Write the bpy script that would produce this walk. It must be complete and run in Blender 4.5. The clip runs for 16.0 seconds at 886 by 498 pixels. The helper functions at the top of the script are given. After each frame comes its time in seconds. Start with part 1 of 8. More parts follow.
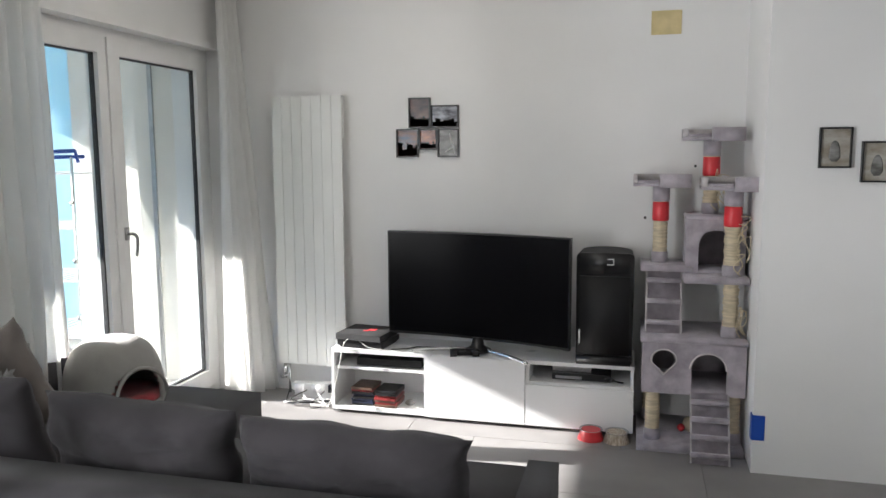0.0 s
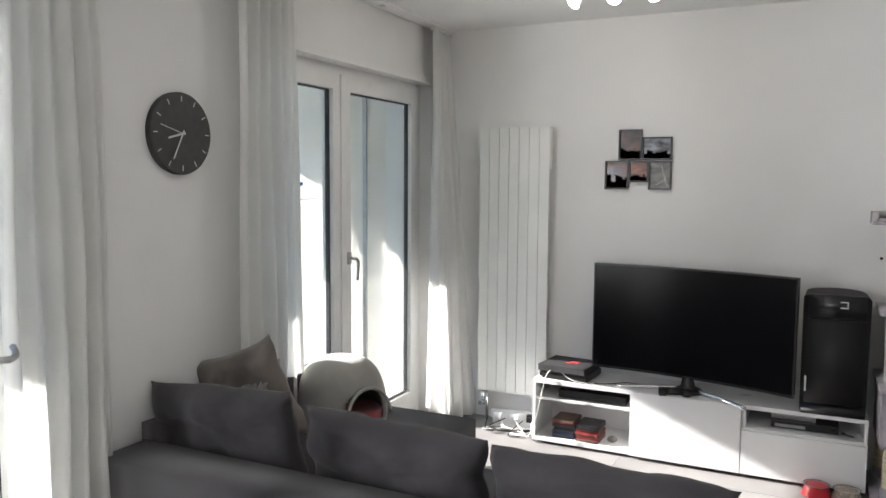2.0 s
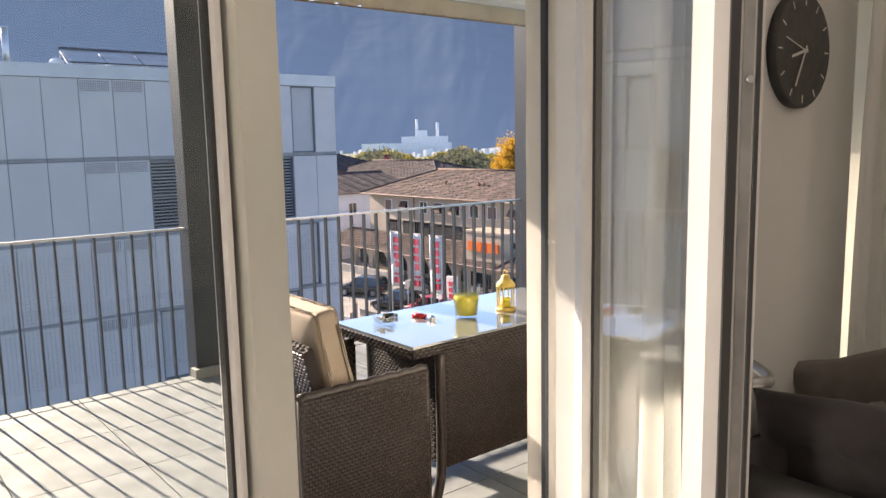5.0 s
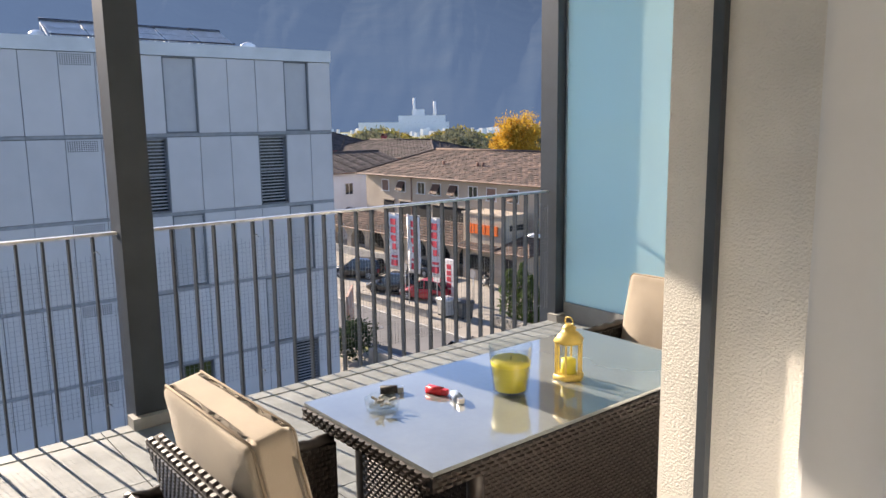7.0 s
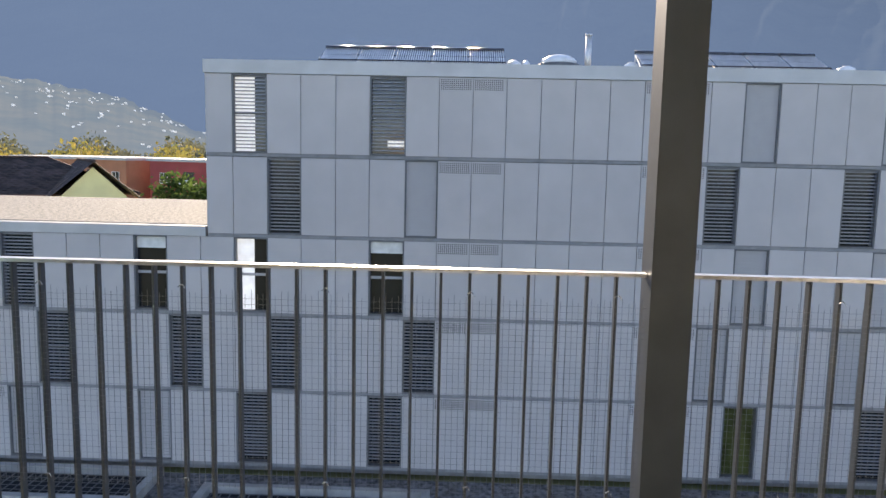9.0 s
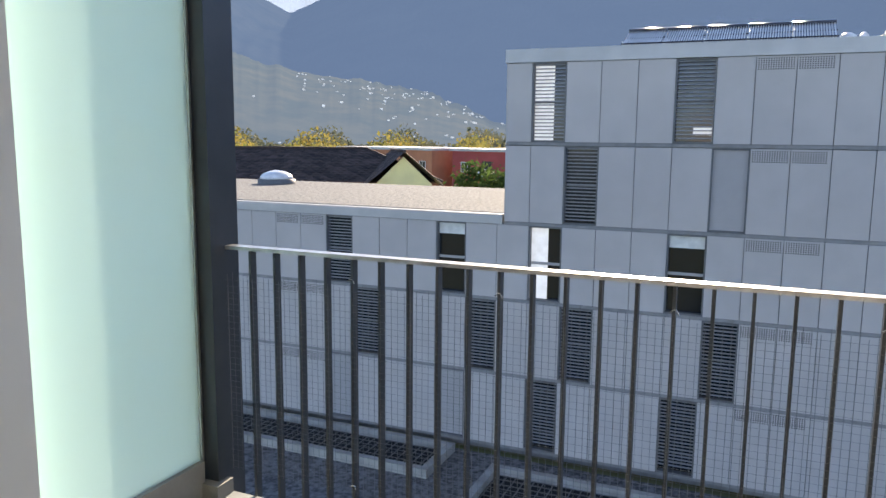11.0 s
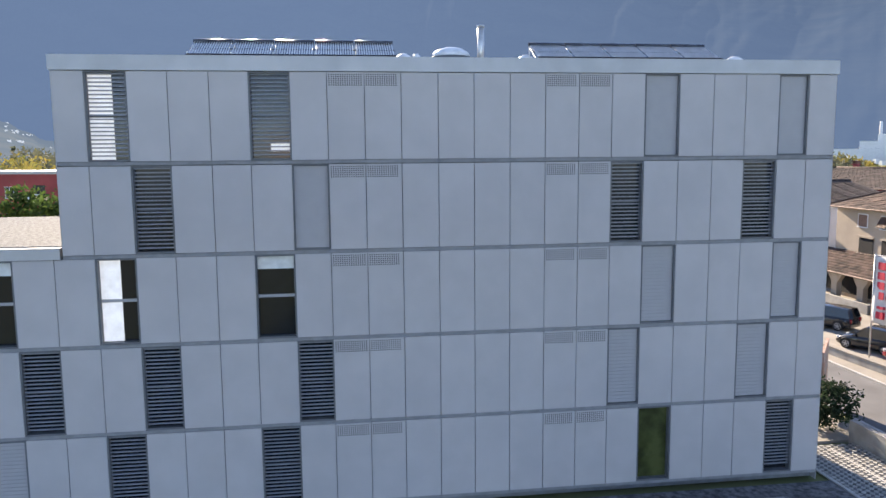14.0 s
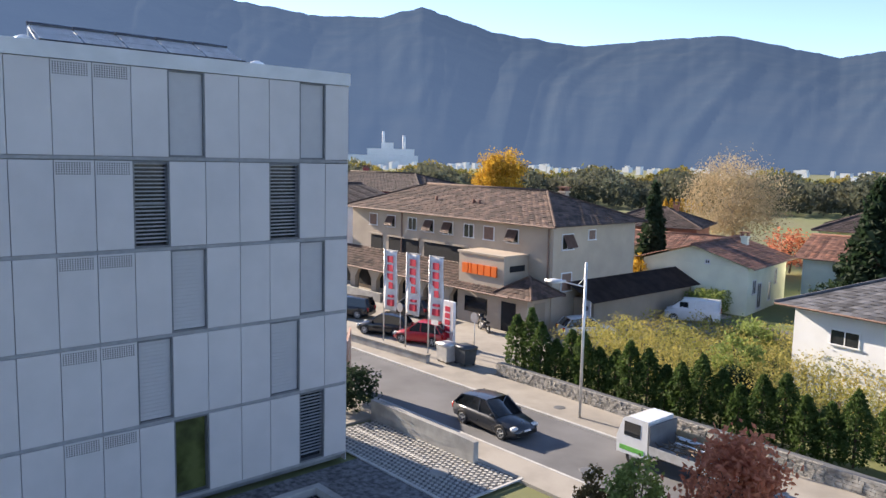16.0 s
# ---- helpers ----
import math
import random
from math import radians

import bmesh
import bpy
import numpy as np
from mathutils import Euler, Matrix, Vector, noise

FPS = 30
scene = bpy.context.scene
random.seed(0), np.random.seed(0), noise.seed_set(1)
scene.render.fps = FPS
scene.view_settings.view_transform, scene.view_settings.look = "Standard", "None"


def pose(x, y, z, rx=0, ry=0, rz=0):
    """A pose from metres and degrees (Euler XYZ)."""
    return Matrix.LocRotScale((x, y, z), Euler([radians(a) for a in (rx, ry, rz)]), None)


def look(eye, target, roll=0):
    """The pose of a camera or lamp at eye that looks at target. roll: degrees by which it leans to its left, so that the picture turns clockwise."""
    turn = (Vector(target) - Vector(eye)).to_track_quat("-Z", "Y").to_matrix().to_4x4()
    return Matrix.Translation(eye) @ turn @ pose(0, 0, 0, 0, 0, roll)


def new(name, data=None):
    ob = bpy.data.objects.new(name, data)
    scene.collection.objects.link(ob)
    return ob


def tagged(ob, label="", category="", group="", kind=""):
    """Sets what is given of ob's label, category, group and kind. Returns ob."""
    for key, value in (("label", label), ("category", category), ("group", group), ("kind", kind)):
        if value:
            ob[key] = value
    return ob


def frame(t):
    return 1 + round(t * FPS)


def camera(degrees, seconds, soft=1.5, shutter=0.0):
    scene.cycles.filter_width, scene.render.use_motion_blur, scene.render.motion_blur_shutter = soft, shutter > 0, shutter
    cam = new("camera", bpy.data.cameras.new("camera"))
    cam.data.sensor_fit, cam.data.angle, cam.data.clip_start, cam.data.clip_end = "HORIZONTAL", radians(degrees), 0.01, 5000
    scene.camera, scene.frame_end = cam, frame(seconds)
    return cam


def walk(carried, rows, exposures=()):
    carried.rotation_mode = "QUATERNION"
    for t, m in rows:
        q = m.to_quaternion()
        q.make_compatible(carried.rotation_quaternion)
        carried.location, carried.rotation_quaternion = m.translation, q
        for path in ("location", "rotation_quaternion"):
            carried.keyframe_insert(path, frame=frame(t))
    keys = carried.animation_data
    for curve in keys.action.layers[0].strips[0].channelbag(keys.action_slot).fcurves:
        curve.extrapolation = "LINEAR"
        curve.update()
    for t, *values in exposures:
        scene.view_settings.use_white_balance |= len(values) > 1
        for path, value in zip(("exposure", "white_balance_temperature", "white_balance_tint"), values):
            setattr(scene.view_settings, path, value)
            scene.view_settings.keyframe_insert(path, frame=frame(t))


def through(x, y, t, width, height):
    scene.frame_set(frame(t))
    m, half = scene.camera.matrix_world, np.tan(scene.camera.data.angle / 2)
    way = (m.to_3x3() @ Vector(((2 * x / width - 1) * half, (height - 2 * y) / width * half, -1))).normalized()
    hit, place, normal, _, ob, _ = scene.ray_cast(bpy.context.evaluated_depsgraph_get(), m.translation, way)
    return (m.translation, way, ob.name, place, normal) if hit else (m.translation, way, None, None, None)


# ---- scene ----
cam = camera(60.4, 16.0)
PATH = [
    (0, (0.297, 1.4, 1.576), (-0.192, 3.324, 1.328), -0.3),
    (0.5, (0.262, 1.38, 1.595), (-0.16, 3.323, 1.383), -0.4),
    (1, (0.226, 1.354, 1.602), (-0.249, 3.288, 1.422), -0.0),
    (1.5, (0.116, 1.327, 1.612), (-0.518, 3.216, 1.439), 0.2),
    (2, (-0.002, 1.279, 1.605), (-0.869, 3.072, 1.425), 0.4),
    (2.5, (-0.123, 1.253, 1.587), (-1.271, 2.88, 1.394), 0.4),
    (3, (-0.264, 1.258, 1.571), (-1.697, 2.636, 1.356), 0.4),
    (3.5, (-0.486, 1.277, 1.58), (-2.123, 2.403, 1.353), 0.3),
    (4, (-0.665, 1.283, 1.559), (-2.341, 2.349, 1.324), 0.1),
    (4.2, (-0.755, 1.265, 1.537), (-2.41, 2.364, 1.307), -0.1),
    (6.3, (-1.99, 1.79, 1.536), (-3.429, 3.136, 1.198), -1.1),
    (6.5, (-2.09, 1.877, 1.551), (-3.544, 3.208, 1.213), -1.1),
    (7, (-2.278, 2.092, 1.534), (-3.807, 3.34, 1.208), -0.8),
    (7.5, (-2.432, 2.286, 1.544), (-4.071, 3.388, 1.232), -0.3),
    (8, (-2.64, 2.438, 1.534), (-4.415, 3.309, 1.236), 0.5),
    (8.5, (-3.145, 2.529, 1.498), (-5.069, 3.002, 1.223), 1.3),
    (9, (-3.371, 2.528, 1.464), (-5.354, 2.473, 1.212), 1.2),
    (9.5, (-3.522, 2.489, 1.467), (-5.443, 1.995, 1.214), 0.5),
    (10, (-3.602, 2.444, 1.457), (-5.436, 1.697, 1.179), 0.9),
    (10.2, (-3.625, 2.422, 1.455), (-5.437, 1.625, 1.17), 0.4),
    (12.3, (-4.694, 1.83, 1.428), (-6.571, 1.202, 1.14), -0.1),
    (12.5, (-4.792, 1.791, 1.428), (-6.691, 1.226, 1.151), -0.8),
    (13, (-5.123, 1.733, 1.445), (-7.074, 1.38, 1.182), -0.7),
    (13.2, (-5.212, 1.739, 1.444), (-7.179, 1.485, 1.186), -0.8),
    (13.5, (-5.38, 1.78, 1.43), (-7.362, 1.717, 1.18), -0.8),
    (14, (-5.660, 1.840, 1.440), (-7.627, 2.105, 1.193), -0.5),
    (14.5, (-5.950, 1.880, 1.450), (-7.812, 2.568, 1.203), -0.3),
    (15, (-6.170, 2.020, 1.460), (-7.856, 3.070, 1.222), 0.0),
    (15.5, (-6.270, 2.120, 1.460), (-7.826, 3.355, 1.225), 0.5),
    (16, (-6.290, 2.220, 1.460), (-7.766, 3.549, 1.223), 1.3),
]
walk(cam, [(t, look(eye, aim, roll)) for t, eye, aim, roll in PATH],
     [(0, 2.55, 6100, 11), (1.5, 2.55, 6100, 11), (2.2, 2.5, 6300, 12), (2.8, 2.15, 7100, 15), (3.5, 1.93, 7700, 18), (4.2, 1.88, 7900, 19), (6.3, 1.8, 7800, 18), (7.0, 1.6, 7700, 16), (8.0, 1.55, 8000, 16), (9.0, 1.78, 8600, 16), (10.2, 1.65, 8400, 14), (12.3, 1.74, 8000, 15), (13.2, 1.62, 8000, 15), (14.0, 1.72, 8000, 15), (15.0, 1.6, 7700, 15), (16.0, 1.46, 7500, 15)])

# ---- exposure and light ----
LAMP_W = 0.5
SUN_ELEV, SUN_DIR = radians(22.5), Vector((1.0, 0.13, 0.0)).normalized()
world = bpy.data.worlds.new("world")
scene.world = world
world.use_nodes = True
wn = world.node_tree.nodes
sky = wn.new("ShaderNodeTexSky")
sky.sky_type = 'NISHITA'
sky.sun_disc = False
sky.sun_elevation = SUN_ELEV
sky.sun_rotation = math.atan2(-SUN_DIR.x, -SUN_DIR.y)
sky.dust_density = 0.0
sky.altitude = 1500
sky.air_density = 0.6
sky.ozone_density = 2.5
wn["Background"].inputs[1].default_value = 0.15
world.node_tree.links.new(sky.outputs[0], wn["Background"].inputs[0])
sun = new("sun", bpy.data.lights.new("sun", 'SUN'))
sun.data.energy = 4.5
sun.data.angle = radians(0.55)
sun.data.color = (1.0, 0.94, 0.85)
sun.matrix_world = look((0, 0, 0), (SUN_DIR.x * math.cos(SUN_ELEV), SUN_DIR.y * math.cos(SUN_ELEV), -math.sin(SUN_ELEV)))

# fill lamp added unseen at the balcony door's fixed pane, standing in for daylight
day = new("door_sky_fill", bpy.data.lights.new("door_sky_fill", 'AREA'))
day.data.shape = 'RECTANGLE'
day.data.size, day.data.size_y = 0.80, 1.9
day.data.energy = 27.0
day.data.color = (1.0, 0.97, 0.92)
day.matrix_world = look((-2.50, 0.80, 1.15), (0.0, 0.80, 1.15))

# ---- mesh helpers ----
def bx(bm, a, b):
    """An axis-aligned box between two corners."""
    vs = [bm.verts.new((x, y, z)) for x in (a[0], b[0]) for y in (a[1], b[1]) for z in (a[2], b[2])]
    for f in ((0, 1, 3, 2), (4, 6, 7, 5), (0, 4, 5, 1), (2, 3, 7, 6), (0, 2, 6, 4), (1, 5, 7, 3)):
        bm.faces.new([vs[i] for i in f])
    return vs


def tube(bm, p0, p1, r0, r1=None, seg=10, caps=True):
    """A round bar from p0 to p1."""
    r1 = r0 if r1 is None else r1
    p0, p1 = Vector(p0), Vector(p1)
    q = (p1 - p0).to_track_quat('Z', 'Y').to_matrix()
    rings = []
    for p, r in ((p0, r0), (p1, r1)):
        rings.append([bm.verts.new(p + q @ Vector((r * math.cos(2 * math.pi * i / seg), r * math.sin(2 * math.pi * i / seg), 0))) for i in range(seg)])
    for i in range(seg):
        f = bm.faces.new((rings[0][i], rings[0][(i + 1) % seg], rings[1][(i + 1) % seg], rings[1][i]))
        f.smooth = seg > 6
    if caps:
        bm.faces.new(rings[0][::-1])
        bm.faces.new(rings[1])


def lathe(bm, profile, seg=24, c=(0, 0)):
    """A turned body from (radius, height) pairs."""
    rings = [[bm.verts.new((c[0] + r * math.cos(2 * math.pi * i / seg), c[1] + r * math.sin(2 * math.pi * i / seg), z)) for i in range(seg)] for r, z in profile]
    for a, b in zip(rings, rings[1:]):
        for i in range(seg):
            bm.faces.new((a[i], a[(i + 1) % seg], b[(i + 1) % seg], b[i])).smooth = True
    bm.faces.new(rings[0][::-1])
    bm.faces.new(rings[-1])


def rope(bm, pts, r, seg=6):
    """One unbroken round bar through all the points."""
    p = [Vector(q) for q in pts]
    rings, side = [], None
    for i, c in enumerate(p):
        d = (p[min(i + 1, len(p) - 1)] - p[max(i - 1, 0)]).normalized()
        side = side - d * side.dot(d) if side else d.orthogonal()
        side.normalize()
        up = d.cross(side)
        rings.append([bm.verts.new(c + (side * math.cos(2 * math.pi * k / seg) + up * math.sin(2 * math.pi * k / seg)) * r) for k in range(seg)])
    for a, b in zip(rings, rings[1:]):
        for k in range(seg):
            bm.faces.new((a[k], a[(k + 1) % seg], b[(k + 1) % seg], b[k])).smooth = True
    bm.faces.new(rings[0][::-1])
    bm.faces.new(rings[-1])


def sweep(points, n=12):
    """A smooth line through a few points (Catmull-Rom)."""
    p = [Vector(q) for q in points]
    p = [p[0] * 2 - p[1]] + p + [p[-1] * 2 - p[-2]]
    out = []
    for i in range(1, len(p) - 2):
        for k in range(n):
            t = k / n
            out.append(0.5 * ((2 * p[i]) + (p[i + 1] - p[i - 1]) * t + (2 * p[i - 1] - 5 * p[i] + 4 * p[i + 1] - p[i + 2]) * t * t + (3 * p[i] - p[i - 1] - 3 * p[i + 1] + p[i + 2]) * t ** 3))
    out.append(p[-2])
    return out


def bev(bm, w, seg=2, angle=0.6):
    es = [e for e in bm.edges if len(e.link_faces) == 2 and e.calc_face_angle(0) > angle]
    bmesh.ops.bevel(bm, geom=es, offset=w, segments=seg, profile=0.6, affect='EDGES')
    return bm


def boxes(*pairs, bevel=0.0, seg=2):
    bm = bmesh.new()
    for a, b in pairs:
        bx(bm, a, b)
    if bevel:
        bev(bm, bevel, seg)
    return bm


def tubes(*rows, seg=10):
    bm = bmesh.new()
    for p0, p1, r in rows:
        tube(bm, p0, p1, r, seg=seg)
    return bm


def soft(bm, smooth=True):
    for f in bm.faces:
        f.smooth = smooth
    return bm


def mesh_of(name, bm, material):
    bmesh.ops.recalc_face_normals(bm, faces=bm.faces)
    me = bpy.data.meshes.new(name)
    bm.to_mesh(me)
    bm.free()
    for m in (material if isinstance(material, (list, tuple)) else [material]):
        me.materials.append(m)
    return me


def part(name, bm, material, parent, label=""):
    ob = new(name, mesh_of(name, bm, material))
    ob.parent = parent
    return tagged(ob, label)


def thing(name, at=(0, 0, 0), label="", category="", group="", rz=0.0, kind=""):
    ob = new(name)
    ob.empty_display_size = 0.1
    ob.matrix_world = pose(at[0], at[1], at[2], 0, 0, rz)
    return tagged(ob, label, category, group, kind)


def solid(name, bm, material, label="", category="", group="", kind="", at=None, rz=0.0):
    ob = new(name, mesh_of(name, bm, material))
    if at is not None:
        ob.matrix_world = pose(at[0], at[1], at[2], 0, 0, rz)
    return tagged(ob, label, category, group, kind)


def raw(name, verts, faces, material, parent=None, smooth=False):
    me = bpy.data.meshes.new(name)
    me.from_pydata([tuple(v) for v in verts], [], faces)
    me.materials.append(material)
    if smooth:
        me.shade_smooth()
    ob = new(name, me)
    ob.parent = parent
    return ob


# ---- materials ----
def mat(name, col, rough=0.6, metal=0.0, var=0.10, scale=3.0, fine=60.0, bump=0.0, bdist=0.002, spec=0.5, rnd=0.0, sheen=0.0, stretch=(1, 1, 1), coat=0.0, col2=None, edge=(0.35, 0.65)):
    m = bpy.data.materials.new(name)
    m.use_nodes = True
    nt = m.node_tree
    L = nt.links.new
    p = nt.nodes["Principled BSDF"]
    tc = nt.nodes.new("ShaderNodeTexCoord")
    oi = nt.nodes.new("ShaderNodeObjectInfo")
    mp = nt.nodes.new("ShaderNodeMapping")
    mp.inputs["Scale"].default_value = stretch
    ad = nt.nodes.new("ShaderNodeVectorMath")
    ad.operation = 'MULTIPLY_ADD'
    cx = nt.nodes.new("ShaderNodeCombineXYZ")
    L(oi.outputs["Random"], cx.inputs[0])
    L(oi.outputs["Random"], cx.inputs[1])
    ad.inputs[1].default_value = (37, 53, 0)
    L(cx.outputs[0], ad.inputs[0])
    L(tc.outputs["Object"], ad.inputs[2])
    L(ad.outputs[0], mp.inputs[0])
    n1 = nt.nodes.new("ShaderNodeTexNoise")
    n1.inputs["Scale"].default_value = scale
    n1.inputs["Detail"].default_value = 5
    n2 = nt.nodes.new("ShaderNodeTexNoise")
    n2.inputs["Scale"].default_value = fine
    n2.inputs["Detail"].default_value = 3
    L(mp.outputs[0], n1.inputs[0])
    L(mp.outputs[0], n2.inputs[0])
    rp = nt.nodes.new("ShaderNodeMapRange")
    rp.inputs[1].default_value, rp.inputs[2].default_value = edge
    L(n1.outputs["Fac"], rp.inputs[0])
    mx = nt.nodes.new("ShaderNodeMix")
    mx.data_type = 'RGBA'
    c = Vector(col)
    c2 = Vector(col2) if col2 else c * (1 - var * 1.6)
    mx.inputs[6].default_value = (*(c * (1 + (0 if col2 else var * 0.4))), 1)
    mx.inputs[7].default_value = (*c2, 1)
    L(rp.outputs[0], mx.inputs[0])
    hs = nt.nodes.new("ShaderNodeHueSaturation")
    L(mx.outputs[2], hs.inputs["Color"])
    v = nt.nodes.new("ShaderNodeMath")
    v.operation = 'MULTIPLY_ADD'
    v.inputs[1].default_value = var * 0.8
    v.inputs[2].default_value = 1 - var * 0.4
    L(n2.outputs["Fac"], v.inputs[0])
    v2 = nt.nodes.new("ShaderNodeMath")
    v2.operation = 'MULTIPLY_ADD'
    v2.inputs[1].default_value = rnd
    L(oi.outputs["Random"], v2.inputs[0])
    L(v.outputs[0], v2.inputs[2])
    L(v2.outputs[0], hs.inputs["Value"])
    L(hs.outputs[0], p.inputs["Base Color"])
    r = nt.nodes.new("ShaderNodeMath")
    r.operation = 'MULTIPLY_ADD'
    r.inputs[1].default_value = 0.15 if rough > 0.15 else 0.02
    r.inputs[2].default_value = rough - (0.075 if rough > 0.15 else 0.01)
    L(n1.outputs["Fac"], r.inputs[0])
    L(r.outputs[0], p.inputs["Roughness"])
    p.inputs["Metallic"].default_value = metal
    p.inputs["Specular IOR Level"].default_value = spec
    p.inputs["Sheen Weight"].default_value = sheen
    p.inputs["Coat Weight"].default_value = coat
    if bump:
        b = nt.nodes.new("ShaderNodeBump")
        b.inputs["Strength"].default_value = bump
        b.inputs["Distance"].default_value = bdist
        L(n2.outputs["Fac"], b.inputs["Height"])
        L(b.outputs[0], p.inputs["Normal"])
    return m


def glass(name, tint=(1, 1, 1), rough=0.0, frost=0.0):
    """Clear or frosted pane: part straight through, part mirror."""
    m = bpy.data.materials.new(name)
    m.use_nodes = True
    nt = m.node_tree
    nt.nodes.remove(nt.nodes["Principled BSDF"])
    out = nt.nodes["Material Output"]
    tr = nt.nodes.new("ShaderNodeBsdfTransparent")
    tr.inputs[0].default_value = (*tint, 1)
    gl = nt.nodes.new("ShaderNodeBsdfGlossy")
    gl.inputs["Roughness"].default_value = rough
    fr = nt.nodes.new("ShaderNodeLayerWeight")
    fr.inputs[0].default_value = 0.5
    pw = nt.nodes.new("ShaderNodeMath")
    pw.operation = 'POWER'
    pw.inputs[1].default_value = 4.5
    nt.links.new(fr.outputs["Facing"], pw.inputs[0])
    ad = nt.nodes.new("ShaderNodeMath")
    ad.operation = 'MULTIPLY_ADD'
    ad.inputs[1].default_value = 0.7
    ad.inputs[2].default_value = 0.035
    nt.links.new(pw.outputs[0], ad.inputs[0])
    mx = nt.nodes.new("ShaderNodeMixShader")
    nt.links.new(ad.outputs[0], mx.inputs[0])
    if frost:
        df = nt.nodes.new("ShaderNodeBsdfTranslucent")
        df.inputs[0].default_value = (*tint, 1)
        dd = nt.nodes.new("ShaderNodeBsdfDiffuse")
        dd.inputs[0].default_value = (*tint, 1)
        ma = nt.nodes.new("ShaderNodeMixShader")
        ma.inputs[0].default_value = 0.35
        nt.links.new(df.outputs[0], ma.inputs[1])
        nt.links.new(dd.outputs[0], ma.inputs[2])
        mb = nt.nodes.new("ShaderNodeMixShader")
        mb.inputs[0].default_value = frost
        nt.links.new(tr.outputs[0], mb.inputs[1])
        nt.links.new(ma.outputs[0], mb.inputs[2])
        nt.links.new(mb.outputs[0], mx.inputs[1])
    else:
        nt.links.new(tr.outputs[0], mx.inputs[1])
    nt.links.new(gl.outputs[0], mx.inputs[2])
    nt.links.new(mx.outputs[0], out.inputs[0])
    return m


def glow(name, col, strength):
    m = bpy.data.materials.new(name)
    m.use_nodes = True
    p = m.node_tree.nodes["Principled BSDF"]
    p.inputs["Base Color"].default_value = (*col, 1)
    p.inputs["Emission Color"].default_value = (*col, 1)
    p.inputs["Emission Strength"].default_value = strength
    return m


def cloth(name, col, through=0.4):
    """Thin curtain that lets some light pass."""
    m = mat(name, col, 0.9, var=0.05, scale=4, fine=350, bump=0.3, bdist=0.001, sheen=0.2)
    nt = m.node_tree
    p = nt.nodes["Principled BSDF"]
    t = nt.nodes.new("ShaderNodeBsdfTranslucent")
    t.inputs[0].default_value = (*col, 1)
    mx = nt.nodes.new("ShaderNodeMixShader")
    mx.inputs[0].default_value = through
    nt.links.new(p.outputs[0], mx.inputs[1])
    nt.links.new(t.outputs[0], mx.inputs[2])
    nt.links.new(mx.outputs[0], nt.nodes["Material Output"].inputs[0])
    return m


WALL = mat("white wall paint", (0.78, 0.78, 0.77), 0.85, var=0.03, scale=1.2, fine=180, bump=0.15, bdist=0.001)
CEIL = mat("ceiling paint", (0.82, 0.82, 0.81), 0.9, var=0.02, scale=1.5, fine=150, bump=0.1, bdist=0.001)
FLOOR_TILE = mat("grey porcelain tile", (0.25, 0.24, 0.235), 0.38, var=0.10, scale=2.5, fine=40, rnd=0.05, bump=0.05, bdist=0.0005)
GROUT = mat("grout", (0.2, 0.19, 0.185), 0.9, var=0.1)
PLASTER = mat("rough plaster", (0.82, 0.79, 0.73), 0.92, var=0.06, scale=5, fine=230, bump=0.8, bdist=0.004)
PVC = mat("white window plastic", (0.80, 0.80, 0.79), 0.35, var=0.03, scale=6, fine=90)
PVC_OUT = mat("beige window paint", (0.60, 0.61, 0.56), 0.45, var=0.05, scale=4, fine=80)
GASKET = mat("black rubber gasket", (0.04, 0.04, 0.042), 0.6)
STEEL_DARK = mat("dark grey coated steel", (0.062, 0.074, 0.088), 0.45, metal=0.2, var=0.12, scale=4, fine=120, bump=0.1, bdist=0.0005)
STEEL_BRIGHT = mat("worn bright steel", (0.5, 0.5, 0.5), 0.35, metal=0.9, var=0.12, scale=20, fine=150)
CHROME = mat("brushed chrome", (0.75, 0.75, 0.75), 0.2, metal=1.0, var=0.05, scale=30)
PANE = glass("window pane", (0.96, 0.98, 0.97))
TEAL = glass("frosted teal glass", (0.81, 0.98, 0.955), 0.08, frost=0.8)
CURTAIN = cloth("off-white curtain cloth", (0.90, 0.90, 0.885), 0.6)
LACQUER = mat("white lacquer board", (0.80, 0.80, 0.80), 0.3, var=0.02, scale=4, fine=100)
RADIATOR = mat("white enamel", (0.78, 0.79, 0.76), 0.35, var=0.03, scale=3)
BLACK = mat("black plastic", (0.012, 0.012, 0.013), 0.35, var=0.2, scale=10)
BLACK_MATT = mat("matt black plastic", (0.02, 0.02, 0.021), 0.7, var=0.2, scale=20, fine=200, bump=0.2)
SCREEN = mat("dark television screen", (0.004, 0.004, 0.005), 0.22, var=0.1, spec=0.2)
SOFA = mat("charcoal sofa cloth", (0.036, 0.033, 0.037), 0.95, var=0.22, scale=5, fine=420, bump=0.5, bdist=0.002, sheen=0.12)
TAUPE = mat("taupe cushion cloth", (0.15, 0.13, 0.115), 0.95, var=0.12, scale=6, fine=400, bump=0.5, bdist=0.002, sheen=0.3)
GREYFUR = mat("pale grey fleece", (0.30, 0.29, 0.28), 0.98, var=0.2, scale=16, fine=300, bump=0.9, bdist=0.006, sheen=0.5)
FELT = mat("light grey felt", (0.32, 0.31, 0.29), 0.97, var=0.08, scale=8, fine=300, bump=0.6, bdist=0.003, sheen=0.3)
RED_PLUSH = mat("red plush", (0.45, 0.03, 0.04), 0.95, var=0.2, scale=12, fine=300, bump=0.8, bdist=0.004, sheen=0.4)
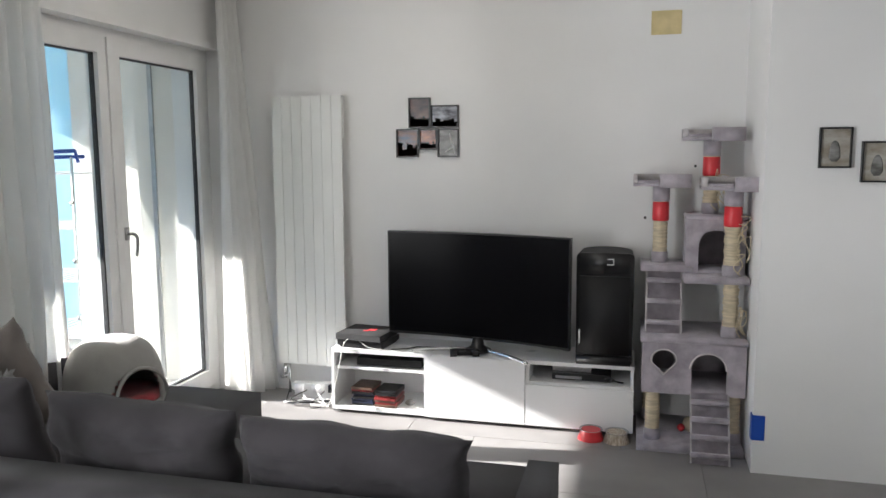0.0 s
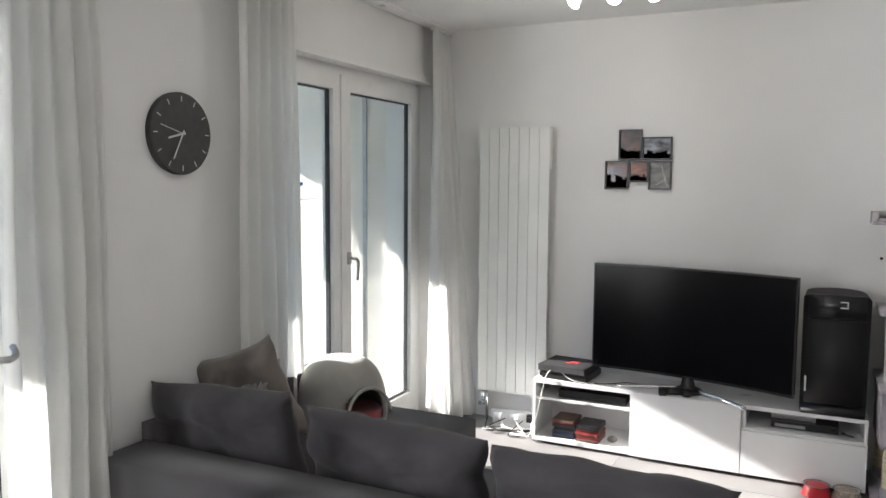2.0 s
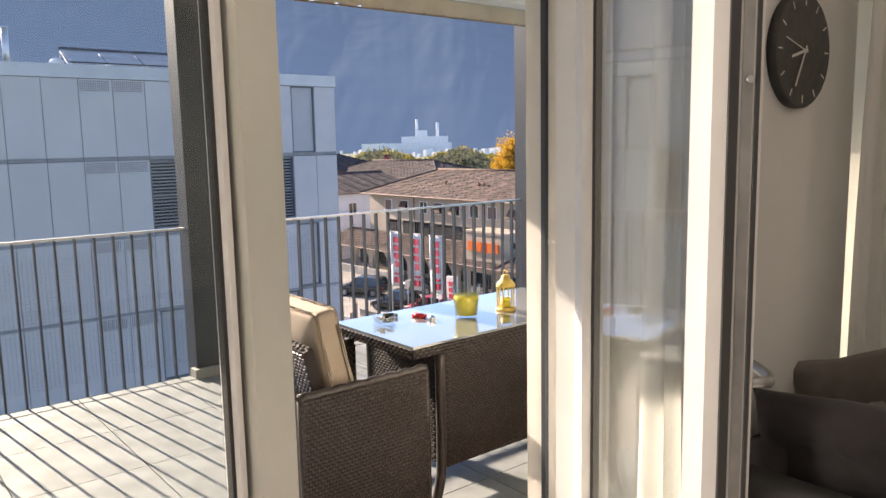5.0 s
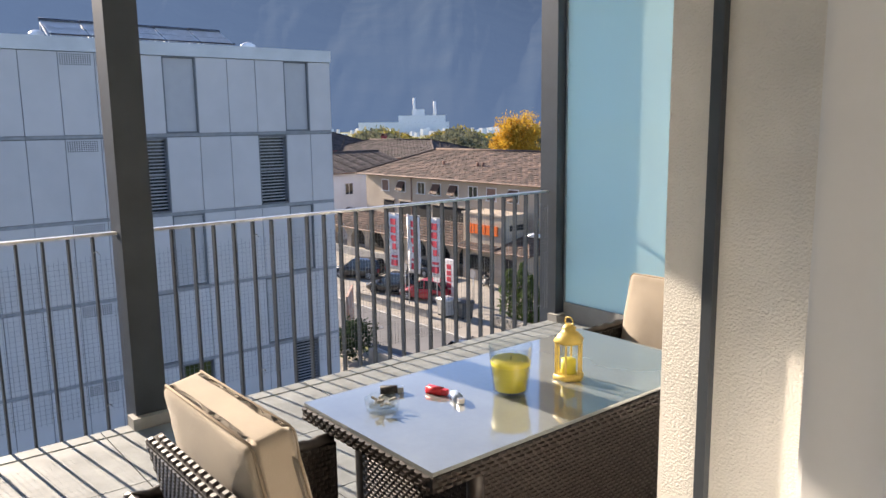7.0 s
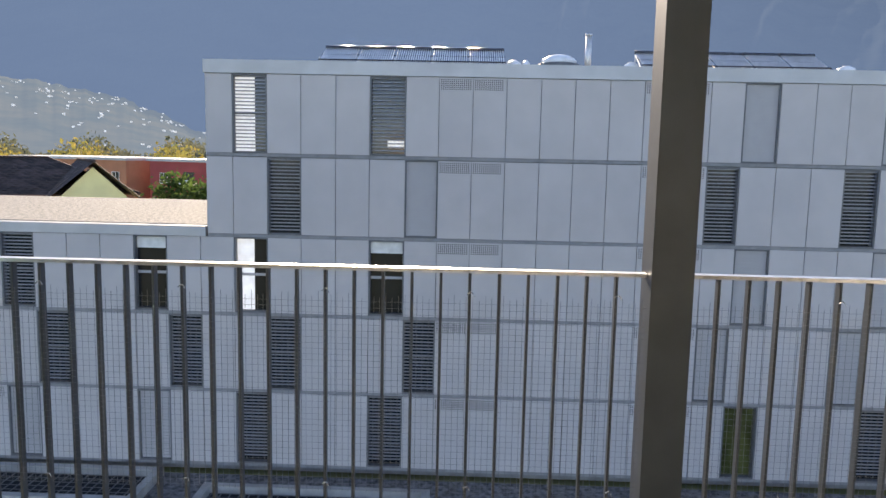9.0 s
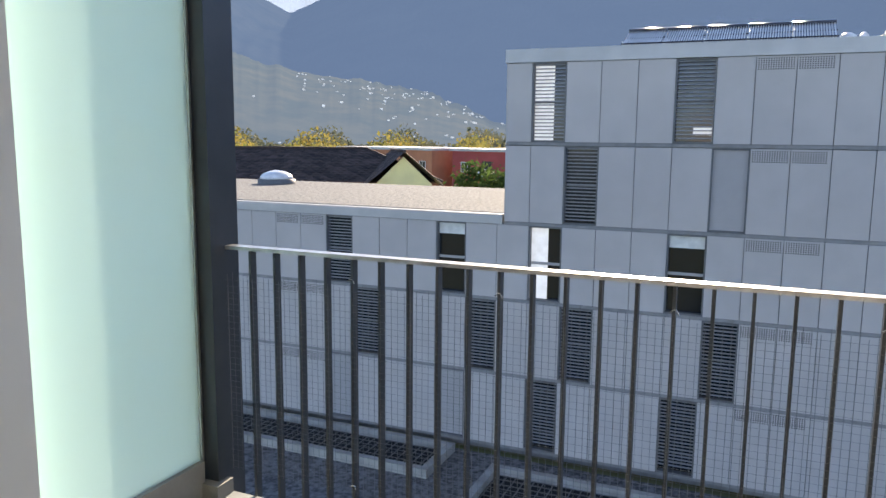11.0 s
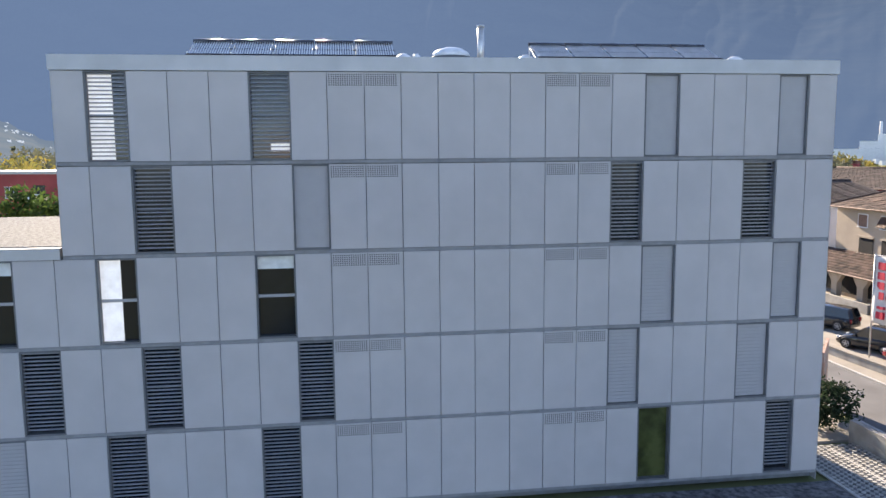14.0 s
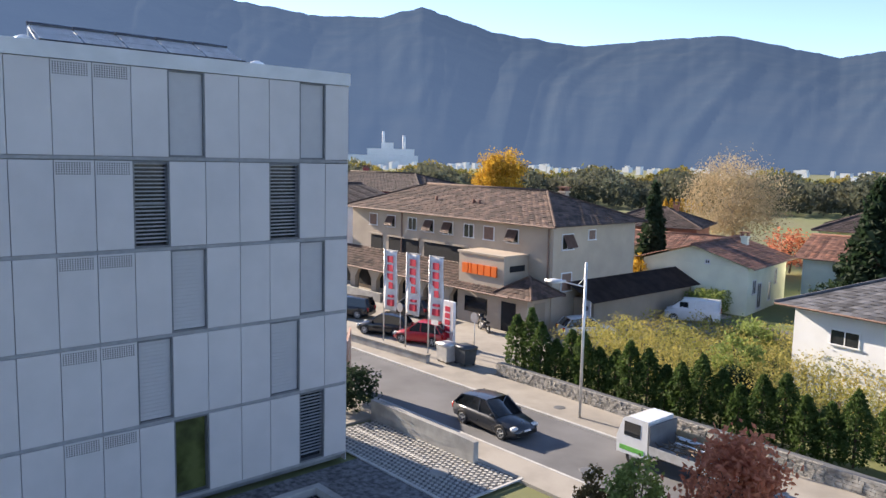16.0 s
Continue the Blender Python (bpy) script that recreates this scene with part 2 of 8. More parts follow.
PLUSH = mat("grey violet plush", (0.44, 0.40, 0.44), 0.97, var=0.18, scale=14, fine=320, bump=0.8, bdist=0.004, sheen=0.5)
PLUSH_EDGE = mat("pale plush binding", (0.55, 0.52, 0.52), 0.97, var=0.1, scale=20, fine=300, bump=0.5)
SISAL = mat("beige sisal rope", (0.72, 0.62, 0.44), 0.95, var=0.15, scale=12, fine=180, bump=0.9, bdist=0.003, stretch=(1, 1, 8))
RED = mat("red plastic", (0.62, 0.03, 0.04), 0.35, var=0.08)
BLUE = mat("blue plastic", (0.01, 0.07, 0.42), 0.4, var=0.08)
CABLE_W = mat("white cable", (0.7, 0.7, 0.68), 0.5)
WICKER = mat("dark brown wicker", (0.036, 0.028, 0.025), 0.42, var=0.25, scale=40, fine=200, coat=0.2)
WICKER_BACK = mat("wicker backing", (0.02, 0.016, 0.014), 0.8, var=0.2)
CUSHION = mat("beige outdoor cushion cloth", (0.38, 0.315, 0.245), 0.95, var=0.1, scale=5, fine=350, bump=0.5, bdist=0.002, sheen=0.2)
PIPING = mat("brown piping", (0.27, 0.21, 0.15), 0.9)
DECK = mat("pale stone balcony tile", (0.235, 0.258, 0.262), 0.7, var=0.14, scale=5, fine=60, rnd=0.06, bump=0.3, bdist=0.001)
CONCRETE = mat("grey concrete", (0.36, 0.35, 0.33), 0.85, var=0.16, scale=1.2, fine=40, bump=0.4, bdist=0.003)
STONES = mat("grey field stone", (0.30, 0.285, 0.26), 0.9, var=0.3, scale=2.5, fine=20, rnd=0.25, bump=0.6, bdist=0.02)

# ---- room shell ----
WX, WO = -2.33, -3.04          # inner and outer face of the window wall
TVY, PIERX, PIERY, CZ = 6.0, 0.88, 5.27, 2.60
DOOR_Y0, DOOR_Y1, FD_Y0, FD_Y1, HEAD = 0.25, 2.97, 4.02, 5.90, 2.24

solid("wall_north", boxes(((WX, TVY, 0), (0.88, TVY + 0.25, CZ))), WALL, "white painted wall behind the television", "wall", kind="structure")
solid("wall_pier", boxes(((PIERX, PIERY, 0), (4.2, TVY + 0.25, CZ))), WALL, "white painted wall block beside the cat tree", "wall", kind="structure")
solid("wall_east", boxes(((4.2, -3.2, 0), (4.4, TVY + 0.25, CZ))), WALL, "white painted side wall of the room", "wall", kind="structure")
solid("wall_south", boxes(((WX, -3.2, 0), (4.2, -3.0, CZ))), WALL, "white painted rear wall of the room", "wall", kind="structure")
# inner leaf of the window wall, with the two openings
WM = -2.68
solid("wall_west", boxes(((WM, -3.2, 0), (WX, DOOR_Y0, CZ)), ((WM, DOOR_Y0, HEAD), (WX, DOOR_Y1, CZ)), ((WM, DOOR_Y1, 0), (WX, FD_Y0, CZ)),
      ((WM, FD_Y0, HEAD), (WX, FD_Y1, CZ)), ((WM, FD_Y1, 0), (WX, TVY + 0.25, CZ))), WALL, "white painted window wall with two glazed openings", "wall", kind="structure")
OUT_Y0, OUT_Y1 = 0.05, 3.21
solid("wall_facade", boxes(((WO, -3.2, -0.3), (WM, OUT_Y0, 2.9)), ((WO, OUT_Y0, HEAD + 0.12), (WM, OUT_Y1, 2.9)), ((WO, OUT_Y1, -0.3), (WM, FD_Y0 - 0.1, 2.9)),
      ((WO, FD_Y0 - 0.1, HEAD + 0.12), (WM, FD_Y1 + 0.1, 2.9)), ((WO, FD_Y1 + 0.1, -0.3), (WM, TVY + 0.9, 2.9))), PLASTER, "rough beige plastered outer wall", "wall", kind="structure")
solid("ceiling", boxes(((WM, -3.2, CZ), (4.4, TVY + 0.25, CZ + 0.25))), CEIL, "plain white ceiling", "ceiling", kind="structure")
# thin step where the plaster meets the shutter rail
for k, (ya, yb) in enumerate(((OUT_Y1 - 0.012, OUT_Y1), (OUT_Y0, OUT_Y0 + 0.012))):
    solid("shutter_rail", boxes(((-2.957, ya - 0.004, 0.02), (-2.938, yb + 0.0, HEAD + 0.12))), STEEL_DARK, "dark metal guide rail of the roller shutter", "rail", kind="structure")


for ya, yb in ((FD_Y1 + 0.084, FD_Y1 + 0.1), (FD_Y0 - 0.1, FD_Y0 - 0.084)):
    solid("shutter_rail", boxes(((-2.925, ya, 0.02), (-2.895, yb, HEAD + 0.12))), STEEL_BRIGHT, "grey metal guide rail of the roller shutter", "rail", kind="structure")


def window_leaf(parent, y0, y1, z0, z1, x, stile=0.085, depth=0.075):
    """A glazed leaf in the plane x, between y0 and y1."""
    leaf = part("leaf", boxes(((x - depth, y0, z0), (x, y0 + stile, z1)), ((x - depth, y1 - stile, z0), (x, y1, z1)),
                              ((x - depth, y0 + stile, z0), (x, y1 - stile, z0 + stile + 0.03)), ((x - depth, y0 + stile, z1 - stile), (x, y1 - stile, z1)), bevel=0.006), PVC, parent)
    a, b, c, d = y0 + stile, y1 - stile, z0 + stile + 0.03, z1 - stile
    g = 0.008
    xa, xb = x - depth * 0.68, x - depth * 0.34
    part("gasket", boxes(((xa, a, c), (xb, a + g, d)), ((xa, b - g, c), (xb, b, d)), ((xa, a + g, c), (xb, b - g, c + g)), ((xa, a + g, d - g), (xb, b - g, d))), GASKET, leaf)
    pane = part("pane", boxes(((x - depth * 0.62, a + 0.002, c + 0.002), (x - depth * 0.42, b - 0.002, d - 0.002))), PANE, leaf)
    pane.visible_shadow = False
    return leaf


def lever(parent, x, y, z, side=1):
    """A lever handle on its rose; the grip points down and then to the side."""
    bm = bmesh.new()
    bx(bm, (x, y - 0.014, z - 0.035), (x + 0.012, y + 0.014, z + 0.035))
    tube(bm, (x + 0.01, y, z), (x + 0.05, y, z), 0.009)
    rope(bm, sweep([(x + 0.048, y, z + 0.003), (x + 0.058, y + 0.012 * side, z - 0.02), (x + 0.056, y + 0.014 * side, z - 0.07), (x + 0.05, y + 0.012 * side, z - 0.125)], 5), 0.009, 8)
    return part("handle", soft(bm), STEEL_BRIGHT, parent, "brushed metal lever handle")


# french door beside the radiator
fd = tagged(thing("window_1", (0, 0, 0)), "white two-leaf glazed door, closed", "glazed door", kind="structure")
fx = -2.44
part("frame", boxes(((fx - 0.11, FD_Y0, 0), (fx + 0.02, FD_Y0 + 0.06, HEAD)), ((fx - 0.11, FD_Y1 - 0.06, 0), (fx + 0.02, FD_Y1, HEAD)),
                    ((fx - 0.11, FD_Y0 + 0.06, HEAD - 0.06), (fx + 0.02, FD_Y1 - 0.06, HEAD)), ((fx - 0.11, FD_Y0 + 0.06, 0), (fx + 0.02, FD_Y1 - 0.06, 0.04)), bevel=0.004), PVC, fd)
ll = window_leaf(fd, FD_Y0 + 0.05, 4.935, 0.05, HEAD - 0.05, fx + 0.03)
lr = window_leaf(fd, 4.94, FD_Y1 - 0.05, 0.05, HEAD - 0.05, fx + 0.03)
part("cover_strip", boxes(((fx + 0.03, 4.915, 0.05), (fx + 0.042, 4.96, HEAD - 0.05)), bevel=0.003), PVC, fd)
lever(lr, fx + 0.03, 5.0, 1.15, 1)
solid("trim_head", boxes(((WX, FD_Y0 - 0.02, HEAD - 0.005), (WX + 0.03, FD_Y1 + 0.02, HEAD + 0.035)), bevel=0.006), WALL, "white ledge above the glazed door", "trim", kind="structure")

# balcony door: fixed pane, mullion, open leaf
bd = tagged(thing("door_1", (0, 0, 0)), "white balcony door with one leaf swung open", "balcony door", kind="structure")
part("frame", boxes(((-2.665, DOOR_Y1 - 0.02, 0.0), (-2.575, DOOR_Y1 + 0.235, HEAD + 0.1)), ((-2.68, 0.07, 0), (-2.55, 0.37, HEAD + 0.1)), ((-2.68, 0.37, HEAD - 0.07), (-2.55, 2.945, HEAD + 0.1)),
                    ((-2.68, 0.37, -0.02), (-2.55, 2.945, 0.025)), bevel=0.005), [PVC], bd)
part("jamb_lining", boxes(((-2.55, DOOR_Y1 - 0.025, 0.0), (-2.345, DOOR_Y1 - 0.004, HEAD - 0.01)), ((-2.55, DOOR_Y0 + 0.004, 0.0), (-2.345, DOOR_Y0 + 0.09, HEAD - 0.01)), bevel=0.004), PVC, bd)
part("mullion", boxes(((-2.68, 1.968, 0.0), (-2.55, 2.05, HEAD - 0.05)), bevel=0.006), PVC_OUT, bd, "beige painted mullion, scuffed")
part("mullion_seal", boxes(((-2.63, 1.956, 0.02), (-2.612, 1.967, HEAD - 0.06)), ((-2.665, 2.05, 0.02), (-2.64, 2.062, HEAD - 0.06))), GASKET, bd)
part("strike_plate", boxes(((-2.60, 2.05, 1.62), (-2.57, 2.0535, 1.80)), ((-2.60, 2.05, 1.0), (-2.57, 2.0535, 1.2)), ((-2.60, 2.05, 0.25), (-2.57, 2.0535, 0.35))), STEEL_BRIGHT, bd)
window_leaf(bd, 0.39, 1.955, 0.02, HEAD - 0.07, -2.585, 0.012)
# the open leaf turns about its hinge
hinge = thing("door_leaf", (-2.52, 2.975, 0.0), "open white glazed balcony door leaf with a lever handle", "door leaf", rz=53.4)
bm = boxes(((-0.075, -0.915, 0.04), (0.0, -0.830, HEAD - 0.05)), ((-0.075, -0.085, 0.04), (0.0, 0.0, HEAD - 0.05)), ((-0.075, -0.830, 0.04), (0.0, -0.085, 0.16)), ((-0.075, -0.830, HEAD - 0.14), (0.0, -0.085, HEAD - 0.05)), bevel=0.005)
leaf = part("leaf", bm, PVC, hinge)
pn = part("pane", boxes(((-0.047, -0.828, 0.162), (-0.03, -0.087, HEAD - 0.142))), PANE, hinge)
pn.visible_shadow = False
part("gasket", boxes(((-0.050, -0.831, 0.158), (-0.028, -0.823, HEAD - 0.138)), ((-0.050, -0.092, 0.158), (-0.028, -0.084, HEAD - 0.138)), ((-0.050, -0.823, 0.158), (-0.028, -0.092, 0.166)), ((-0.050, -0.823, HEAD - 0.146), (-0.028, -0.092, HEAD - 0.138))), GASKET, hinge)
part("edge_seal", boxes(((-0.052, -0.921, 0.06), (-0.038, -0.915, HEAD - 0.07)), ((-0.012, -0.919, 0.06), (-0.006, -0.915, HEAD - 0.07))), GASKET, hinge)
part("lock_strip", boxes(((-0.032, -0.918, 0.1), (-0.016, -0.915, HEAD - 0.1))), STEEL_BRIGHT, hinge)
for z in (0.28, 0.62, 1.62, 1.95):
    part("lock_stud", tubes(((-0.024, -0.918, z), (-0.024, -0.928, z), 0.006)), CHROME, hinge)
bm = bmesh.new()
rope(bm, sweep([(-0.02, -0.920, 0.70), (-0.035, -0.935, 0.69), (-0.04, -0.940, 0.66), (-0.028, -0.933, 0.64)], 4), 0.006)
part("catch", soft(bm), CHROME, hinge)
bm = boxes(((0.0, -0.886, 1.115), (0.012, -0.858, 1.185)), bevel=0.003)
tube(bm, (0.01, -0.872, 1.15), (0.05, -0.872, 1.15), 0.009)
rope(bm, sweep([(0.048, -0.872, 1.15), (0.058, -0.85, 1.152), (0.058, -0.80, 1.154), (0.05, -0.75, 1.158)], 5), 0.009)
part("handle", soft(bm), STEEL_BRIGHT, hinge, "brushed metal lever handle turned level")


# floor: large tiles with open joints
floor = tagged(solid("floor", boxes(((WM, -3.2, -0.2), (4.4, TVY + 0.25, -0.006))), GROUT, kind="structure"), "grey porcelain tiled floor", "floor")


def curtain(y0, y1, x, z0, z1, folds, spread=0.0, seed=1, lean=0.0):
    """A hanging curtain in soft folds along y, wider and looser at the hem."""
    rng = random.Random(seed)
    n, m = folds * 10, 22
    ph = [rng.uniform(-0.5, 0.5) for _ in range(folds + 2)]
    am = [rng.uniform(0.6, 1.2) for _ in range(folds + 2)]
    vs, fs = [], []
    for j in range(m + 1):
        v = j / m
        z = z1 + (z0 - z1) * v
        for i in range(n + 1):
            u = i / n
            k = u * folds
            q = int(k)
            s = math.sin(2 * math.pi * k + ph[q] * v * 1.5) * am[q] * (0.022 + 0.022 * v)
            w = (y1 - y0) * (1 + spread * v)
            y = y0 + (y1 - y0) * u + (w - (y1 - y0)) * (u - 0.5) + 0.008 * math.sin(9 * v + k)
            vs.append((x + s + lean * v * u + 0.012 * math.sin(5 * v + 2.1 * k) * v, y, z))
    for j in range(m):
        for i in range(n):
            a = j * (n + 1) + i
            fs.append((a, a + 1, a + n + 2, a + n + 1))
    return vs, fs


def hang(label, *a, **k):
    c = thing("curtain", (0, 0, 0), label, "curtain", "white curtains")
    vs, fs = curtain(*a, **k)
    ob = raw("cloth", vs, fs, CURTAIN, c, True)
    sm = ob.modifiers.new("thick", 'SOLIDIFY')
    sm.thickness = 0.002
    part("heading_tape", boxes(((a[2] - 0.02, a[0], CZ - 0.045), (a[2] + 0.02, a[1], CZ - 0.002))), CURTAIN, c)


hang("white curtain gathered beside the open balcony door", 2.80, 3.17, -2.24, 0.02, CZ - 0.03, 5, 0.10, 3)
hang("white curtain gathered between clock and glazed door", 3.86, 4.26, -2.22, 0.02, CZ - 0.03, 5, 0.12, 5)
hang("white curtain in the corner beside the radiator", 5.70, 5.95, -2.22, 0.02, CZ - 0.03, 4, 0.15, 8, lean=0.22)
solid("curtain_track", boxes(((-2.25, 2.5, CZ - 0.018), (-2.19, 5.97, CZ - 0.001))), LACQUER, "white curtain track on the ceiling", "curtain track", kind="structure")

# ---- balcony ----
solid("threshold_door", boxes(((WO, OUT_Y0, -0.3), (WM, OUT_Y1, -0.012))), CONCRETE, "concrete door threshold", "threshold", kind="structure")
solid("threshold_window", boxes(((WO, FD_Y0 - 0.1, -0.3), (WM, FD_Y1 + 0.1, -0.012))), CONCRETE, "concrete door threshold", "threshold", kind="structure")
RX, Y0B, Y1B = -6.41, 0.16, 6.60
BZ = -0.05                     # balcony floor, a small step below the room
solid("balcony_slab", boxes(((-6.385, -0.25, -0.36), (WO, TVY + 0.9, BZ - 0.024))), CONCRETE, "concrete balcony slab", "balcony slab", kind="structure")
solid("balcony_ceiling", boxes(((-6.50, -0.25, 2.86), (WO, TVY + 0.9, 3.15))), CEIL, "white underside of the balcony above", "ceiling", kind="structure")
for y, nm in ((Y0B, "low"), (Y1B, "high")):
    d = -1 if nm == "low" else 1
    xi = -5.52 if nm == "low" else -4.06
    ya, yb = sorted((y, y + 0.22 * d))
    solid("wall_balcony_" + ("south" if d < 0 else "north"), boxes(((xi, ya - 0.0, BZ - 0.02), (WO, yb, 2.86))), WALL if d < 0 else PLASTER, "pale plastered balcony end wall", "wall", kind="structure")
    sc = thing("glass_screen", (0, 0, 0), "frosted teal glass privacy screen at the balcony end", "glass screen", "balcony screens")
    part("pane", boxes(((-6.30, y - 0.008 + 0.05 * d, 0.1), (xi - 0.004, y + 0.008 + 0.05 * d, 2.84))), TEAL, sc)
    part("bottom_rail", boxes(((-6.30, y - 0.03 + 0.05 * d, BZ), (xi - 0.004, y + 0.03 + 0.05 * d, 0.1)), bevel=0.006), CONCRETE, sc, "pale metal bottom rail")
    part("glazing_bead", boxes(((-6.312, y - 0.02 + 0.05 * d, 0.1), (-6.30, y + 0.02 + 0.05 * d, 2.84))), STEEL_BRIGHT, sc)


def steel_post(y0, y1, label):
    t = thing("balcony_post", (RX, (y0 + y1) / 2, 0), label, "post", "balcony posts")
    h = (y1 - y0) / 2
    part("column", boxes(((-0.085, -h, BZ - 0.3), (0.085, h, 2.86)), bevel=0.006), STEEL_DARK, t)
    part("web", boxes(((-0.092, -h + 0.02, 0.02), (-0.085, h - 0.02, 2.84))), STEEL_BRIGHT, t, "lighter outer edge strip")
    part("foot_plate", boxes(((0.03, -h - 0.03, BZ - 0.02), (0.13, h + 0.03, BZ + 0.06)), bevel=0.006), CONCRETE, t, "pale concrete foot block")


steel_post(3.262, 3.428, "dark grey steel balcony post between the railings")
steel_post(0.04, 0.19, "dark grey steel corner post at the glass screen")
steel_post(6.55, 6.70, "dark grey steel corner post at the glass screen")

WIRE = mat("thin galvanised wire", (0.19, 0.205, 0.225), 0.5, metal=0.4)


def railing(y0, y1, n, label):
    r = thing("railing", (RX, y0, 0), label, "railing", "balcony railings")
    L = y1 - y0
    part("top_rail", boxes(((-0.028, 0, 0.985), (0.022, L, 1.0)), bevel=0.003), STEEL_BRIGHT, r, "bright worn flat top rail")
    part("bottom_rail", boxes(((-0.016, 0, BZ - 0.085), (0.016, L, BZ - 0.073)), bevel=0.002), STEEL_DARK, r)
    me = mesh_of("bar", boxes(((-0.018, -0.0055, BZ - 0.12), (0.018, 0.0055, 0.985)), bevel=0.002, seg=1), STEEL_DARK)
    for i in range(1, n):
        b = new("bar", me)
        b.parent = r
        b.location = (0, L * i / n, 0)
    # wire netting tied to the bars
    bm = bmesh.new()
    s = 0.025
    for i in range(int(L / s)):
        y = 0.01 + i * s
        tube(bm, (0.024, y, 0.05), (0.024 + 0.002 * math.sin(i * 1.7), y + 0.002 * math.sin(i), 0.885 + 0.012 * math.sin(i * 2.3)), 0.001, seg=3, caps=False)
    for j in range(33):
        z = 0.06 + j * s
        for q in range(8):
            tube(bm, (0.025, L * q / 8, z + 0.002 * math.sin(q + j)), (0.025, L * (q + 1) / 8, z + 0.002 * math.sin(q + 1 + j)), 0.0007, seg=3, caps=False)
    tagged(part("wire_netting", bm, WIRE, r, "fine square wire netting tied to the bars"), kind="stuff")
    clip = bmesh.new()
    rope(clip, sweep([(0.03, -0.01, 0.90), (0.034, 0.004, 0.912), (0.028, 0.012, 0.905), (0.032, 0.02, 0.893)], 4), 0.0022, 5)
    cm = mesh_of("wire_tie", clip, CHROME)
    for i in range(5, n, 5):
        for z in (0, -0.82):
            c = new("wire_tie", cm)
            c.parent = r
            c.location = (0, L * i / n, z)


railing(0.209, 3.260, 26, "dark grey bar railing with bright rail and wire netting")
railing(3.430, 6.535, 26, "dark grey bar railing with bright rail and wire netting")

# awning cassette under the slab, with its fringe
aw = thing("awning", (-6.0, 0.3, 2.62), "rolled-in beige awning with a scalloped fringe", "awning")
part("cassette", boxes(((-0.06, 0, 0.06), (0.12, 6.1, 0.22)), bevel=0.03), LACQUER, aw)
part("front_bar", boxes(((-0.09, 0, 0.055), (-0.055, 6.1, 0.11)), bevel=0.008), STEEL_BRIGHT, aw)
vs, fs = [], []
for i in range(245):
    y = i * 0.025
    z = -0.075 + 0.012 * math.sin(i * math.pi / 4) ** 2
    w = 0.006 * math.sin(i * math.pi / 4)
    vs += [(-0.072 + w, y, 0.06), (-0.074 + w * 2, y, z)]
    if i:
        k = 2 * i
        fs.append((k - 2, k, k + 1, k - 1))
AWN = mat("cream awning cloth", (0.62, 0.54, 0.42), 0.95, var=0.1, scale=2, fine=300)
AWN_EDGE = mat("brown awning binding", (0.30, 0.22, 0.15), 0.95)
raw("fringe", vs, fs, AWN, aw).modifiers.new("thick", 'SOLIDIFY').thickness = 0.003
bm = bmesh.new()
for i in range(30):
    bx(bm, (-0.082, 0.1 + i * 0.2, -0.07), (-0.078, 0.106 + i * 0.2, 0.06))
bx(bm, (-0.084, 0, -0.078), (-0.066, 6.1, -0.068))
part("binding", bm, AWN_EDGE, aw)

# ---- living room things ----
def pillow(w, h, t, seed=0, pinch=0.12):
    """A stuffed cushion, upright in x (width) and z (height), with drawn-in edges and creases."""
    bm = bmesh.new()
    n = 26
    rng = random.Random(seed)
    o = Vector((rng.uniform(0, 50), 0, 0))
    grid = {}
    for s in (-1, 1):
        for i in range(n + 1):
            for j in range(n + 1):
                u, v = 2 * i / n - 1, 2 * j / n - 1
                rim = i in (0, n) or j in (0, n)
                if rim and s == 1:
                    grid[s, i, j] = grid[-1, i, j]
                    continue
                f = max(0.0, (1 - abs(u) ** 5.0) * (1 - abs(v) ** 4.0)) ** 0.5
                x = u * w / 2 * (1 - pinch * (1 - v * v) * 0.25 * abs(u))
                z = v * h / 2 * (1 - pinch * (1 - u * u) * 0.35 * abs(v))
                fold = abs(noise.noise(Vector((u * 3.1 + v * 2.2, v * 1.4 - u, s * 2)) + o))
                q = noise.noise(Vector((u * 2.2, v * 2.2, s)) + o) * 0.20 - (0.16 * max(0.0, 0.16 - fold) / 0.16) + noise.noise(Vector((u * 7, v * 7, s * 3)) + o) * 0.08
                dz = 0.018 * h * noise.noise(Vector((u * 1.5, 0, 5)) + o) * (v + 1)
                grid[s, i, j] = bm.verts.new((x + 0.02 * noise.noise(Vector((v * 2, 3, 1)) + o), s * t / 2 * f * (1 + q), z + h / 2 + dz))
    for s in (-1, 1):
        for i in range(n):
            for j in range(n):
                q = [grid[s, i, j], grid[s, i + 1, j], grid[s, i + 1, j + 1], grid[s, i, j + 1]]
                f = bm.faces.new(q if s < 0 else q[::-1])
                f.smooth = True
    return bm


def rounded(a, b, r=0.05, seg=4):
    return soft(boxes((a, b), bevel=r, seg=seg))


sofa = thing("corner_sofa", (-1.1, 3.6, 0.0), "charcoal cloth corner sofa with a chaise end", "sofa")
sx, sy = 1.1, -3.6


def so(a, b, r=0.05):
    return rounded((a[0] + sx, a[1] + sy, a[2]), (b[0] + sx, b[1] + sy, b[2]), r)


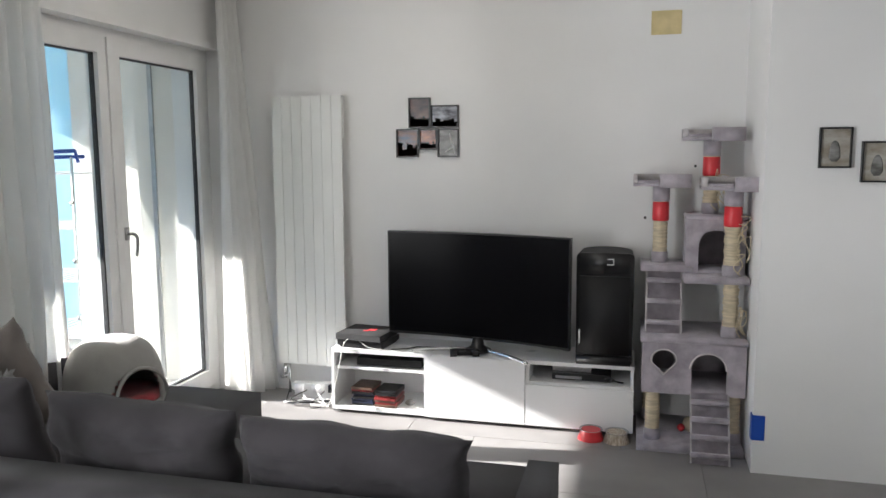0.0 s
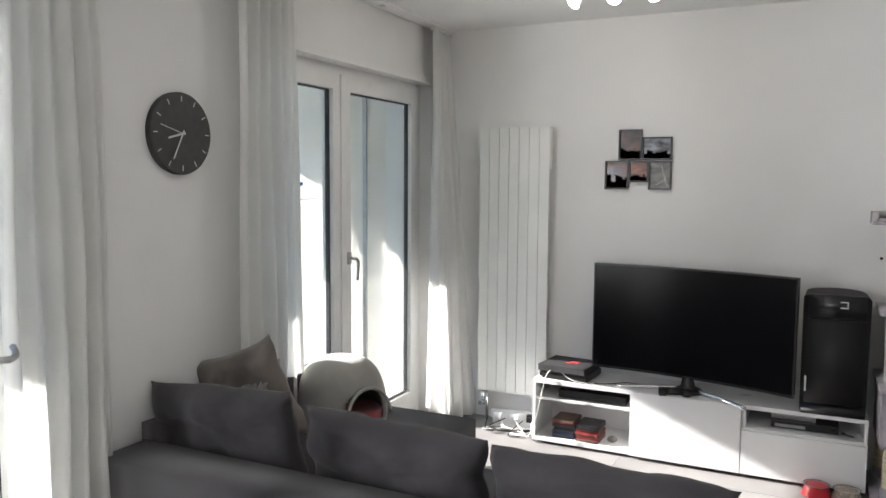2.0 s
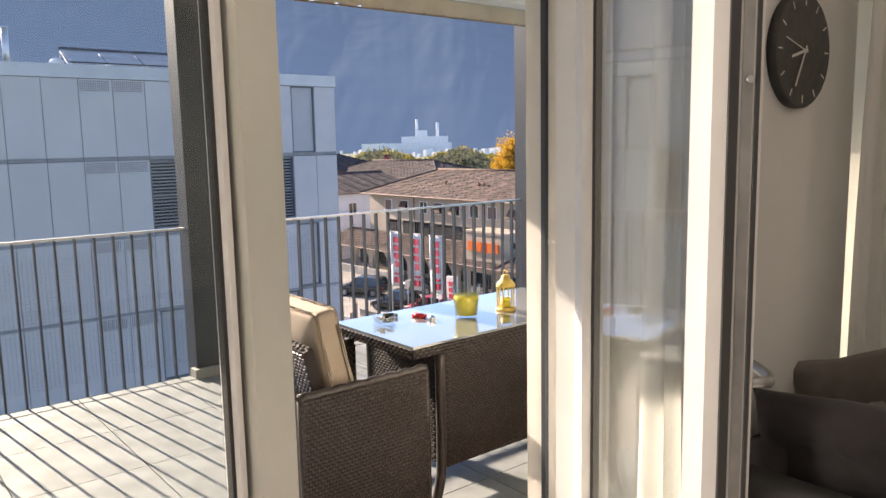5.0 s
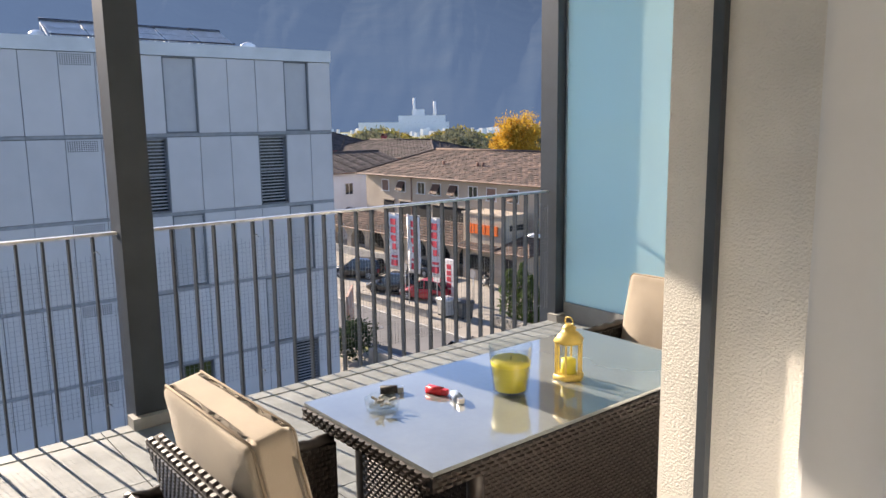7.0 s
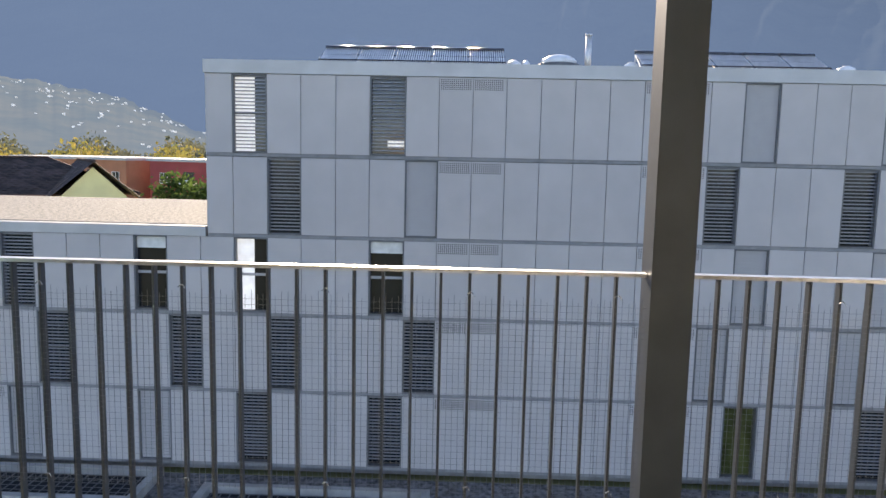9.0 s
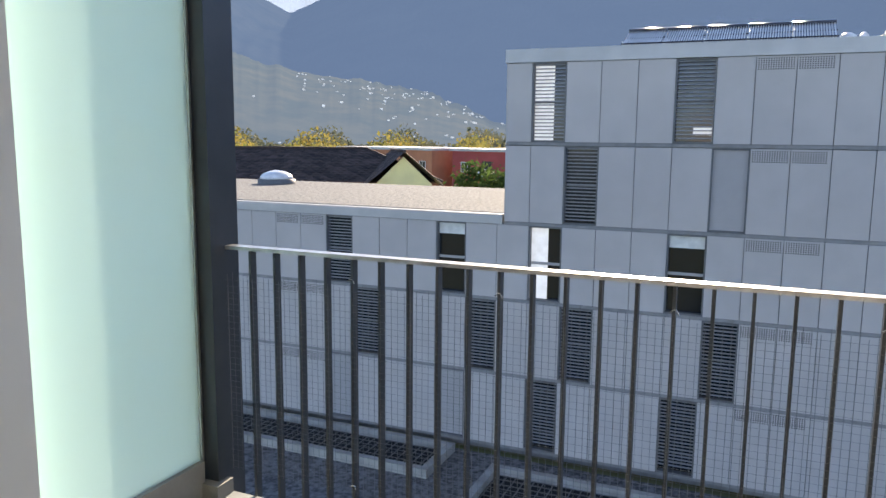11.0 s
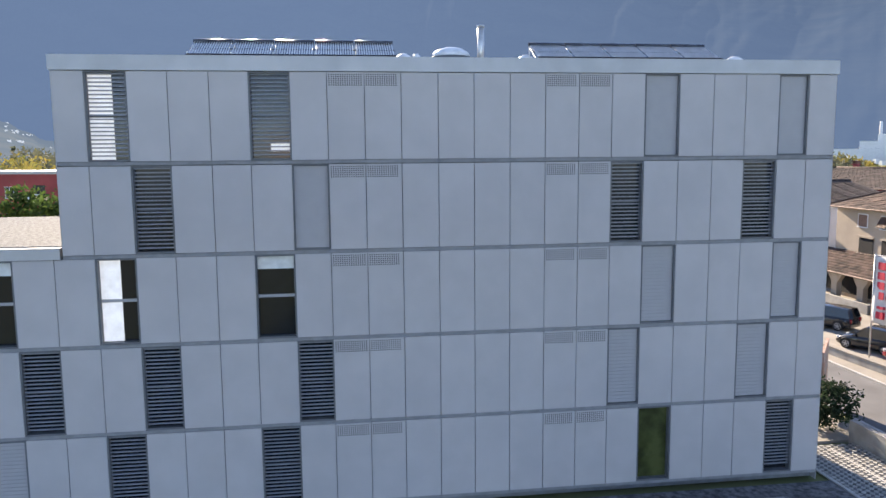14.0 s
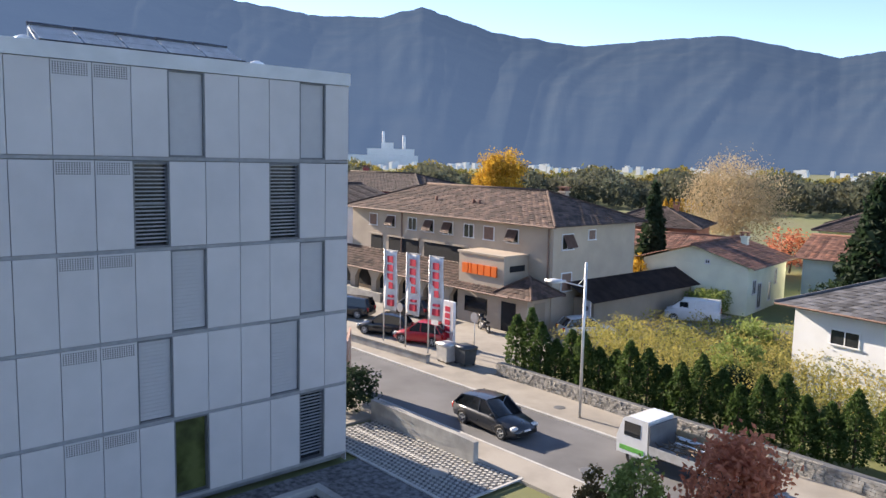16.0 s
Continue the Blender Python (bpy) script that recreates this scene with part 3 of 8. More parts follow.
part("backrest", so((-2.28, 3.13, 0.06), (0.08, 3.36, 0.60), 0.06), SOFA, sofa)
part("side_backrest", so((-2.31, 3.37, 0.06), (-2.2, 4.60, 0.66), 0.05), SOFA, sofa)
part("seat_base", so((-2.19, 3.37, 0.05), (-0.06, 4.06, 0.26), 0.03), SOFA, sofa)
for xa, xb in ((-1.44, -0.76), (-0.75, -0.07)):
    part("seat_cushion", so((xa, 3.37, 0.262), (xb, 4.08, 0.43), 0.05), SOFA, sofa)
part("chaise_base", so((-2.19, 4.07, 0.05), (-1.47, 4.63, 0.26), 0.03), SOFA, sofa)
part("chaise_cushion", so((-2.19, 3.37, 0.262), (-1.45, 4.66, 0.43), 0.06), SOFA, sofa)
part("armrest", so((-0.06, 3.37, 0.06), (0.05, 4.06, 0.465), 0.05), SOFA, sofa)
for x, y in ((-2.2, 3.2), (0.0, 3.2), (0.0, 3.98), (-1.55, 4.55), (-2.2, 4.5)):
    part("leg", tubes(((x + sx, y + sy, 0), (x + sx, y + sy, 0.07), 0.025)), BLACK_MATT, sofa)


def place(name, bm, material, m, label, category, group=""):
    t = new(name, mesh_of(name, bm, material))
    t.matrix_world = m
    return tagged(t, label, category, group)


place("back_cushion", pillow(0.68, 0.42, 0.17, 1), SOFA, pose(-1.97, 3.53, 0.42, 13, -3, 0), "charcoal loose back cushion slumped on the sofa", "cushion", "sofa back cushions")
place("back_cushion", pillow(0.70, 0.39, 0.17, 2), SOFA, pose(-1.25, 3.53, 0.42, 13, 2, 0), "charcoal loose back cushion leaning on the sofa back", "cushion", "sofa back cushions")
place("back_cushion", pillow(0.74, 0.355, 0.17, 7), SOFA, pose(-0.52, 3.53, 0.42, 12, 1, 0), "charcoal loose back cushion on the sofa", "cushion", "sofa back cushions")
place("throw_pillow", pillow(0.40, 0.46, 0.14, 4, 0.3), TAUPE, pose(-2.06, 3.84, 0.46, 8, -20, 12), "taupe square throw pillow propped in the corner", "pillow", "throw pillows")
place("throw_pillow", pillow(0.40, 0.40, 0.16, 5), GREYFUR, pose(-2.1, 3.70, 0.43, -18, -12, 12), "pale grey fleece throw pillow in the sofa corner", "pillow", "throw pillows")

# felt cat cave on the chaise
bed = thing("cat_bed", (-2.05, 4.37, 0.432), "round pale grey felt cat cave with a red lining", "cat bed", rz=-22)
bm = bmesh.new()
seg, rings = 96, 40
prof = [(0.22, 0.0)] + [(0.225 * math.cos(a) ** 0.55, 0.02 + 0.29 * math.sin(a)) for a in [i / rings * 1.5 for i in range(rings + 1)]]
prof[-1] = (0.02, prof[-1][1])
vv = [[bm.verts.new((r * 1.05 * math.cos(2 * math.pi * i / seg), r * math.sin(2 * math.pi * i / seg), z)) for i in range(seg)] for r, z in prof]
for j in range(len(prof) - 1):
    for i in range(seg):
        a = 2 * math.pi * (i + 0.5) / seg
        y, z = prof[j][0] * math.sin(a), (prof[j][1] + prof[j + 1][1]) / 2
        if math.cos(a) > 0 and (y / 0.125) ** 2 + ((z - 0.06) / 0.135) ** 2 < 1 and z > 0.015:
            continue
        bm.faces.new((vv[j][i], vv[j][(i + 1) % seg], vv[j + 1][(i + 1) % seg], vv[j + 1][i])).smooth = True
bm.faces.new(vv[-1]).smooth = True
sh = part("shell", bm, FELT, bed)
sm = sh.modifiers.new("thick", 'SOLIDIFY')
sm.thickness = 0.014
sm.offset = -1
bm = bmesh.new()
lathe(bm, [(0.20, 0.0), (0.215, 0.03), (0.19, 0.055), (0.1, 0.04)], 24)
part("lining", bm, RED_PLUSH, bed, "red plush lining")
bm = bmesh.new()
rope(bm, [Vector((0.232 - 0.10 * (max(0, z - 0.1)), 0.125 * math.cos(t), z)) for t in [i * math.pi / 14 for i in range(15)] for z in [0.06 + 0.135 * math.sin(t)]], 0.009, 6)
part("rim", soft(bm), FELT, bed)

# television bench
cab = thing("tv_bench", (-0.59, 5.82, 0.0), "low white three-part television bench with open shelf", "tv bench")
cw, cd0, cd1, ch = 0.9, -0.185, 0.17, 0.40


def cb(*p, **k):
    return boxes(*p, bevel=0.002, seg=1, **k)


part("top", cb(((-cw, cd0, ch - 0.022), (cw, cd1, ch))), LACQUER, cab)
part("bottom", cb(((-cw, cd0, 0.02), (cw, cd1, 0.045))), LACQUER, cab)
part("back_panel", cb(((-cw, cd1, 0.02), (cw, cd1 + 0.008, ch))), LACQUER, cab)
for x in (-cw, -0.309, -0.291 + 0.59, cw - 0.018):
    part("side_panel", cb(((x, cd0 + (0.002 if abs(x) < 0.5 else 0), 0.0455), (x + 0.018, cd1, ch - 0.0225))), LACQUER, cab)
part("shelf", cb(((-cw + 0.0185, cd0 + 0.02, 0.272), (-0.3095, cd1, 0.288))), LACQUER, cab)
part("door", cb(((-0.305, cd0 - 0.018, 0.022), (0.294, cd0 - 0.001, ch - 0.001))), LACQUER, cab, "plain white door front")
part("drawer_front", cb(((0.299, cd0 - 0.018, 0.022), (cw, cd0 - 0.001, 0.262))), LACQUER, cab, "plain white drawer front")
part("shelf", cb(((0.3175, cd0, 0.262), (cw - 0.0185, cd1, 0.278))), LACQUER, cab)
part("plinth", boxes(((-cw + 0.02, cd0 + 0.03, 0.0), (cw - 0.02, cd1, 0.02))), BLACK_MATT, cab)


# television, gently curved, on its boomerang foot
tv = thing("television", (-0.596, 5.742, 0.402), "curved black flat-screen television, switched off", "television", rz=-10.9)
W, Z0T, Z1T = 1.145, 0.078, 0.712


def arc(u, off=0.0):
    return 0.055 * (u * u) * -1 + off


def slab(x0, x1, z0, z1, y0, y1, n=24):
    bm = bmesh.new()
    cols = []
    for i in range(n + 1):
        x = x0 + (x1 - x0) * i / n
        u = x / (W / 2)
        cols.append([bm.verts.new((x, arc(u, y), z)) for y in (y0, y1) for z in (z0, z1)])
    for a, b in zip(cols, cols[1:]):
        for p, q in ((0, 1), (1, 3), (3, 2), (2, 0)):
            bm.faces.new((a[p], a[q], b[q], b[p]))
    bm.faces.new((cols[0][0], cols[0][2], cols[0][3], cols[0][1]))
    bm.faces.new((cols[-1][0], cols[-1][1], cols[-1][3], cols[-1][2]))
    return bm


part("casing", slab(-W / 2, W / 2, Z0T, Z1T, 0.0, 0.035), BLACK, tv)
part("screen", slab(-W / 2 + 0.009, W / 2 - 0.009, Z0T + 0.016, Z1T - 0.009, -0.003, 0.0), SCREEN, tv)
part("back_box", boxes(((-0.35, 0.03, 0.18), (0.35, 0.075, 0.6)), bevel=0.01), BLACK_MATT, tv)
bm = bmesh.new()
rope(bm, sweep([(-0.36, -0.16, 0.012), (-0.2, -0.06, 0.014), (0, 0.0, 0.016), (0.2, -0.06, 0.014), (0.36, -0.16, 0.012)], 6), 0.011, 8)
part("foot", soft(bm), CHROME, tv, "bright metal boomerang foot")
bm = bmesh.new()
lathe(bm, [(0.0, 0.012), (0.085, 0.012), (0.075, 0.022), (0.04, 0.04), (0.03, 0.09), (0.0, 0.09)], 20)
part("neck", soft(bm), BLACK, tv)

# tall loudspeaker
sp = thing("loudspeaker", (0.14, 5.79, 0.402), "tall black party loudspeaker with rounded top", "loudspeaker")
bm = bmesh.new()
sil = [(-0.155, 0.0), (0.155, 0.0), (0.158, 0.6)] + [(0.155 * math.cos(t), 0.61 + 0.022 * math.sin(t)) for t in [i * math.pi / 12 for i in range(13)]] + [(-0.158, 0.6)]
bow = lambda x: -0.16 + 0.045 * (x / 0.155) ** 2
fr = [bm.verts.new((x, bow(x), z)) for x, z in sil]
bk = [bm.verts.new((x * 0.93, 0.14, z)) for x, z in sil]
bm.faces.new(fr)
bm.faces.new(bk[::-1])
for i in range(len(sil)):
    j = (i + 1) % len(sil)
    bm.faces.new((fr[i], bk[i], bk[j], fr[j]))
part("cabinet", bm, BLACK_MATT, sp)
GRILLE = mat("black metal grille", (0.012, 0.012, 0.013), 0.5, metal=0.4, fine=500, bump=0.8, bdist=0.002)
part("grille", rounded((-0.135, -0.172, 0.06), (0.135, -0.152, 0.5), 0.015), GRILLE, sp)
part("control_panel", rounded((-0.135, -0.17, 0.515), (0.135, -0.15, 0.63), 0.012), BLACK, sp, "glossy black control panel")
part("handle", boxes(((0.012, -0.182, 0.565), (0.05, -0.17, 0.572)), ((0.012, -0.182, 0.595), (0.05, -0.17, 0.602)), ((0.044, -0.182, 0.572), (0.05, -0.17, 0.595))), CHROME, sp)
part("badge", boxes(((-0.1365, -0.176, 0.12), (-0.128, -0.172, 0.2))), CABLE_W, sp, "pale upright maker badge")
part("foot_bar", rounded((-0.15, -0.165, 0.0), (0.15, -0.12, 0.05), 0.012), BLACK, sp)

# electronics and discs
gc = thing("game_console", (-1.30, 5.79, 0.401), "flat black game console with a red lid mark", "game console", rz=-6)
part("lower_shell", boxes(((-0.15, -0.13, 0.012), (0.15, 0.13, 0.045)), bevel=0.004), BLACK, gc)
part("upper_shell", boxes(((-0.153, -0.145, 0.052), (0.145, 0.125, 0.09)), bevel=0.004), BLACK_MATT, gc)
part("foot", boxes(((-0.14, -0.12, 0.0), (0.14, 0.12, 0.012))), BLACK, gc)
part("emblem", boxes(((0.0, -0.02, 0.0902), (0.05, 0.03, 0.0912)), ((-0.02, -0.04, 0.0902), (0.012, -0.022, 0.0912))), RED, gc)
sb = thing("set_top_box", (-1.14, 5.80, 0.289), "slim black set-top box on the shelf", "set-top box")
part("case", boxes(((-0.20, -0.12, 0.006), (0.21, 0.1, 0.05)), bevel=0.004), BLACK, sb)
part("foot", boxes(((-0.18, -0.1, 0), (0.18, 0.08, 0.006))), BLACK_MATT, sb)
dk = thing("disc_player", (0.02, 5.80, 0.279), "slim silver and black disc player", "disc player")
part("case", boxes(((-0.17, -0.1, 0.004), (0.16, 0.12, 0.042)), bevel=0.003), BLACK, dk)
part("front_strip", boxes(((-0.15, -0.104, 0.01), (0.0, -0.1, 0.026))), STEEL_BRIGHT, dk)
dk2 = thing("media_receiver", (-0.03, 5.82, 0.322), "small silver receiver on the disc player", "receiver")
part("case", boxes(((-0.12, -0.08, 0.0), (0.1, 0.1, 0.028)), bevel=0.003), STEEL_BRIGHT, dk2)
rng = random.Random(4)
CASES = [mat("disc case " + n, c, 0.35, var=0.15, scale=20) for n, c in (("navy", (0.02, 0.03, 0.07)), ("black", (0.015, 0.015, 0.017)), ("red", (0.25, 0.03, 0.03)), ("grey", (0.3, 0.3, 0.31)), ("brown", (0.12, 0.07, 0.05)))]
case_me = [mesh_of("disc_case", boxes(((-0.068, -0.085, 0.0), (0.068, 0.085, 0.0135)), bevel=0.002, seg=1), m) for m in CASES]
for sxp, n in ((-1.30, 8), (-1.155, 7)):
    for i in range(n):
        c = new("disc_case", rng.choice(case_me))
        c.matrix_world = pose(sxp + rng.uniform(-0.006, 0.006), 5.745 + rng.uniform(-0.01, 0.01), 0.0455 + i * 0.0142, 0, 0, rng.uniform(-4, 4))
        tagged(c, "plastic game disc case in a shelf stack", "disc case", "stacked disc cases")
rm = thing("game_controller", (-0.66, 5.665, 0.401), "black wireless game controller on the bench", "controller", rz=15)
part("body", rounded((-0.075, -0.025, 0.004), (0.075, 0.025, 0.036), 0.014), BLACK, rm)
part("grip", rounded((-0.085, -0.05, 0.002), (-0.045, 0.01, 0.034), 0.014), BLACK_MATT, rm)
part("grip", rounded((0.045, -0.05, 0.002), (0.085, 0.01, 0.034), 0.014), BLACK_MATT, rm)
tr = thing("trinket", (-1.02, 5.74, 0.0455), "small grey stone ornament on the shelf", "ornament")
bm = bmesh.new()
lathe(bm, [(0.02, 0), (0.032, 0.012), (0.022, 0.028), (0.006, 0.034)], 10)
part("stone", bm, STONES, tr)


def cable(name, pts, r, m, label):
    bm = bmesh.new()
    rope(bm, sweep(pts, 8), r, 6)
    return tagged(solid(name, soft(bm), m), label, "cable", "loose cables")


cable("cable", [(-1.36, 5.70, 0.47), (-1.40, 5.63, 0.44), (-1.43, 5.615, 0.3), (-1.46, 5.60, 0.15), (-1.50, 5.60, 0.05), (-1.56, 5.70, 0.012)], 0.003, CABLE_W, "white cable hanging down over the bench edge")
cable("cable", [(-1.28, 5.66, 0.46), (-1.2, 5.66, 0.41), (-1.05, 5.70, 0.406), (-0.95, 5.78, 0.406), (-0.8, 5.76, 0.406), (-0.7, 5.72, 0.406)], 0.003, BLACK_MATT, "black cable lying along the bench top")
cable("cable", [(-1.33, 5.665, 0.46), (-1.25, 5.65, 0.415), (-1.12, 5.652, 0.406), (-1.0, 5.66, 0.405)], 0.0028, CABLE_W, "white charging cable on the bench top")
cable("cable", [(0.14, 5.72, 0.285), (0.17, 5.67, 0.32), (0.22, 5.66, 0.30), (0.25, 5.70, 0.285), (0.19, 5.73, 0.284)], 0.004, BLACK, "black cable coiled in the niche")
ps = thing("power_strip", (-1.68, 5.86, 0.0), "white power strip with plugs under the radiator", "power strip", rz=8)
part("body", boxes(((-0.16, -0.03, 0.06), (0.16, 0.025, 0.105)), bevel=0.008), LACQUER, ps)
for x in (-0.11, 0.0, 0.11):
    part("plug", rounded((x - 0.026, -0.07, 0.06), (x + 0.026, -0.031, 0.105), 0.01), BLACK if x > 0 else LACQUER, ps)
part("bracket", boxes(((-0.15, -0.02, 0.0), (0.15, 0.02, 0.06))), LACQUER, ps)
rng = random.Random(9)
for k in range(6):
    x = -1.85 + 0.06 * k
    pts = [(x, 5.80, 0.07)] + [(x + rng.uniform(-0.1, 0.14), 5.72 + rng.uniform(-0.05, 0.1), 0.008 + 0.03 * rng.random()) for _ in range(4)] + [(-1.53 + 0.006 * k, 5.80, 0.02)]
    cable("cable", pts, 0.0035, CABLE_W if k % 2 else BLACK_MATT, "tangled mains cable on the floor under the radiator")

# radiator
rad = thing("radiator", (-1.975, 5.905, 0.0), "tall white flat-panel radiator on the wall", "radiator")
wcol = 0.476 / 7
pm = mesh_of("panel", boxes(((0.0012, 0.0, 0.205), (wcol - 0.0012, 0.012, 1.943)), bevel=0.003, seg=2), RADIATOR)
for i in range(7):
    o = new("panel", pm)
    o.parent = rad
    o.location = (i * wcol, 0, 0)
part("header", boxes(((0.0, 0.0125, 0.21), (0.476, 0.045, 0.25)), ((0.0, 0.0125, 1.9), (0.476, 0.045, 1.94)), bevel=0.004), RADIATOR, rad)
part("side_grille", boxes(((0.4762, 0.002, 1.68), (0.479, 0.04, 1.94)), ((0.4762, 0.002, 0.22), (0.479, 0.04, 0.5))), RADIATOR, rad)
part("wall_bracket", boxes(((0.1, 0.0455, 0.4), (0.14, 0.094, 0.48)), ((0.34, 0.0455, 0.4), (0.38, 0.094, 0.48)), ((0.1, 0.0455, 1.7), (0.14, 0.094, 1.78)), ((0.34, 0.0455, 1.7), (0.38, 0.094, 1.78))), RADIATOR, rad)
part("valve", tubes(((0.03, 0.03, 0.10), (0.03, 0.03, 0.205), 0.014), ((0.06, 0.03, 0.0), (0.06, 0.03, 0.205), 0.009), ((0.03, 0.03, 0.12), (0.03, -0.02, 0.12), 0.016)), CHROME, rad, "chrome valve and pipe")

# picture cluster and small frames
PHOTO = {}
for n, c1, c2 in (("sunset city", (0.10, 0.055, 0.05), (0.03, 0.025, 0.03)), ("grey skyline", (0.35, 0.38, 0.42), (0.05, 0.05, 0.06)), ("red dusk", (0.05, 0.06, 0.10), (0.16, 0.07, 0.05)), ("orange dusk", (0.30, 0.10, 0.05), (0.05, 0.03, 0.04)), ("pale tower", (0.30, 0.30, 0.29), (0.10, 0.10, 0.09)), ("animal picture", (0.40, 0.38, 0.34), (0.24, 0.21, 0.16))):
    PHOTO[n] = mat("photo " + n, c1, 0.25, var=0.3, scale=9, fine=60, col2=c2, stretch=(1, 1, 2.2))


def picture(t, x0, x1, z0, z1, ph, y=0.0, bw=0.008, dp=0.022):
    f = part("frame", boxes(((x0, y - dp, z0), (x0 + bw, y, z1)), ((x1 - bw, y - dp, z0), (x1, y, z1)), ((x0 + bw, y - dp, z0), (x1 - bw, y, z0 + bw)), ((x0 + bw, y - dp, z1 - bw), (x1 - bw, y, z1))), BLACK, t)
    part("photo", boxes(((x0 + bw, y - 0.008, z0 + bw), (x1 - bw, y - 0.002, z1 - bw))), PHOTO[ph], f)


pc = thing("photo_cluster", (0, TVY - 0.002, 0), "cluster of five black-framed city photographs", "picture frame")
for i, (xa, xb, za, hm) in enumerate(((-1.074, -0.955, 1.745, 0.06), (-0.933, -0.776, 1.745, 0.045), (-1.155, -1.031, 1.565, 0.07), (-1.009, -0.912, 1.61, 0.04))):
    rg_ = random.Random(i)
    w_ = (xb - xa) / 9
    tops = [za + hm * rg_.uniform(0.5, 1.2) for k in range(9)]
    line = [(xa, za), (xb, za)] + [p for k in range(8, -1, -1) for p in ((xa + (k + 1) * w_, tops[k]), (xa + k * w_, tops[k]))]
    bm = bmesh.new()
    fc = bm.faces.new([bm.verts.new((x, -0.0085, z)) for x, z in line])
    bmesh.ops.solidify(bm, geom=[fc], thickness=0.001)
    part("photo_skyline", bm, BLACK_MATT, pc, "black city skyline in the photograph")
for a in ((-1.084, -0.945, 1.735, 1.92, "sunset city"), (-0.943, -0.766, 1.735, 1.872, "grey skyline"), (-1.165, -1.021, 1.555, 1.730, "red dusk"), (-1.019, -0.902, 1.60, 1.728, "orange dusk"), (-0.900, -0.766, 1.557, 1.728, "pale tower")):
    picture(pc, *a)
bm = bmesh.new()
for a, b in (((-0.80, 1.62), (-0.825, 1.70)), ((-0.80, 1.62), (-0.855, 1.585)), ((-0.80, 1.62), (-0.79, 1.58))):
    tube(bm, (a[0], -0.0085, a[1]), (b[0], -0.0085, b[1]), 0.006, 0.002, seg=5)
part("photo_motif", bm, CABLE_W, pc)
for k, (x, z) in enumerate(((1.10, 1.502), (1.28, 1.437))):
    pp = thing("picture_frame", (x, PIERY - 0.002, z), "small black-framed animal photograph on the wall", "picture frame", "pair of small pictures")
    picture(pp, 0.008, 0.146, 0, 0.186, "animal picture")
    bm = bmesh.new()
    lathe(bm, [(0.012, 0.0), (0.026, 0.02), (0.022, 0.06), (0.014, 0.085), (0.004, 0.095)], 8)
    for v in bm.verts:
        v.co = Vector((0.075 + v.co.x, -0.0085 + v.co.y * 0.05, 0.03 + v.co.z))
    part("photo_motif", bm, PHOTO["pale tower"], pp)
CREAM = mat("cream sticky square", (0.62, 0.52, 0.28), 0.85, var=0.1, scale=12)
solid("wall_patch", boxes(((0.355, TVY - 0.004, 2.24), (0.52, TVY - 0.0005, 2.372))), CREAM, "pale yellow square patch on the wall", "wall patch")
for x, z in ((0.62, 1.50), (0.35, 1.20)):
    bm = bmesh.new()
    lathe(bm, [(0.008, 0.0), (0.008, 0.004), (0.004, 0.007)], 10)
    for v in bm.verts:
        v.co = Vector((x + v.co.x, TVY - v.co.z, z + v.co.y))
    solid("wall_plug", bm, BLACK_MATT, "small dark plug hole in the wall", "wall plug", "wall plugs")
cg = thing("corner_guard", (PIERX, PIERY, 0.17), "bright blue plastic guard on the wall corner", "corner guard")
part("leg", boxes(((-0.006, -0.006, 0), (0.055, -0.0005, 0.125)), bevel=0.001), BLUE, cg)
part("leg", boxes(((-0.006, -0.0004, 0), (-0.0005, 0.05, 0.125)), bevel=0.001), BLUE, cg)

# wall clock
ck = thing("wall_clock", (WX, 3.61, 1.785), "round dark grey wall clock with thin white hands", "clock")
CLOCK = mat("slate clock face", (0.045, 0.044, 0.043), 0.6, var=0.15, scale=30)


def disc(r, x0, x1, seg=48):
    bm = bmesh.new()
    lathe(bm, [(r, x0), (r, x1 - 0.004), (r - 0.004, x1)], seg)
    for v in bm.verts:
        v.co = Vector((v.co.z, v.co.x, v.co.y))
    return bm


part("face", disc(0.165, 0.001, 0.028), CLOCK, ck)
for i in range(12):
    a = math.radians(i * 30)
    o = part("hour_mark", boxes(((0.0285, -0.002, 0.128), (0.0295, 0.002, 0.15))), CABLE_W, ck)
    o.rotation_euler = (a, 0, 0)
for nm, l, w, a in (("hour_hand", 0.08, 0.004, 255), ("minute_hand", 0.115, 0.003, 207), ("second_hand", 0.12, 0.0015, 285)):
    o = part(nm, boxes(((0.030, -w, -0.015), (0.0315, w, l))), CABLE_W, ck)
    o.rotation_euler = (math.radians(-a), 0, 0)
    o.location = (0.0012 * len(nm) * 0.2, 0, 0)

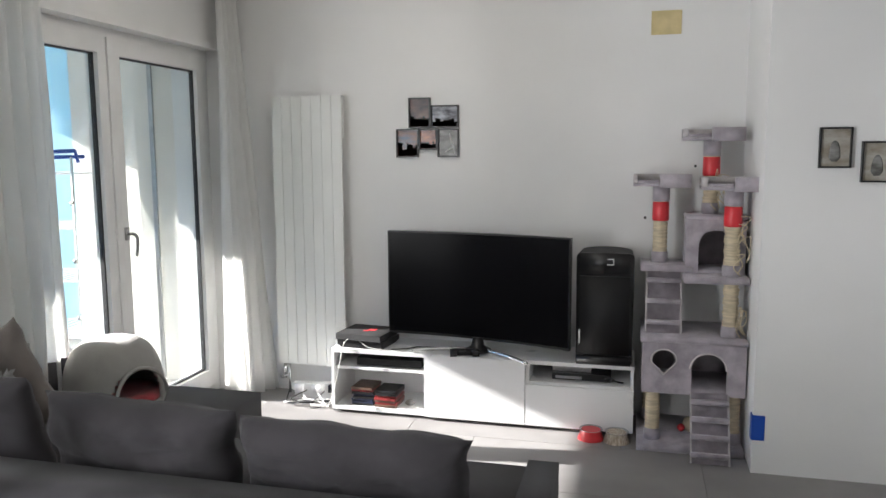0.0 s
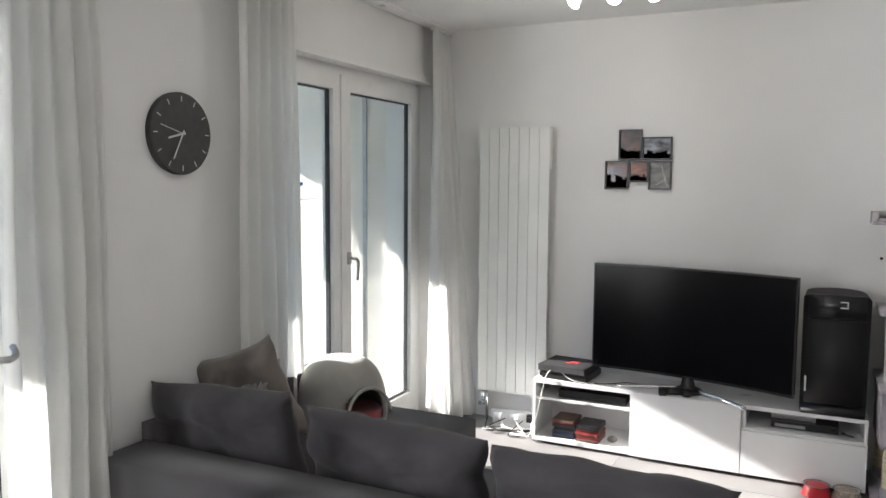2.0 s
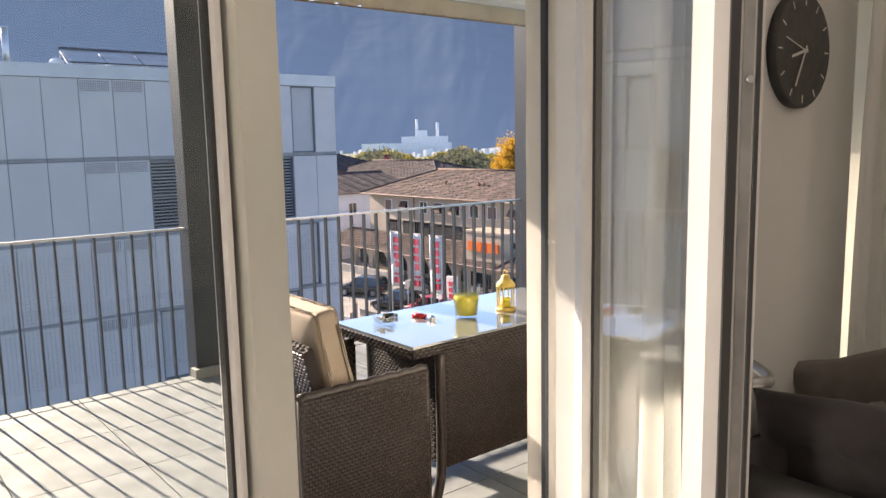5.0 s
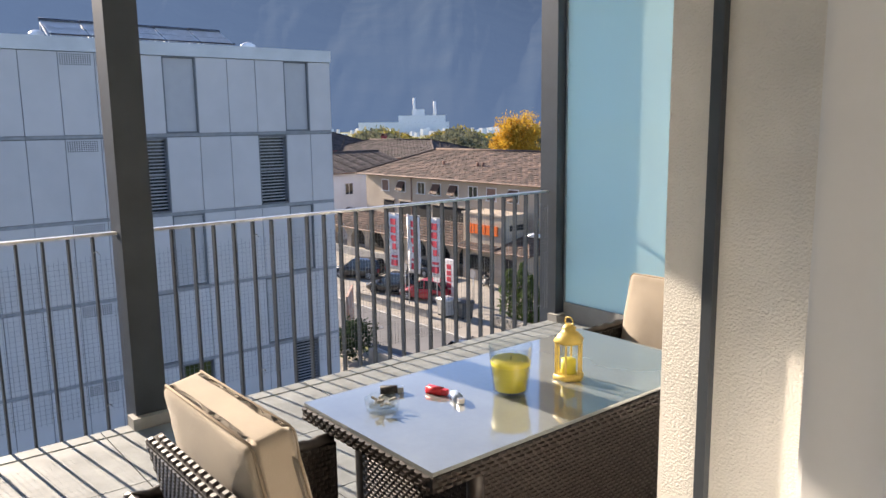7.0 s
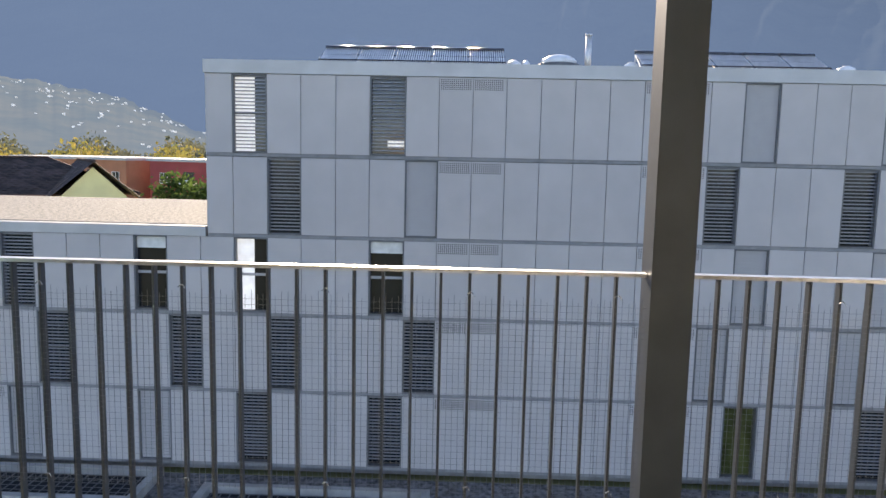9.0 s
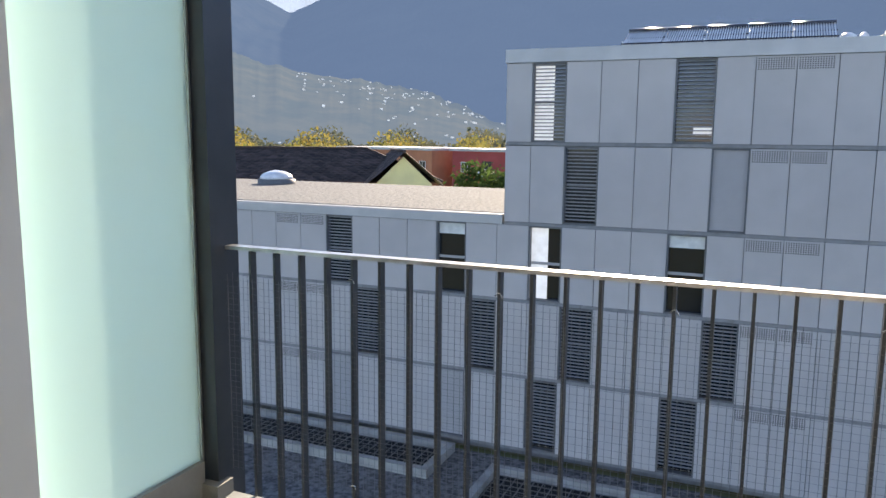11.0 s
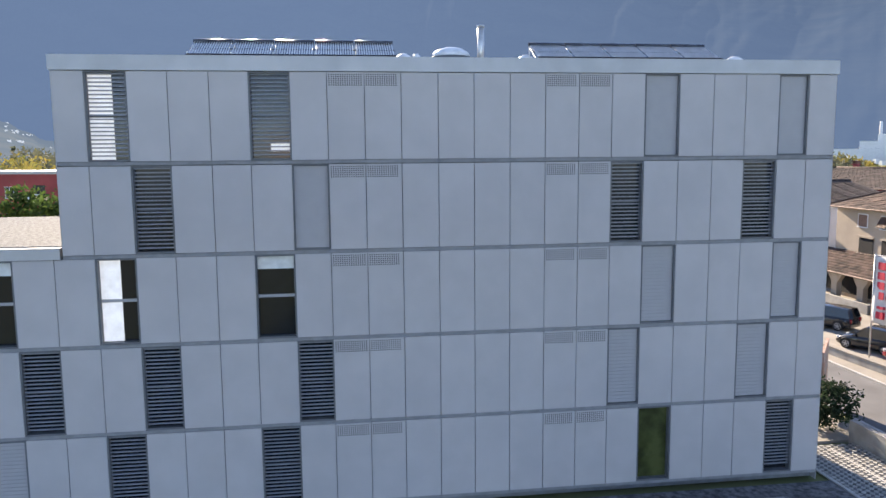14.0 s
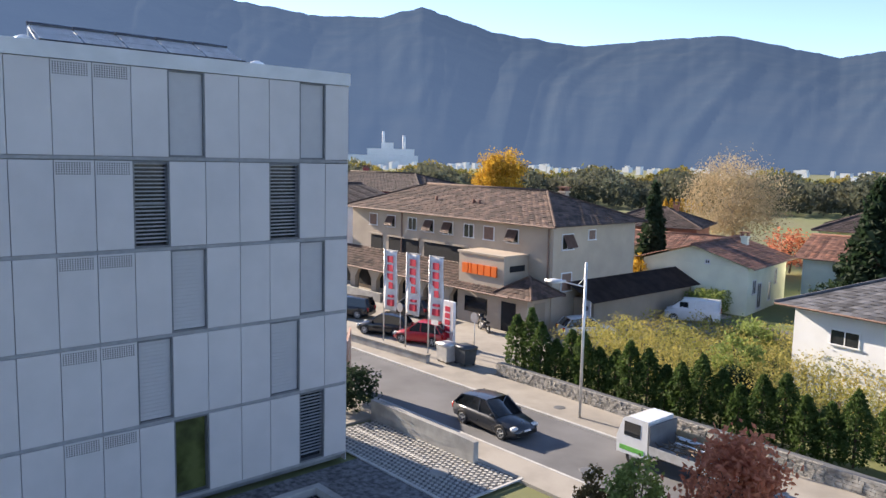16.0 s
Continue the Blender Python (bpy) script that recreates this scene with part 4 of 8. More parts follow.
# ceiling spot bar
cl = thing("ceiling_spotlight", (-0.89, 5.0, CZ), "white ceiling bar with three lit spots", "ceiling lamp")
part("bar", rounded((-0.20, -0.02, -0.035), (0.20, 0.02, -0.001), 0.008), LACQUER, cl)
BULB = glow("lit bulb", (1.0, 0.90, 0.72), 18.0)
for k, (x, tilt) in enumerate(((-0.16, (-0.5, -0.55)), (0.0, (0.05, -0.75)), (0.15, (0.55, -0.45)))):
    d = Vector((tilt[0], tilt[1], -0.8)).normalized()
    p0 = Vector((x, 0, -0.075))
    bm = bmesh.new()
    tube(bm, (x, 0, -0.03), p0, 0.006)
    tube(bm, p0 - d * 0.01, p0 + d * 0.03, 0.018, 0.022, seg=14)
    tube(bm, p0 + d * 0.03, p0 + d * 0.085, 0.022, 0.034, seg=14, caps=False)
    sd = part("shade", soft(bm), LACQUER, cl)
    bm = bmesh.new()
    tube(bm, p0 + d * 0.05, p0 + d * 0.072, 0.024, 0.024, seg=14)
    part("bulb", bm, BULB, sd)
    sl = new("spot_light", bpy.data.lights.new("spot_light", 'POINT'))
    sl.data.energy = LAMP_W
    sl.data.color = (1.0, 0.9, 0.76)
    sl.data.shadow_soft_size = 0.03
    sl.location = Vector((-0.89, 5.0, CZ)) + p0 + d * 0.13

# cat tree
ct = thing("cat_tree", (0.60, 5.70, 0.0), "tall grey plush cat tree with worn sisal posts", "cat tree")
def fur(a, b, r=0.012):
    return rounded(a, b, r, 3)
part("base", fur((-0.27, -0.26, 0.0), (0.27, 0.24, 0.04)), PLUSH, ct)
def ctpost(x, y, z0, z1, r=0.038, red=False, frayed=False):
    bm = bmesh.new()
    n = int((z1 - z0) / 0.012)
    prof = []
    for i in range(n):
        z = z0 + (z1 - z0) * i / n
        prof += [(r + 0.0025 * (1 if i % 2 else -1) + (0.003 * math.sin(i * 1.3) if frayed else 0), z)]
    prof.append((r, z1))
    lathe(bm, prof, 14, (x, y))
    p = part("post", bm, SISAL, ct, "frayed pale sisal post" if frayed else "")
    bm = bmesh.new()
    lathe(bm, [(r + 0.006, z0), (r + 0.007, z0 + 0.05), (r + 0.003, z0 + 0.06)], 14, (x, y))
    part("post_foot", bm, PLUSH, p)
    if red:
        bm = bmesh.new()
        lathe(bm, [(r + 0.004, z1 - 0.19), (r + 0.007, z1 - 0.18), (r + 0.006, z1 - 0.09), (r + 0.003, z1 - 0.085)], 14, (x, y))
        part("tape", bm, RED, p, "red adhesive tape wrap")
        bm = bmesh.new()
        lathe(bm, [(r + 0.003, z1 - 0.083), (r + 0.008, z1 - 0.08), (r + 0.008, z1)], 14, (x, y))
        part("collar", bm, PLUSH, p)
    if frayed:
        rg = random.Random(int(z0 * 100))
        bm = bmesh.new()
        for _ in range(7):
            a = rg.uniform(-1.5, 1.2)
            c = Vector((x + r * math.cos(a), y - abs(r * math.sin(a)) - 0.005, rg.uniform(z0 + 0.1, z1 - 0.12)))
            rope(bm, sweep([c, c + Vector((rg.uniform(0, 0.05), -0.01, rg.uniform(-0.02, 0.05))), c + Vector((rg.uniform(-0.01, 0.06), -0.015, -0.06)), c + Vector((rg.uniform(0, 0.05), 0, -0.11))], 4), 0.003, 4)
        part("loose_strand", bm, SISAL, p)
    return p
ctpost(-0.19, -0.16, 0.04, 0.31)
ctpost(0.22, -0.14, 0.04, 0.31)
ctpost(-0.2, 0.17, 0.04, 0.31)
ctpost(0.21, 0.17, 0.04, 0.31)
# lower house with a heart-shaped and an arched hole
def house(x0, x1, y0, y1, z0, z1, holes, th=0.018):
    """Plush box whose front is cut by the given hole tests."""
    bm = bmesh.new()
    n, m = 56, 34
    keep = {}
    def vert(i, j, y):
        k = (i, j, y)
        if k not in keep:
            keep[k] = bm.verts.new((x0 + (x1 - x0) * i / n, y, z0 + (z1 - z0) * j / m))
        return keep[k]
    cell = lambda i, j: 0 <= i < n and 0 <= j < m and not any(h(x0 + (x1 - x0) * (i + 0.5) / n, z0 + (z1 - z0) * (j + 0.5) / m) for h in holes)
    for i in range(n):
        for j in range(m):
            if not cell(i, j):
                continue
            bm.faces.new((vert(i, j, y0), vert(i + 1, j, y0), vert(i + 1, j + 1, y0), vert(i, j + 1, y0)))
            bm.faces.new((vert(i, j, y0 + th), vert(i, j + 1, y0 + th), vert(i + 1, j + 1, y0 + th), vert(i + 1, j, y0 + th)))
            for di, dj, a, b in ((-1, 0, (i, j), (i, j + 1)), (1, 0, (i + 1, j), (i + 1, j + 1)), (0, -1, (i, j), (i + 1, j)), (0, 1, (i, j + 1), (i + 1, j + 1))):
                if not cell(i + di, j + dj):
                    bm.faces.new((vert(*a, y0), vert(*b, y0), vert(*b, y0 + th), vert(*a, y0 + th)))
    h = part("house", bm, PLUSH, ct)
    part("house_side", fur((x0, y0 + th + 0.001, z0), (x0 + th, y1, z1), 0.006), PLUSH, h)
    part("house_side", fur((x1 - th, y0 + th + 0.001, z0), (x1, y1, z1), 0.006), PLUSH, h)
    part("house_back", fur((x0 + th + 0.001, y1 - th, z0), (x1 - th - 0.001, y1, z1), 0.006), PLUSH, h)
    part("house_floor", fur((x0 + th + 0.001, y0 + th + 0.001, z0), (x1 - th - 0.001, y1 - th - 0.001, z0 + th), 0.004), PLUSH, h)
    return h
heart = lambda x, z: ((x + 0.14) / 0.062) ** 2 + ((z - 0.49) / 0.055) ** 2 < 1 or (abs(x + 0.14) < 0.05 and 0.42 < z < 0.49 and abs(x + 0.14) < (z - 0.415) * 0.72)
arch = lambda x, z: abs(x - 0.085) < 0.088 and (z < 0.45 or ((x - 0.085) / 0.088) ** 2 + ((z - 0.45) / 0.085) ** 2 < 1)
h1 = house(-0.25, 0.27, -0.22, 0.22, 0.31, 0.585, (heart, arch))
part("top_board", fur((-0.262, -0.235, 0.587), (0.275, 0.23, 0.61)), PLUSH, ct)
bm = bmesh.new()
rope(bm, [Vector((0.085 + 0.09 * math.cos(t), -0.222, 0.45 + 0.087 * math.sin(t))) for t in [i * math.pi / 14 for i in range(15)]], 0.006)
part("piping", soft(bm), PLUSH_EDGE, h1)
bm = bmesh.new()
rope(bm, [Vector((-0.14 + 0.064 * math.cos(t), -0.222, 0.49 + 0.057 * math.sin(t))) for t in [-0.3 + i * 3.74 / 14 for i in range(15)]] + [Vector((-0.14, -0.222, 0.412)), Vector((-0.14 + 0.06, -0.222, 0.475))], 0.005)
part("piping", soft(bm), PLUSH_EDGE, h1)
def ladder(x0, x1, ya, za, yb, zb, n):
    d = Vector((0, yb - ya, zb - za))
    bm = bmesh.new()
    q = [bm.verts.new(p) for p in ((x0, ya, za), (x1, ya, za), (x1, yb, zb), (x0, yb, zb))]
    f = bm.faces.new(q)
    bmesh.ops.solidify(bm, geom=[f], thickness=0.016)
    l = part("ramp", bm, PLUSH, ct)
    for i in range(n):
        p = Vector((0, ya, za)) + d * ((i + 0.5) / n)
        part("rung", fur((x0, p.y - 0.022, p.z - 0.012), (x1, p.y + 0.002, p.z + 0.012), 0.005), PLUSH, l)
    for x in (x0, x1):
        part("ramp_binding", tubes(((x, ya - 0.004, za), (x, yb - 0.004, zb), 0.005), seg=6), PLUSH_EDGE, l)
ladder(0.0, 0.185, -0.40, 0.01, -0.235, 0.33, 4)
ladder(-0.235, -0.055, -0.12, 0.615, 0.0, 0.94, 3)
# middle and upper floors
part("shelf", fur((-0.27, -0.10, 0.945), (0.0, 0.2, 0.975)), PLUSH, ct)
ctpost(0.19, -0.13, 0.612, 0.90, frayed=True)
ctpost(-0.18, 0.16, 0.612, 0.944)
part("shelf", fur((-0.05, -0.21, 0.902), (0.27, 0.22, 0.934)), PLUSH, ct)
arch2 = lambda x, z: abs(x - 0.11) < 0.085 and (z < 1.09 or ((x - 0.11) / 0.085) ** 2 + ((z - 1.09) / 0.08) ** 2 < 1)
h2 = house(-0.04, 0.26, -0.08, 0.2, 0.936, 1.225, (arch2,))
part("roof_board", fur((-0.045, -0.085, 1.226), (0.265, 0.21, 1.243)), PLUSH, ct)
def perch(x, y, z, w):
    """Oblong tray with a raised rim and a stuffed roll on one half of its front."""
    W2, D2 = w * 0.70, w * 0.56
    tray = part("perch", fur((x - W2, y - D2, z), (x + W2, y + D2, z + 0.016), 0.006), PLUSH, ct, "oblong plush perch with raised rim")
    part("perch_rim", fur((x - W2, y + D2 - 0.022, z + 0.017), (x + W2, y + D2, z + 0.062), 0.009), PLUSH_EDGE, tray)
    for sx_ in (-1, 1):
        xa, xb = sorted((x + sx_ * W2, x + sx_ * (W2 - 0.022)))
        part("perch_rim", fur((xa, y - D2, z + 0.017), (xb, y + D2 - 0.023, z + 0.062), 0.009), PLUSH_EDGE, tray)
    part("perch_lip", fur((x - W2 + 0.023, y - D2, z + 0.017), (x - 0.015, y - D2 + 0.018, z + 0.034), 0.006), PLUSH, tray)
    part("perch_roll", fur((x - 0.012, y - D2 - 0.024, z - 0.006), (x + W2 - 0.002, y - D2 + 0.022, z + 0.066), 0.021), PLUSH, tray, "stuffed roll on the perch front")
ctpost(-0.17, 0.06, 0.976, 1.395, red=True)
perch(-0.17, 0.06, 1.397, 0.215)
ctpost(0.185, -0.13, 0.935, 1.385, 0.039, red=True, frayed=True)
perch(0.185, -0.13, 1.387, 0.23)
ctpost(0.09, 0.1, 1.244, 1.64, 0.039, red=True, frayed=True)
perch(0.09, 0.1, 1.642, 0.22)
bl = thing("toy_ball", (0.66, 5.72, 0.041), "cream cat toy track with a red ball", "cat toy")
bm = bmesh.new()
lathe(bm, [(0.07, 0), (0.085, 0.02), (0.075, 0.05), (0.03, 0.06), (0.012, 0.1)], 18)
part("body", bm, SISAL, bl)
bm = bmesh.new()
lathe(bm, [(0.008, 0.0), (0.02, 0.014), (0.022, 0.026), (0.01, 0.04)], 12, (-0.09, -0.05))
part("ball", bm, RED, bl)

# bowls
STEEL = mat("stainless bowl steel", (0.6, 0.6, 0.6), 0.22, metal=1.0)
FOOD = mat("brown cat kibble", (0.16, 0.09, 0.05), 0.9, fine=150, bump=1.0, bdist=0.01)
STRIPE = mat("beige striped bowl", (0.55, 0.48, 0.38), 0.5, var=0.3, scale=14, stretch=(6, 6, 0.2), col2=(0.25, 0.2, 0.15))
for x, y, m, lb in ((0.085, 5.55, RED, "red cat bowl with a steel inset, on the floor"), (0.225, 5.54, STRIPE, "beige striped cat bowl with kibble, on the floor")):
    b = thing("cat_bowl", (x, y, 0), lb, "cat bowl", "pair of cat bowls")
    bm = bmesh.new()
    lathe(bm, [(0.072, 0.0), (0.07, 0.005), (0.056, 0.05), (0.058, 0.054)], 24)
    part("stand", bm, m, b)
    bm = bmesh.new()
    lathe(bm, [(0.02, 0.022), (0.045, 0.026), (0.054, 0.055), (0.064, 0.058), (0.063, 0.055), (0.05, 0.05)], 24)
    part("inset", bm, STEEL, b)
    bm = bmesh.new()
    lathe(bm, [(0.047, 0.036), (0.04, 0.042), (0.01, 0.045)], 16)
    part("food", bm, FOOD, b)

# ---- balcony things ----
def weave(name, parent, o, u, v, w, h, du=0.024, dv=0.0125, lift=0.0035):
    """Raised woven strands on a panel: o corner, u and v unit directions, staggered row by row."""
    o, u, v = Vector(o), Vector(u), Vector(v)
    n = u.cross(v)
    vs, fs = [], []
    for j in range(int(h / dv)):
        off = du / 2 if j % 2 else 0
        k = int((w - off) / du)
        for i in range(k):
            a, b = off + i * du, j * dv
            c0 = o + u * (a + 0.0015) + v * (b + 0.001)
            s = len(vs)
            e, f = du - 0.003, dv - 0.002
            vs += [c0, c0 + u * e, c0 + u * e + v * f, c0 + v * f,
                   c0 + u * e * 0.25 + v * f * 0.2 + n * lift, c0 + u * e * 0.75 + v * f * 0.2 + n * lift, c0 + u * e * 0.75 + v * f * 0.8 + n * lift, c0 + u * e * 0.25 + v * f * 0.8 + n * lift]
            fs += [(s + 4, s + 5, s + 6, s + 7), (s, s + 1, s + 5, s + 4), (s + 1, s + 2, s + 6, s + 5), (s + 2, s + 3, s + 7, s + 6), (s + 3, s, s + 4, s + 7)]
    return tagged(raw(name, vs, fs, WICKER, parent), kind="stuff")


def wicker_panel(parent, name, a, b, axis):
    """A board with weave on both faces; axis is its thin direction."""
    p = part(name, boxes((a, b)), WICKER_BACK, parent)
    d = [b[i] - a[i] for i in range(3)]
    if axis == 0:
        weave("weave", p, (b[0], a[1], a[2]), (0, 1, 0), (0, 0, 1), d[1], d[2])
        weave("weave", p, (a[0], b[1], a[2]), (0, -1, 0), (0, 0, 1), d[1], d[2])
    elif axis == 1:
        weave("weave", p, (a[0], a[1], a[2]), (1, 0, 0), (0, 0, 1), d[0], d[2])
        weave("weave", p, (b[0], b[1], a[2]), (-1, 0, 0), (0, 0, 1), d[0], d[2])
    else:
        weave("weave", p, (a[0], a[1], b[2]), (1, 0, 0), (0, 1, 0), d[0], d[1])
    return p


def wicker_chair(at, rz, label):
    """Boxy armchair, back towards -y, with folded-down backrest and a loose cushion."""
    c = thing("wicker_armchair", at, label, "armchair", "wicker armchairs", rz=rz)
    W2 = 0.285
    c.scale = (1, 1, (0.657 - BZ) / 0.62)
    wicker_panel(c, "side", (W2 - 0.035, -0.285, 0.12), (W2, 0.285, 0.62), 0)
    wicker_panel(c, "side", (-W2, -0.285, 0.12), (-W2 + 0.035, 0.285, 0.62), 0)
    wicker_panel(c, "back", (-W2 + 0.036, -0.285, 0.12), (W2 - 0.036, -0.25, 0.52), 1)
    wicker_panel(c, "back", (-W2 + 0.036, -0.285, 0.56), (W2 - 0.036, -0.25, 0.62), 1)
    for s in (-1, 1):
        xa, xb = sorted((s * 0.07, s * (W2 - 0.036)))
        wicker_panel(c, "back", (xa, -0.285, 0.522), (xb, -0.25, 0.558), 1)
    wicker_panel(c, "seat", (-W2 + 0.036, -0.249, 0.30), (W2 - 0.036, 0.26, 0.34), 2)
    bp = part("backrest_panel", boxes(((-0.235, -0.02, 0.0), (0.235, 0.02, 0.27))), WICKER_BACK, c)
    bp.matrix_local = pose(0, -0.15, 0.5, 14, 0, 0)
    weave("weave", bp, (-0.235, -0.02, 0), (1, 0, 0), (0, 0, 1), 0.47, 0.27)
    weave("weave", bp, (0.235, 0.02, 0), (-1, 0, 0), (0, 0, 1), 0.47, 0.27)
    weave("weave", bp, (-0.235, -0.02, 0.27), (1, 0, 0), (0, 1, 0), 0.47, 0.04, 0.03, 0.02, 0.006)
    for sx_, sy_ in ((-1, -1), (1, -1), (-1, 1), (1, 1)):
        x, y = sx_ * (W2 - 0.02), sy_ * 0.262
        part("leg", boxes(((x - 0.02, y - 0.02, 0.0), (x + 0.02, y + 0.02, 0.12)), bevel=0.003), WICKER_BACK, c)
    rim = bmesh.new()
    for xs in (-W2 + 0.017, W2 - 0.017):
        rope(rim, [Vector((xs, y, 0.625 + 0.003 * math.sin(i * 1.6))) for i, y in enumerate([-0.28 + k * 0.0187 for k in range(31)])], 0.016, 8)
    rope(rim, [Vector((x, -0.267, 0.625)) for x in (-W2, W2)], 0.016, 8)
    part("rim", soft(rim), WICKER, c)
    for xs, ys in ((W2 - 0.012, -0.275), (W2 - 0.012, 0.275), (-W2 + 0.012, -0.275), (-W2 + 0.012, 0.275)):
        part("corner_strand", tubes(((xs, ys, 0.12), (xs, ys, 0.62), 0.014), seg=8), WICKER, c)
    m = Matrix.Translation(at) @ pose(0, 0, 0, 0, 0, rz)
    return m


m = wicker_chair((-3.785, 2.845, BZ), 0, "dark brown wicker armchair pulled up to the table")
cu = thing("chair_cushion", (0, 0, 0), "beige upright seat cushion with brown piping", "cushion", "beige chair cushions")
cu.matrix_world = m @ pose(0, -0.03, 0.385 - BZ, 11, 0, 0)


def box_cushion(par, hh):
    bm = bmesh.new()
    bx(bm, (-0.235, -0.055, 0.0), (0.235, 0.055, hh))
    bmesh.ops.subdivide_edges(bm, edges=bm.edges[:], cuts=7, use_grid_fill=True)
    for v in bm.verts:
        x, y, z = v.co
        k = (1 - (x / 0.235) ** 4) * (1 - ((z - hh / 2) / (hh / 2)) ** 4)
        v.co.y += math.copysign(0.02, y) * k + 0.006 * noise.noise(v.co * 9)
        v.co.x += 0.008 * noise.noise(v.co * 7 + Vector((3, 0, 0)))
    bev(bm, 0.026, 3, 0.9)
    part("cover", soft(bm), CUSHION, par)
    for y in (-0.043, 0.043):
        bm = bmesh.new()
        rope(bm, [Vector(q) for q in ((-0.232, y, 0.012), (-0.232, y, hh - 0.012), (-0.222, y, hh - 0.002), (0.222, y, hh - 0.002), (0.232, y, hh - 0.012), (0.232, y, 0.012), (0.222, y, 0.004), (-0.222, y, 0.004), (-0.232, y, 0.012))], 0.0035, 6)
        part("piping", soft(bm), PIPING, par)


box_cushion(cu, 0.575)
m2 = wicker_chair((-4.02, 4.66, BZ), 180, "dark brown wicker armchair at the far table end")
cu2 = thing("chair_cushion", (0, 0, 0), "beige upright seat cushion with brown piping", "cushion", "beige chair cushions")
cu2.matrix_world = m2 @ pose(0, -0.035, 0.43 - BZ, 12, 0, 0)
box_cushion(cu2, 0.46)

# glass-topped wicker table
tb = thing("garden_table", (-3.88, 3.72, BZ), "dark wicker garden table with a glass top", "table")
TXH, TYH, TZ = 0.305, 0.61, 0.735 - BZ
part("frame", boxes(((-TXH, -TYH, TZ - 0.05), (TXH, TYH, TZ - 0.012))), WICKER_BACK, tb)
for o, u, l in (((-TXH, -TYH, TZ - 0.05), (1, 0, 0), 2 * TXH), ((TXH, -TYH, TZ - 0.05), (0, 1, 0), 2 * TYH), ((TXH, TYH, TZ - 0.05), (-1, 0, 0), 2 * TXH), ((-TXH, TYH, TZ - 0.05), (0, -1, 0), 2 * TYH)):
    weave("weave", tb, o, u, (0, 0, 1), l, 0.04, 0.03, 0.013, 0.007)
TOP = mat("smoked glass table top", (0.20, 0.22, 0.22), 0.07, var=0.12, scale=3, spec=1.0, coat=0.8)
part("glass_top", boxes(((-TXH + 0.004, -TYH + 0.004, TZ - 0.011), (TXH - 0.004, TYH - 0.004, TZ)), bevel=0.003), TOP, tb)
for s in (-1, 1):
    for e in (-1, 1):
        bm = bmesh.new()
        rope(bm, sweep([(s * 0.26, e * 0.44, TZ - 0.05), (s * 0.26, e * 0.44, 0.30), (s * 0.265, e * 0.46, 0.14), (s * 0.28, e * 0.53, 0.0)], 6), 0.022, 8)
        part("leg", soft(bm), WICKER, tb)
    wicker_panel(tb, "skirt", (s * 0.26 - 0.012, -0.42, 0.22), (s * 0.26 + 0.012, 0.42, TZ - 0.052), 0)
wicker_panel(tb, "skirt", (-0.24, -0.452, 0.24), (0.24, -0.428, TZ - 0.052), 1)
part("stretcher", tubes(((-0.25, 0, 0.22), (0.25, 0, 0.22), 0.012)), WICKER, tb)

CLEAR = glass("clear drinking glass", (0.97, 0.985, 0.98))
WAX = mat("yellow candle wax", (0.72, 0.62, 0.06), 0.5, var=0.08, scale=10)
YELLOW = mat("yellow painted metal", (0.72, 0.52, 0.13), 0.45, var=0.12, scale=20)
TT = TZ + BZ + 0.0005
cg_ = thing("candle_glass", (-3.84, 3.62, TT), "wide glass with a yellow candle on the table", "candle")
bm = bmesh.new()
lathe(bm, [(0.05, 0.0), (0.052, 0.004), (0.066, 0.15), (0.0635, 0.15), (0.050, 0.012), (0.01, 0.01)], 32)
part("glass", bm, CLEAR, cg_)
bm = bmesh.new()
lathe(bm, [(0.046, 0.014), (0.0592, 0.10), (0.055, 0.107), (0.02, 0.103)], 32)
part("wax", bm, WAX, cg_)
part("wick", tubes(((0, 0, 0.1), (0.003, 0, 0.116), 0.0015)), BLACK_MATT, cg_)
ln = thing("lantern", (-3.82, 3.855, TT), "small yellow metal lantern with glass sides", "lantern")
hexp = lambda r, z, i: (r * math.cos(math.pi / 3 * i), r * math.sin(math.pi / 3 * i), z)
bm = bmesh.new()
lathe(bm, [(0.05, 0.0), (0.05, 0.012), (0.043, 0.016)], 6)
part("base", bm, YELLOW, ln)
bm = bmesh.new()
lathe(bm, [(0.046, 0.115), (0.05, 0.125), (0.028, 0.15), (0.022, 0.152), (0.024, 0.162), (0.012, 0.175)], 6)
part("roof", bm, YELLOW, ln)
part("upright", tubes(*[(hexp(0.042, 0.014, i), hexp(0.042, 0.118, i), 0.0035) for i in range(6)], seg=6), YELLOW, ln)
bm = bmesh.new()
lathe(bm, [(0.039, 0.018), (0.039, 0.116)], 6)
part("glass", bm, CLEAR, ln)
bm = bmesh.new()
lathe(bm, [(0.024, 0.017), (0.024, 0.06), (0.005, 0.062)], 14)
part("candle", bm, WAX, ln)
bm = bmesh.new()
rope(bm, [Vector((0.016 * math.cos(t), 0, 0.182 + 0.014 * math.sin(t))) for t in [i * math.pi / 5 for i in range(11)]], 0.0025, 5)
part("ring", bm, YELLOW, ln)
ash = thing("ashtray", (-3.985, 3.255, TT), "round clear glass ashtray with ash", "ashtray")
bm = bmesh.new()
lathe(bm, [(0.045, 0.0), (0.05, 0.035), (0.046, 0.038), (0.038, 0.012), (0.01, 0.01)], 20)
part("dish", bm, CLEAR, ash)
bm = bmesh.new()
rng = random.Random(2)
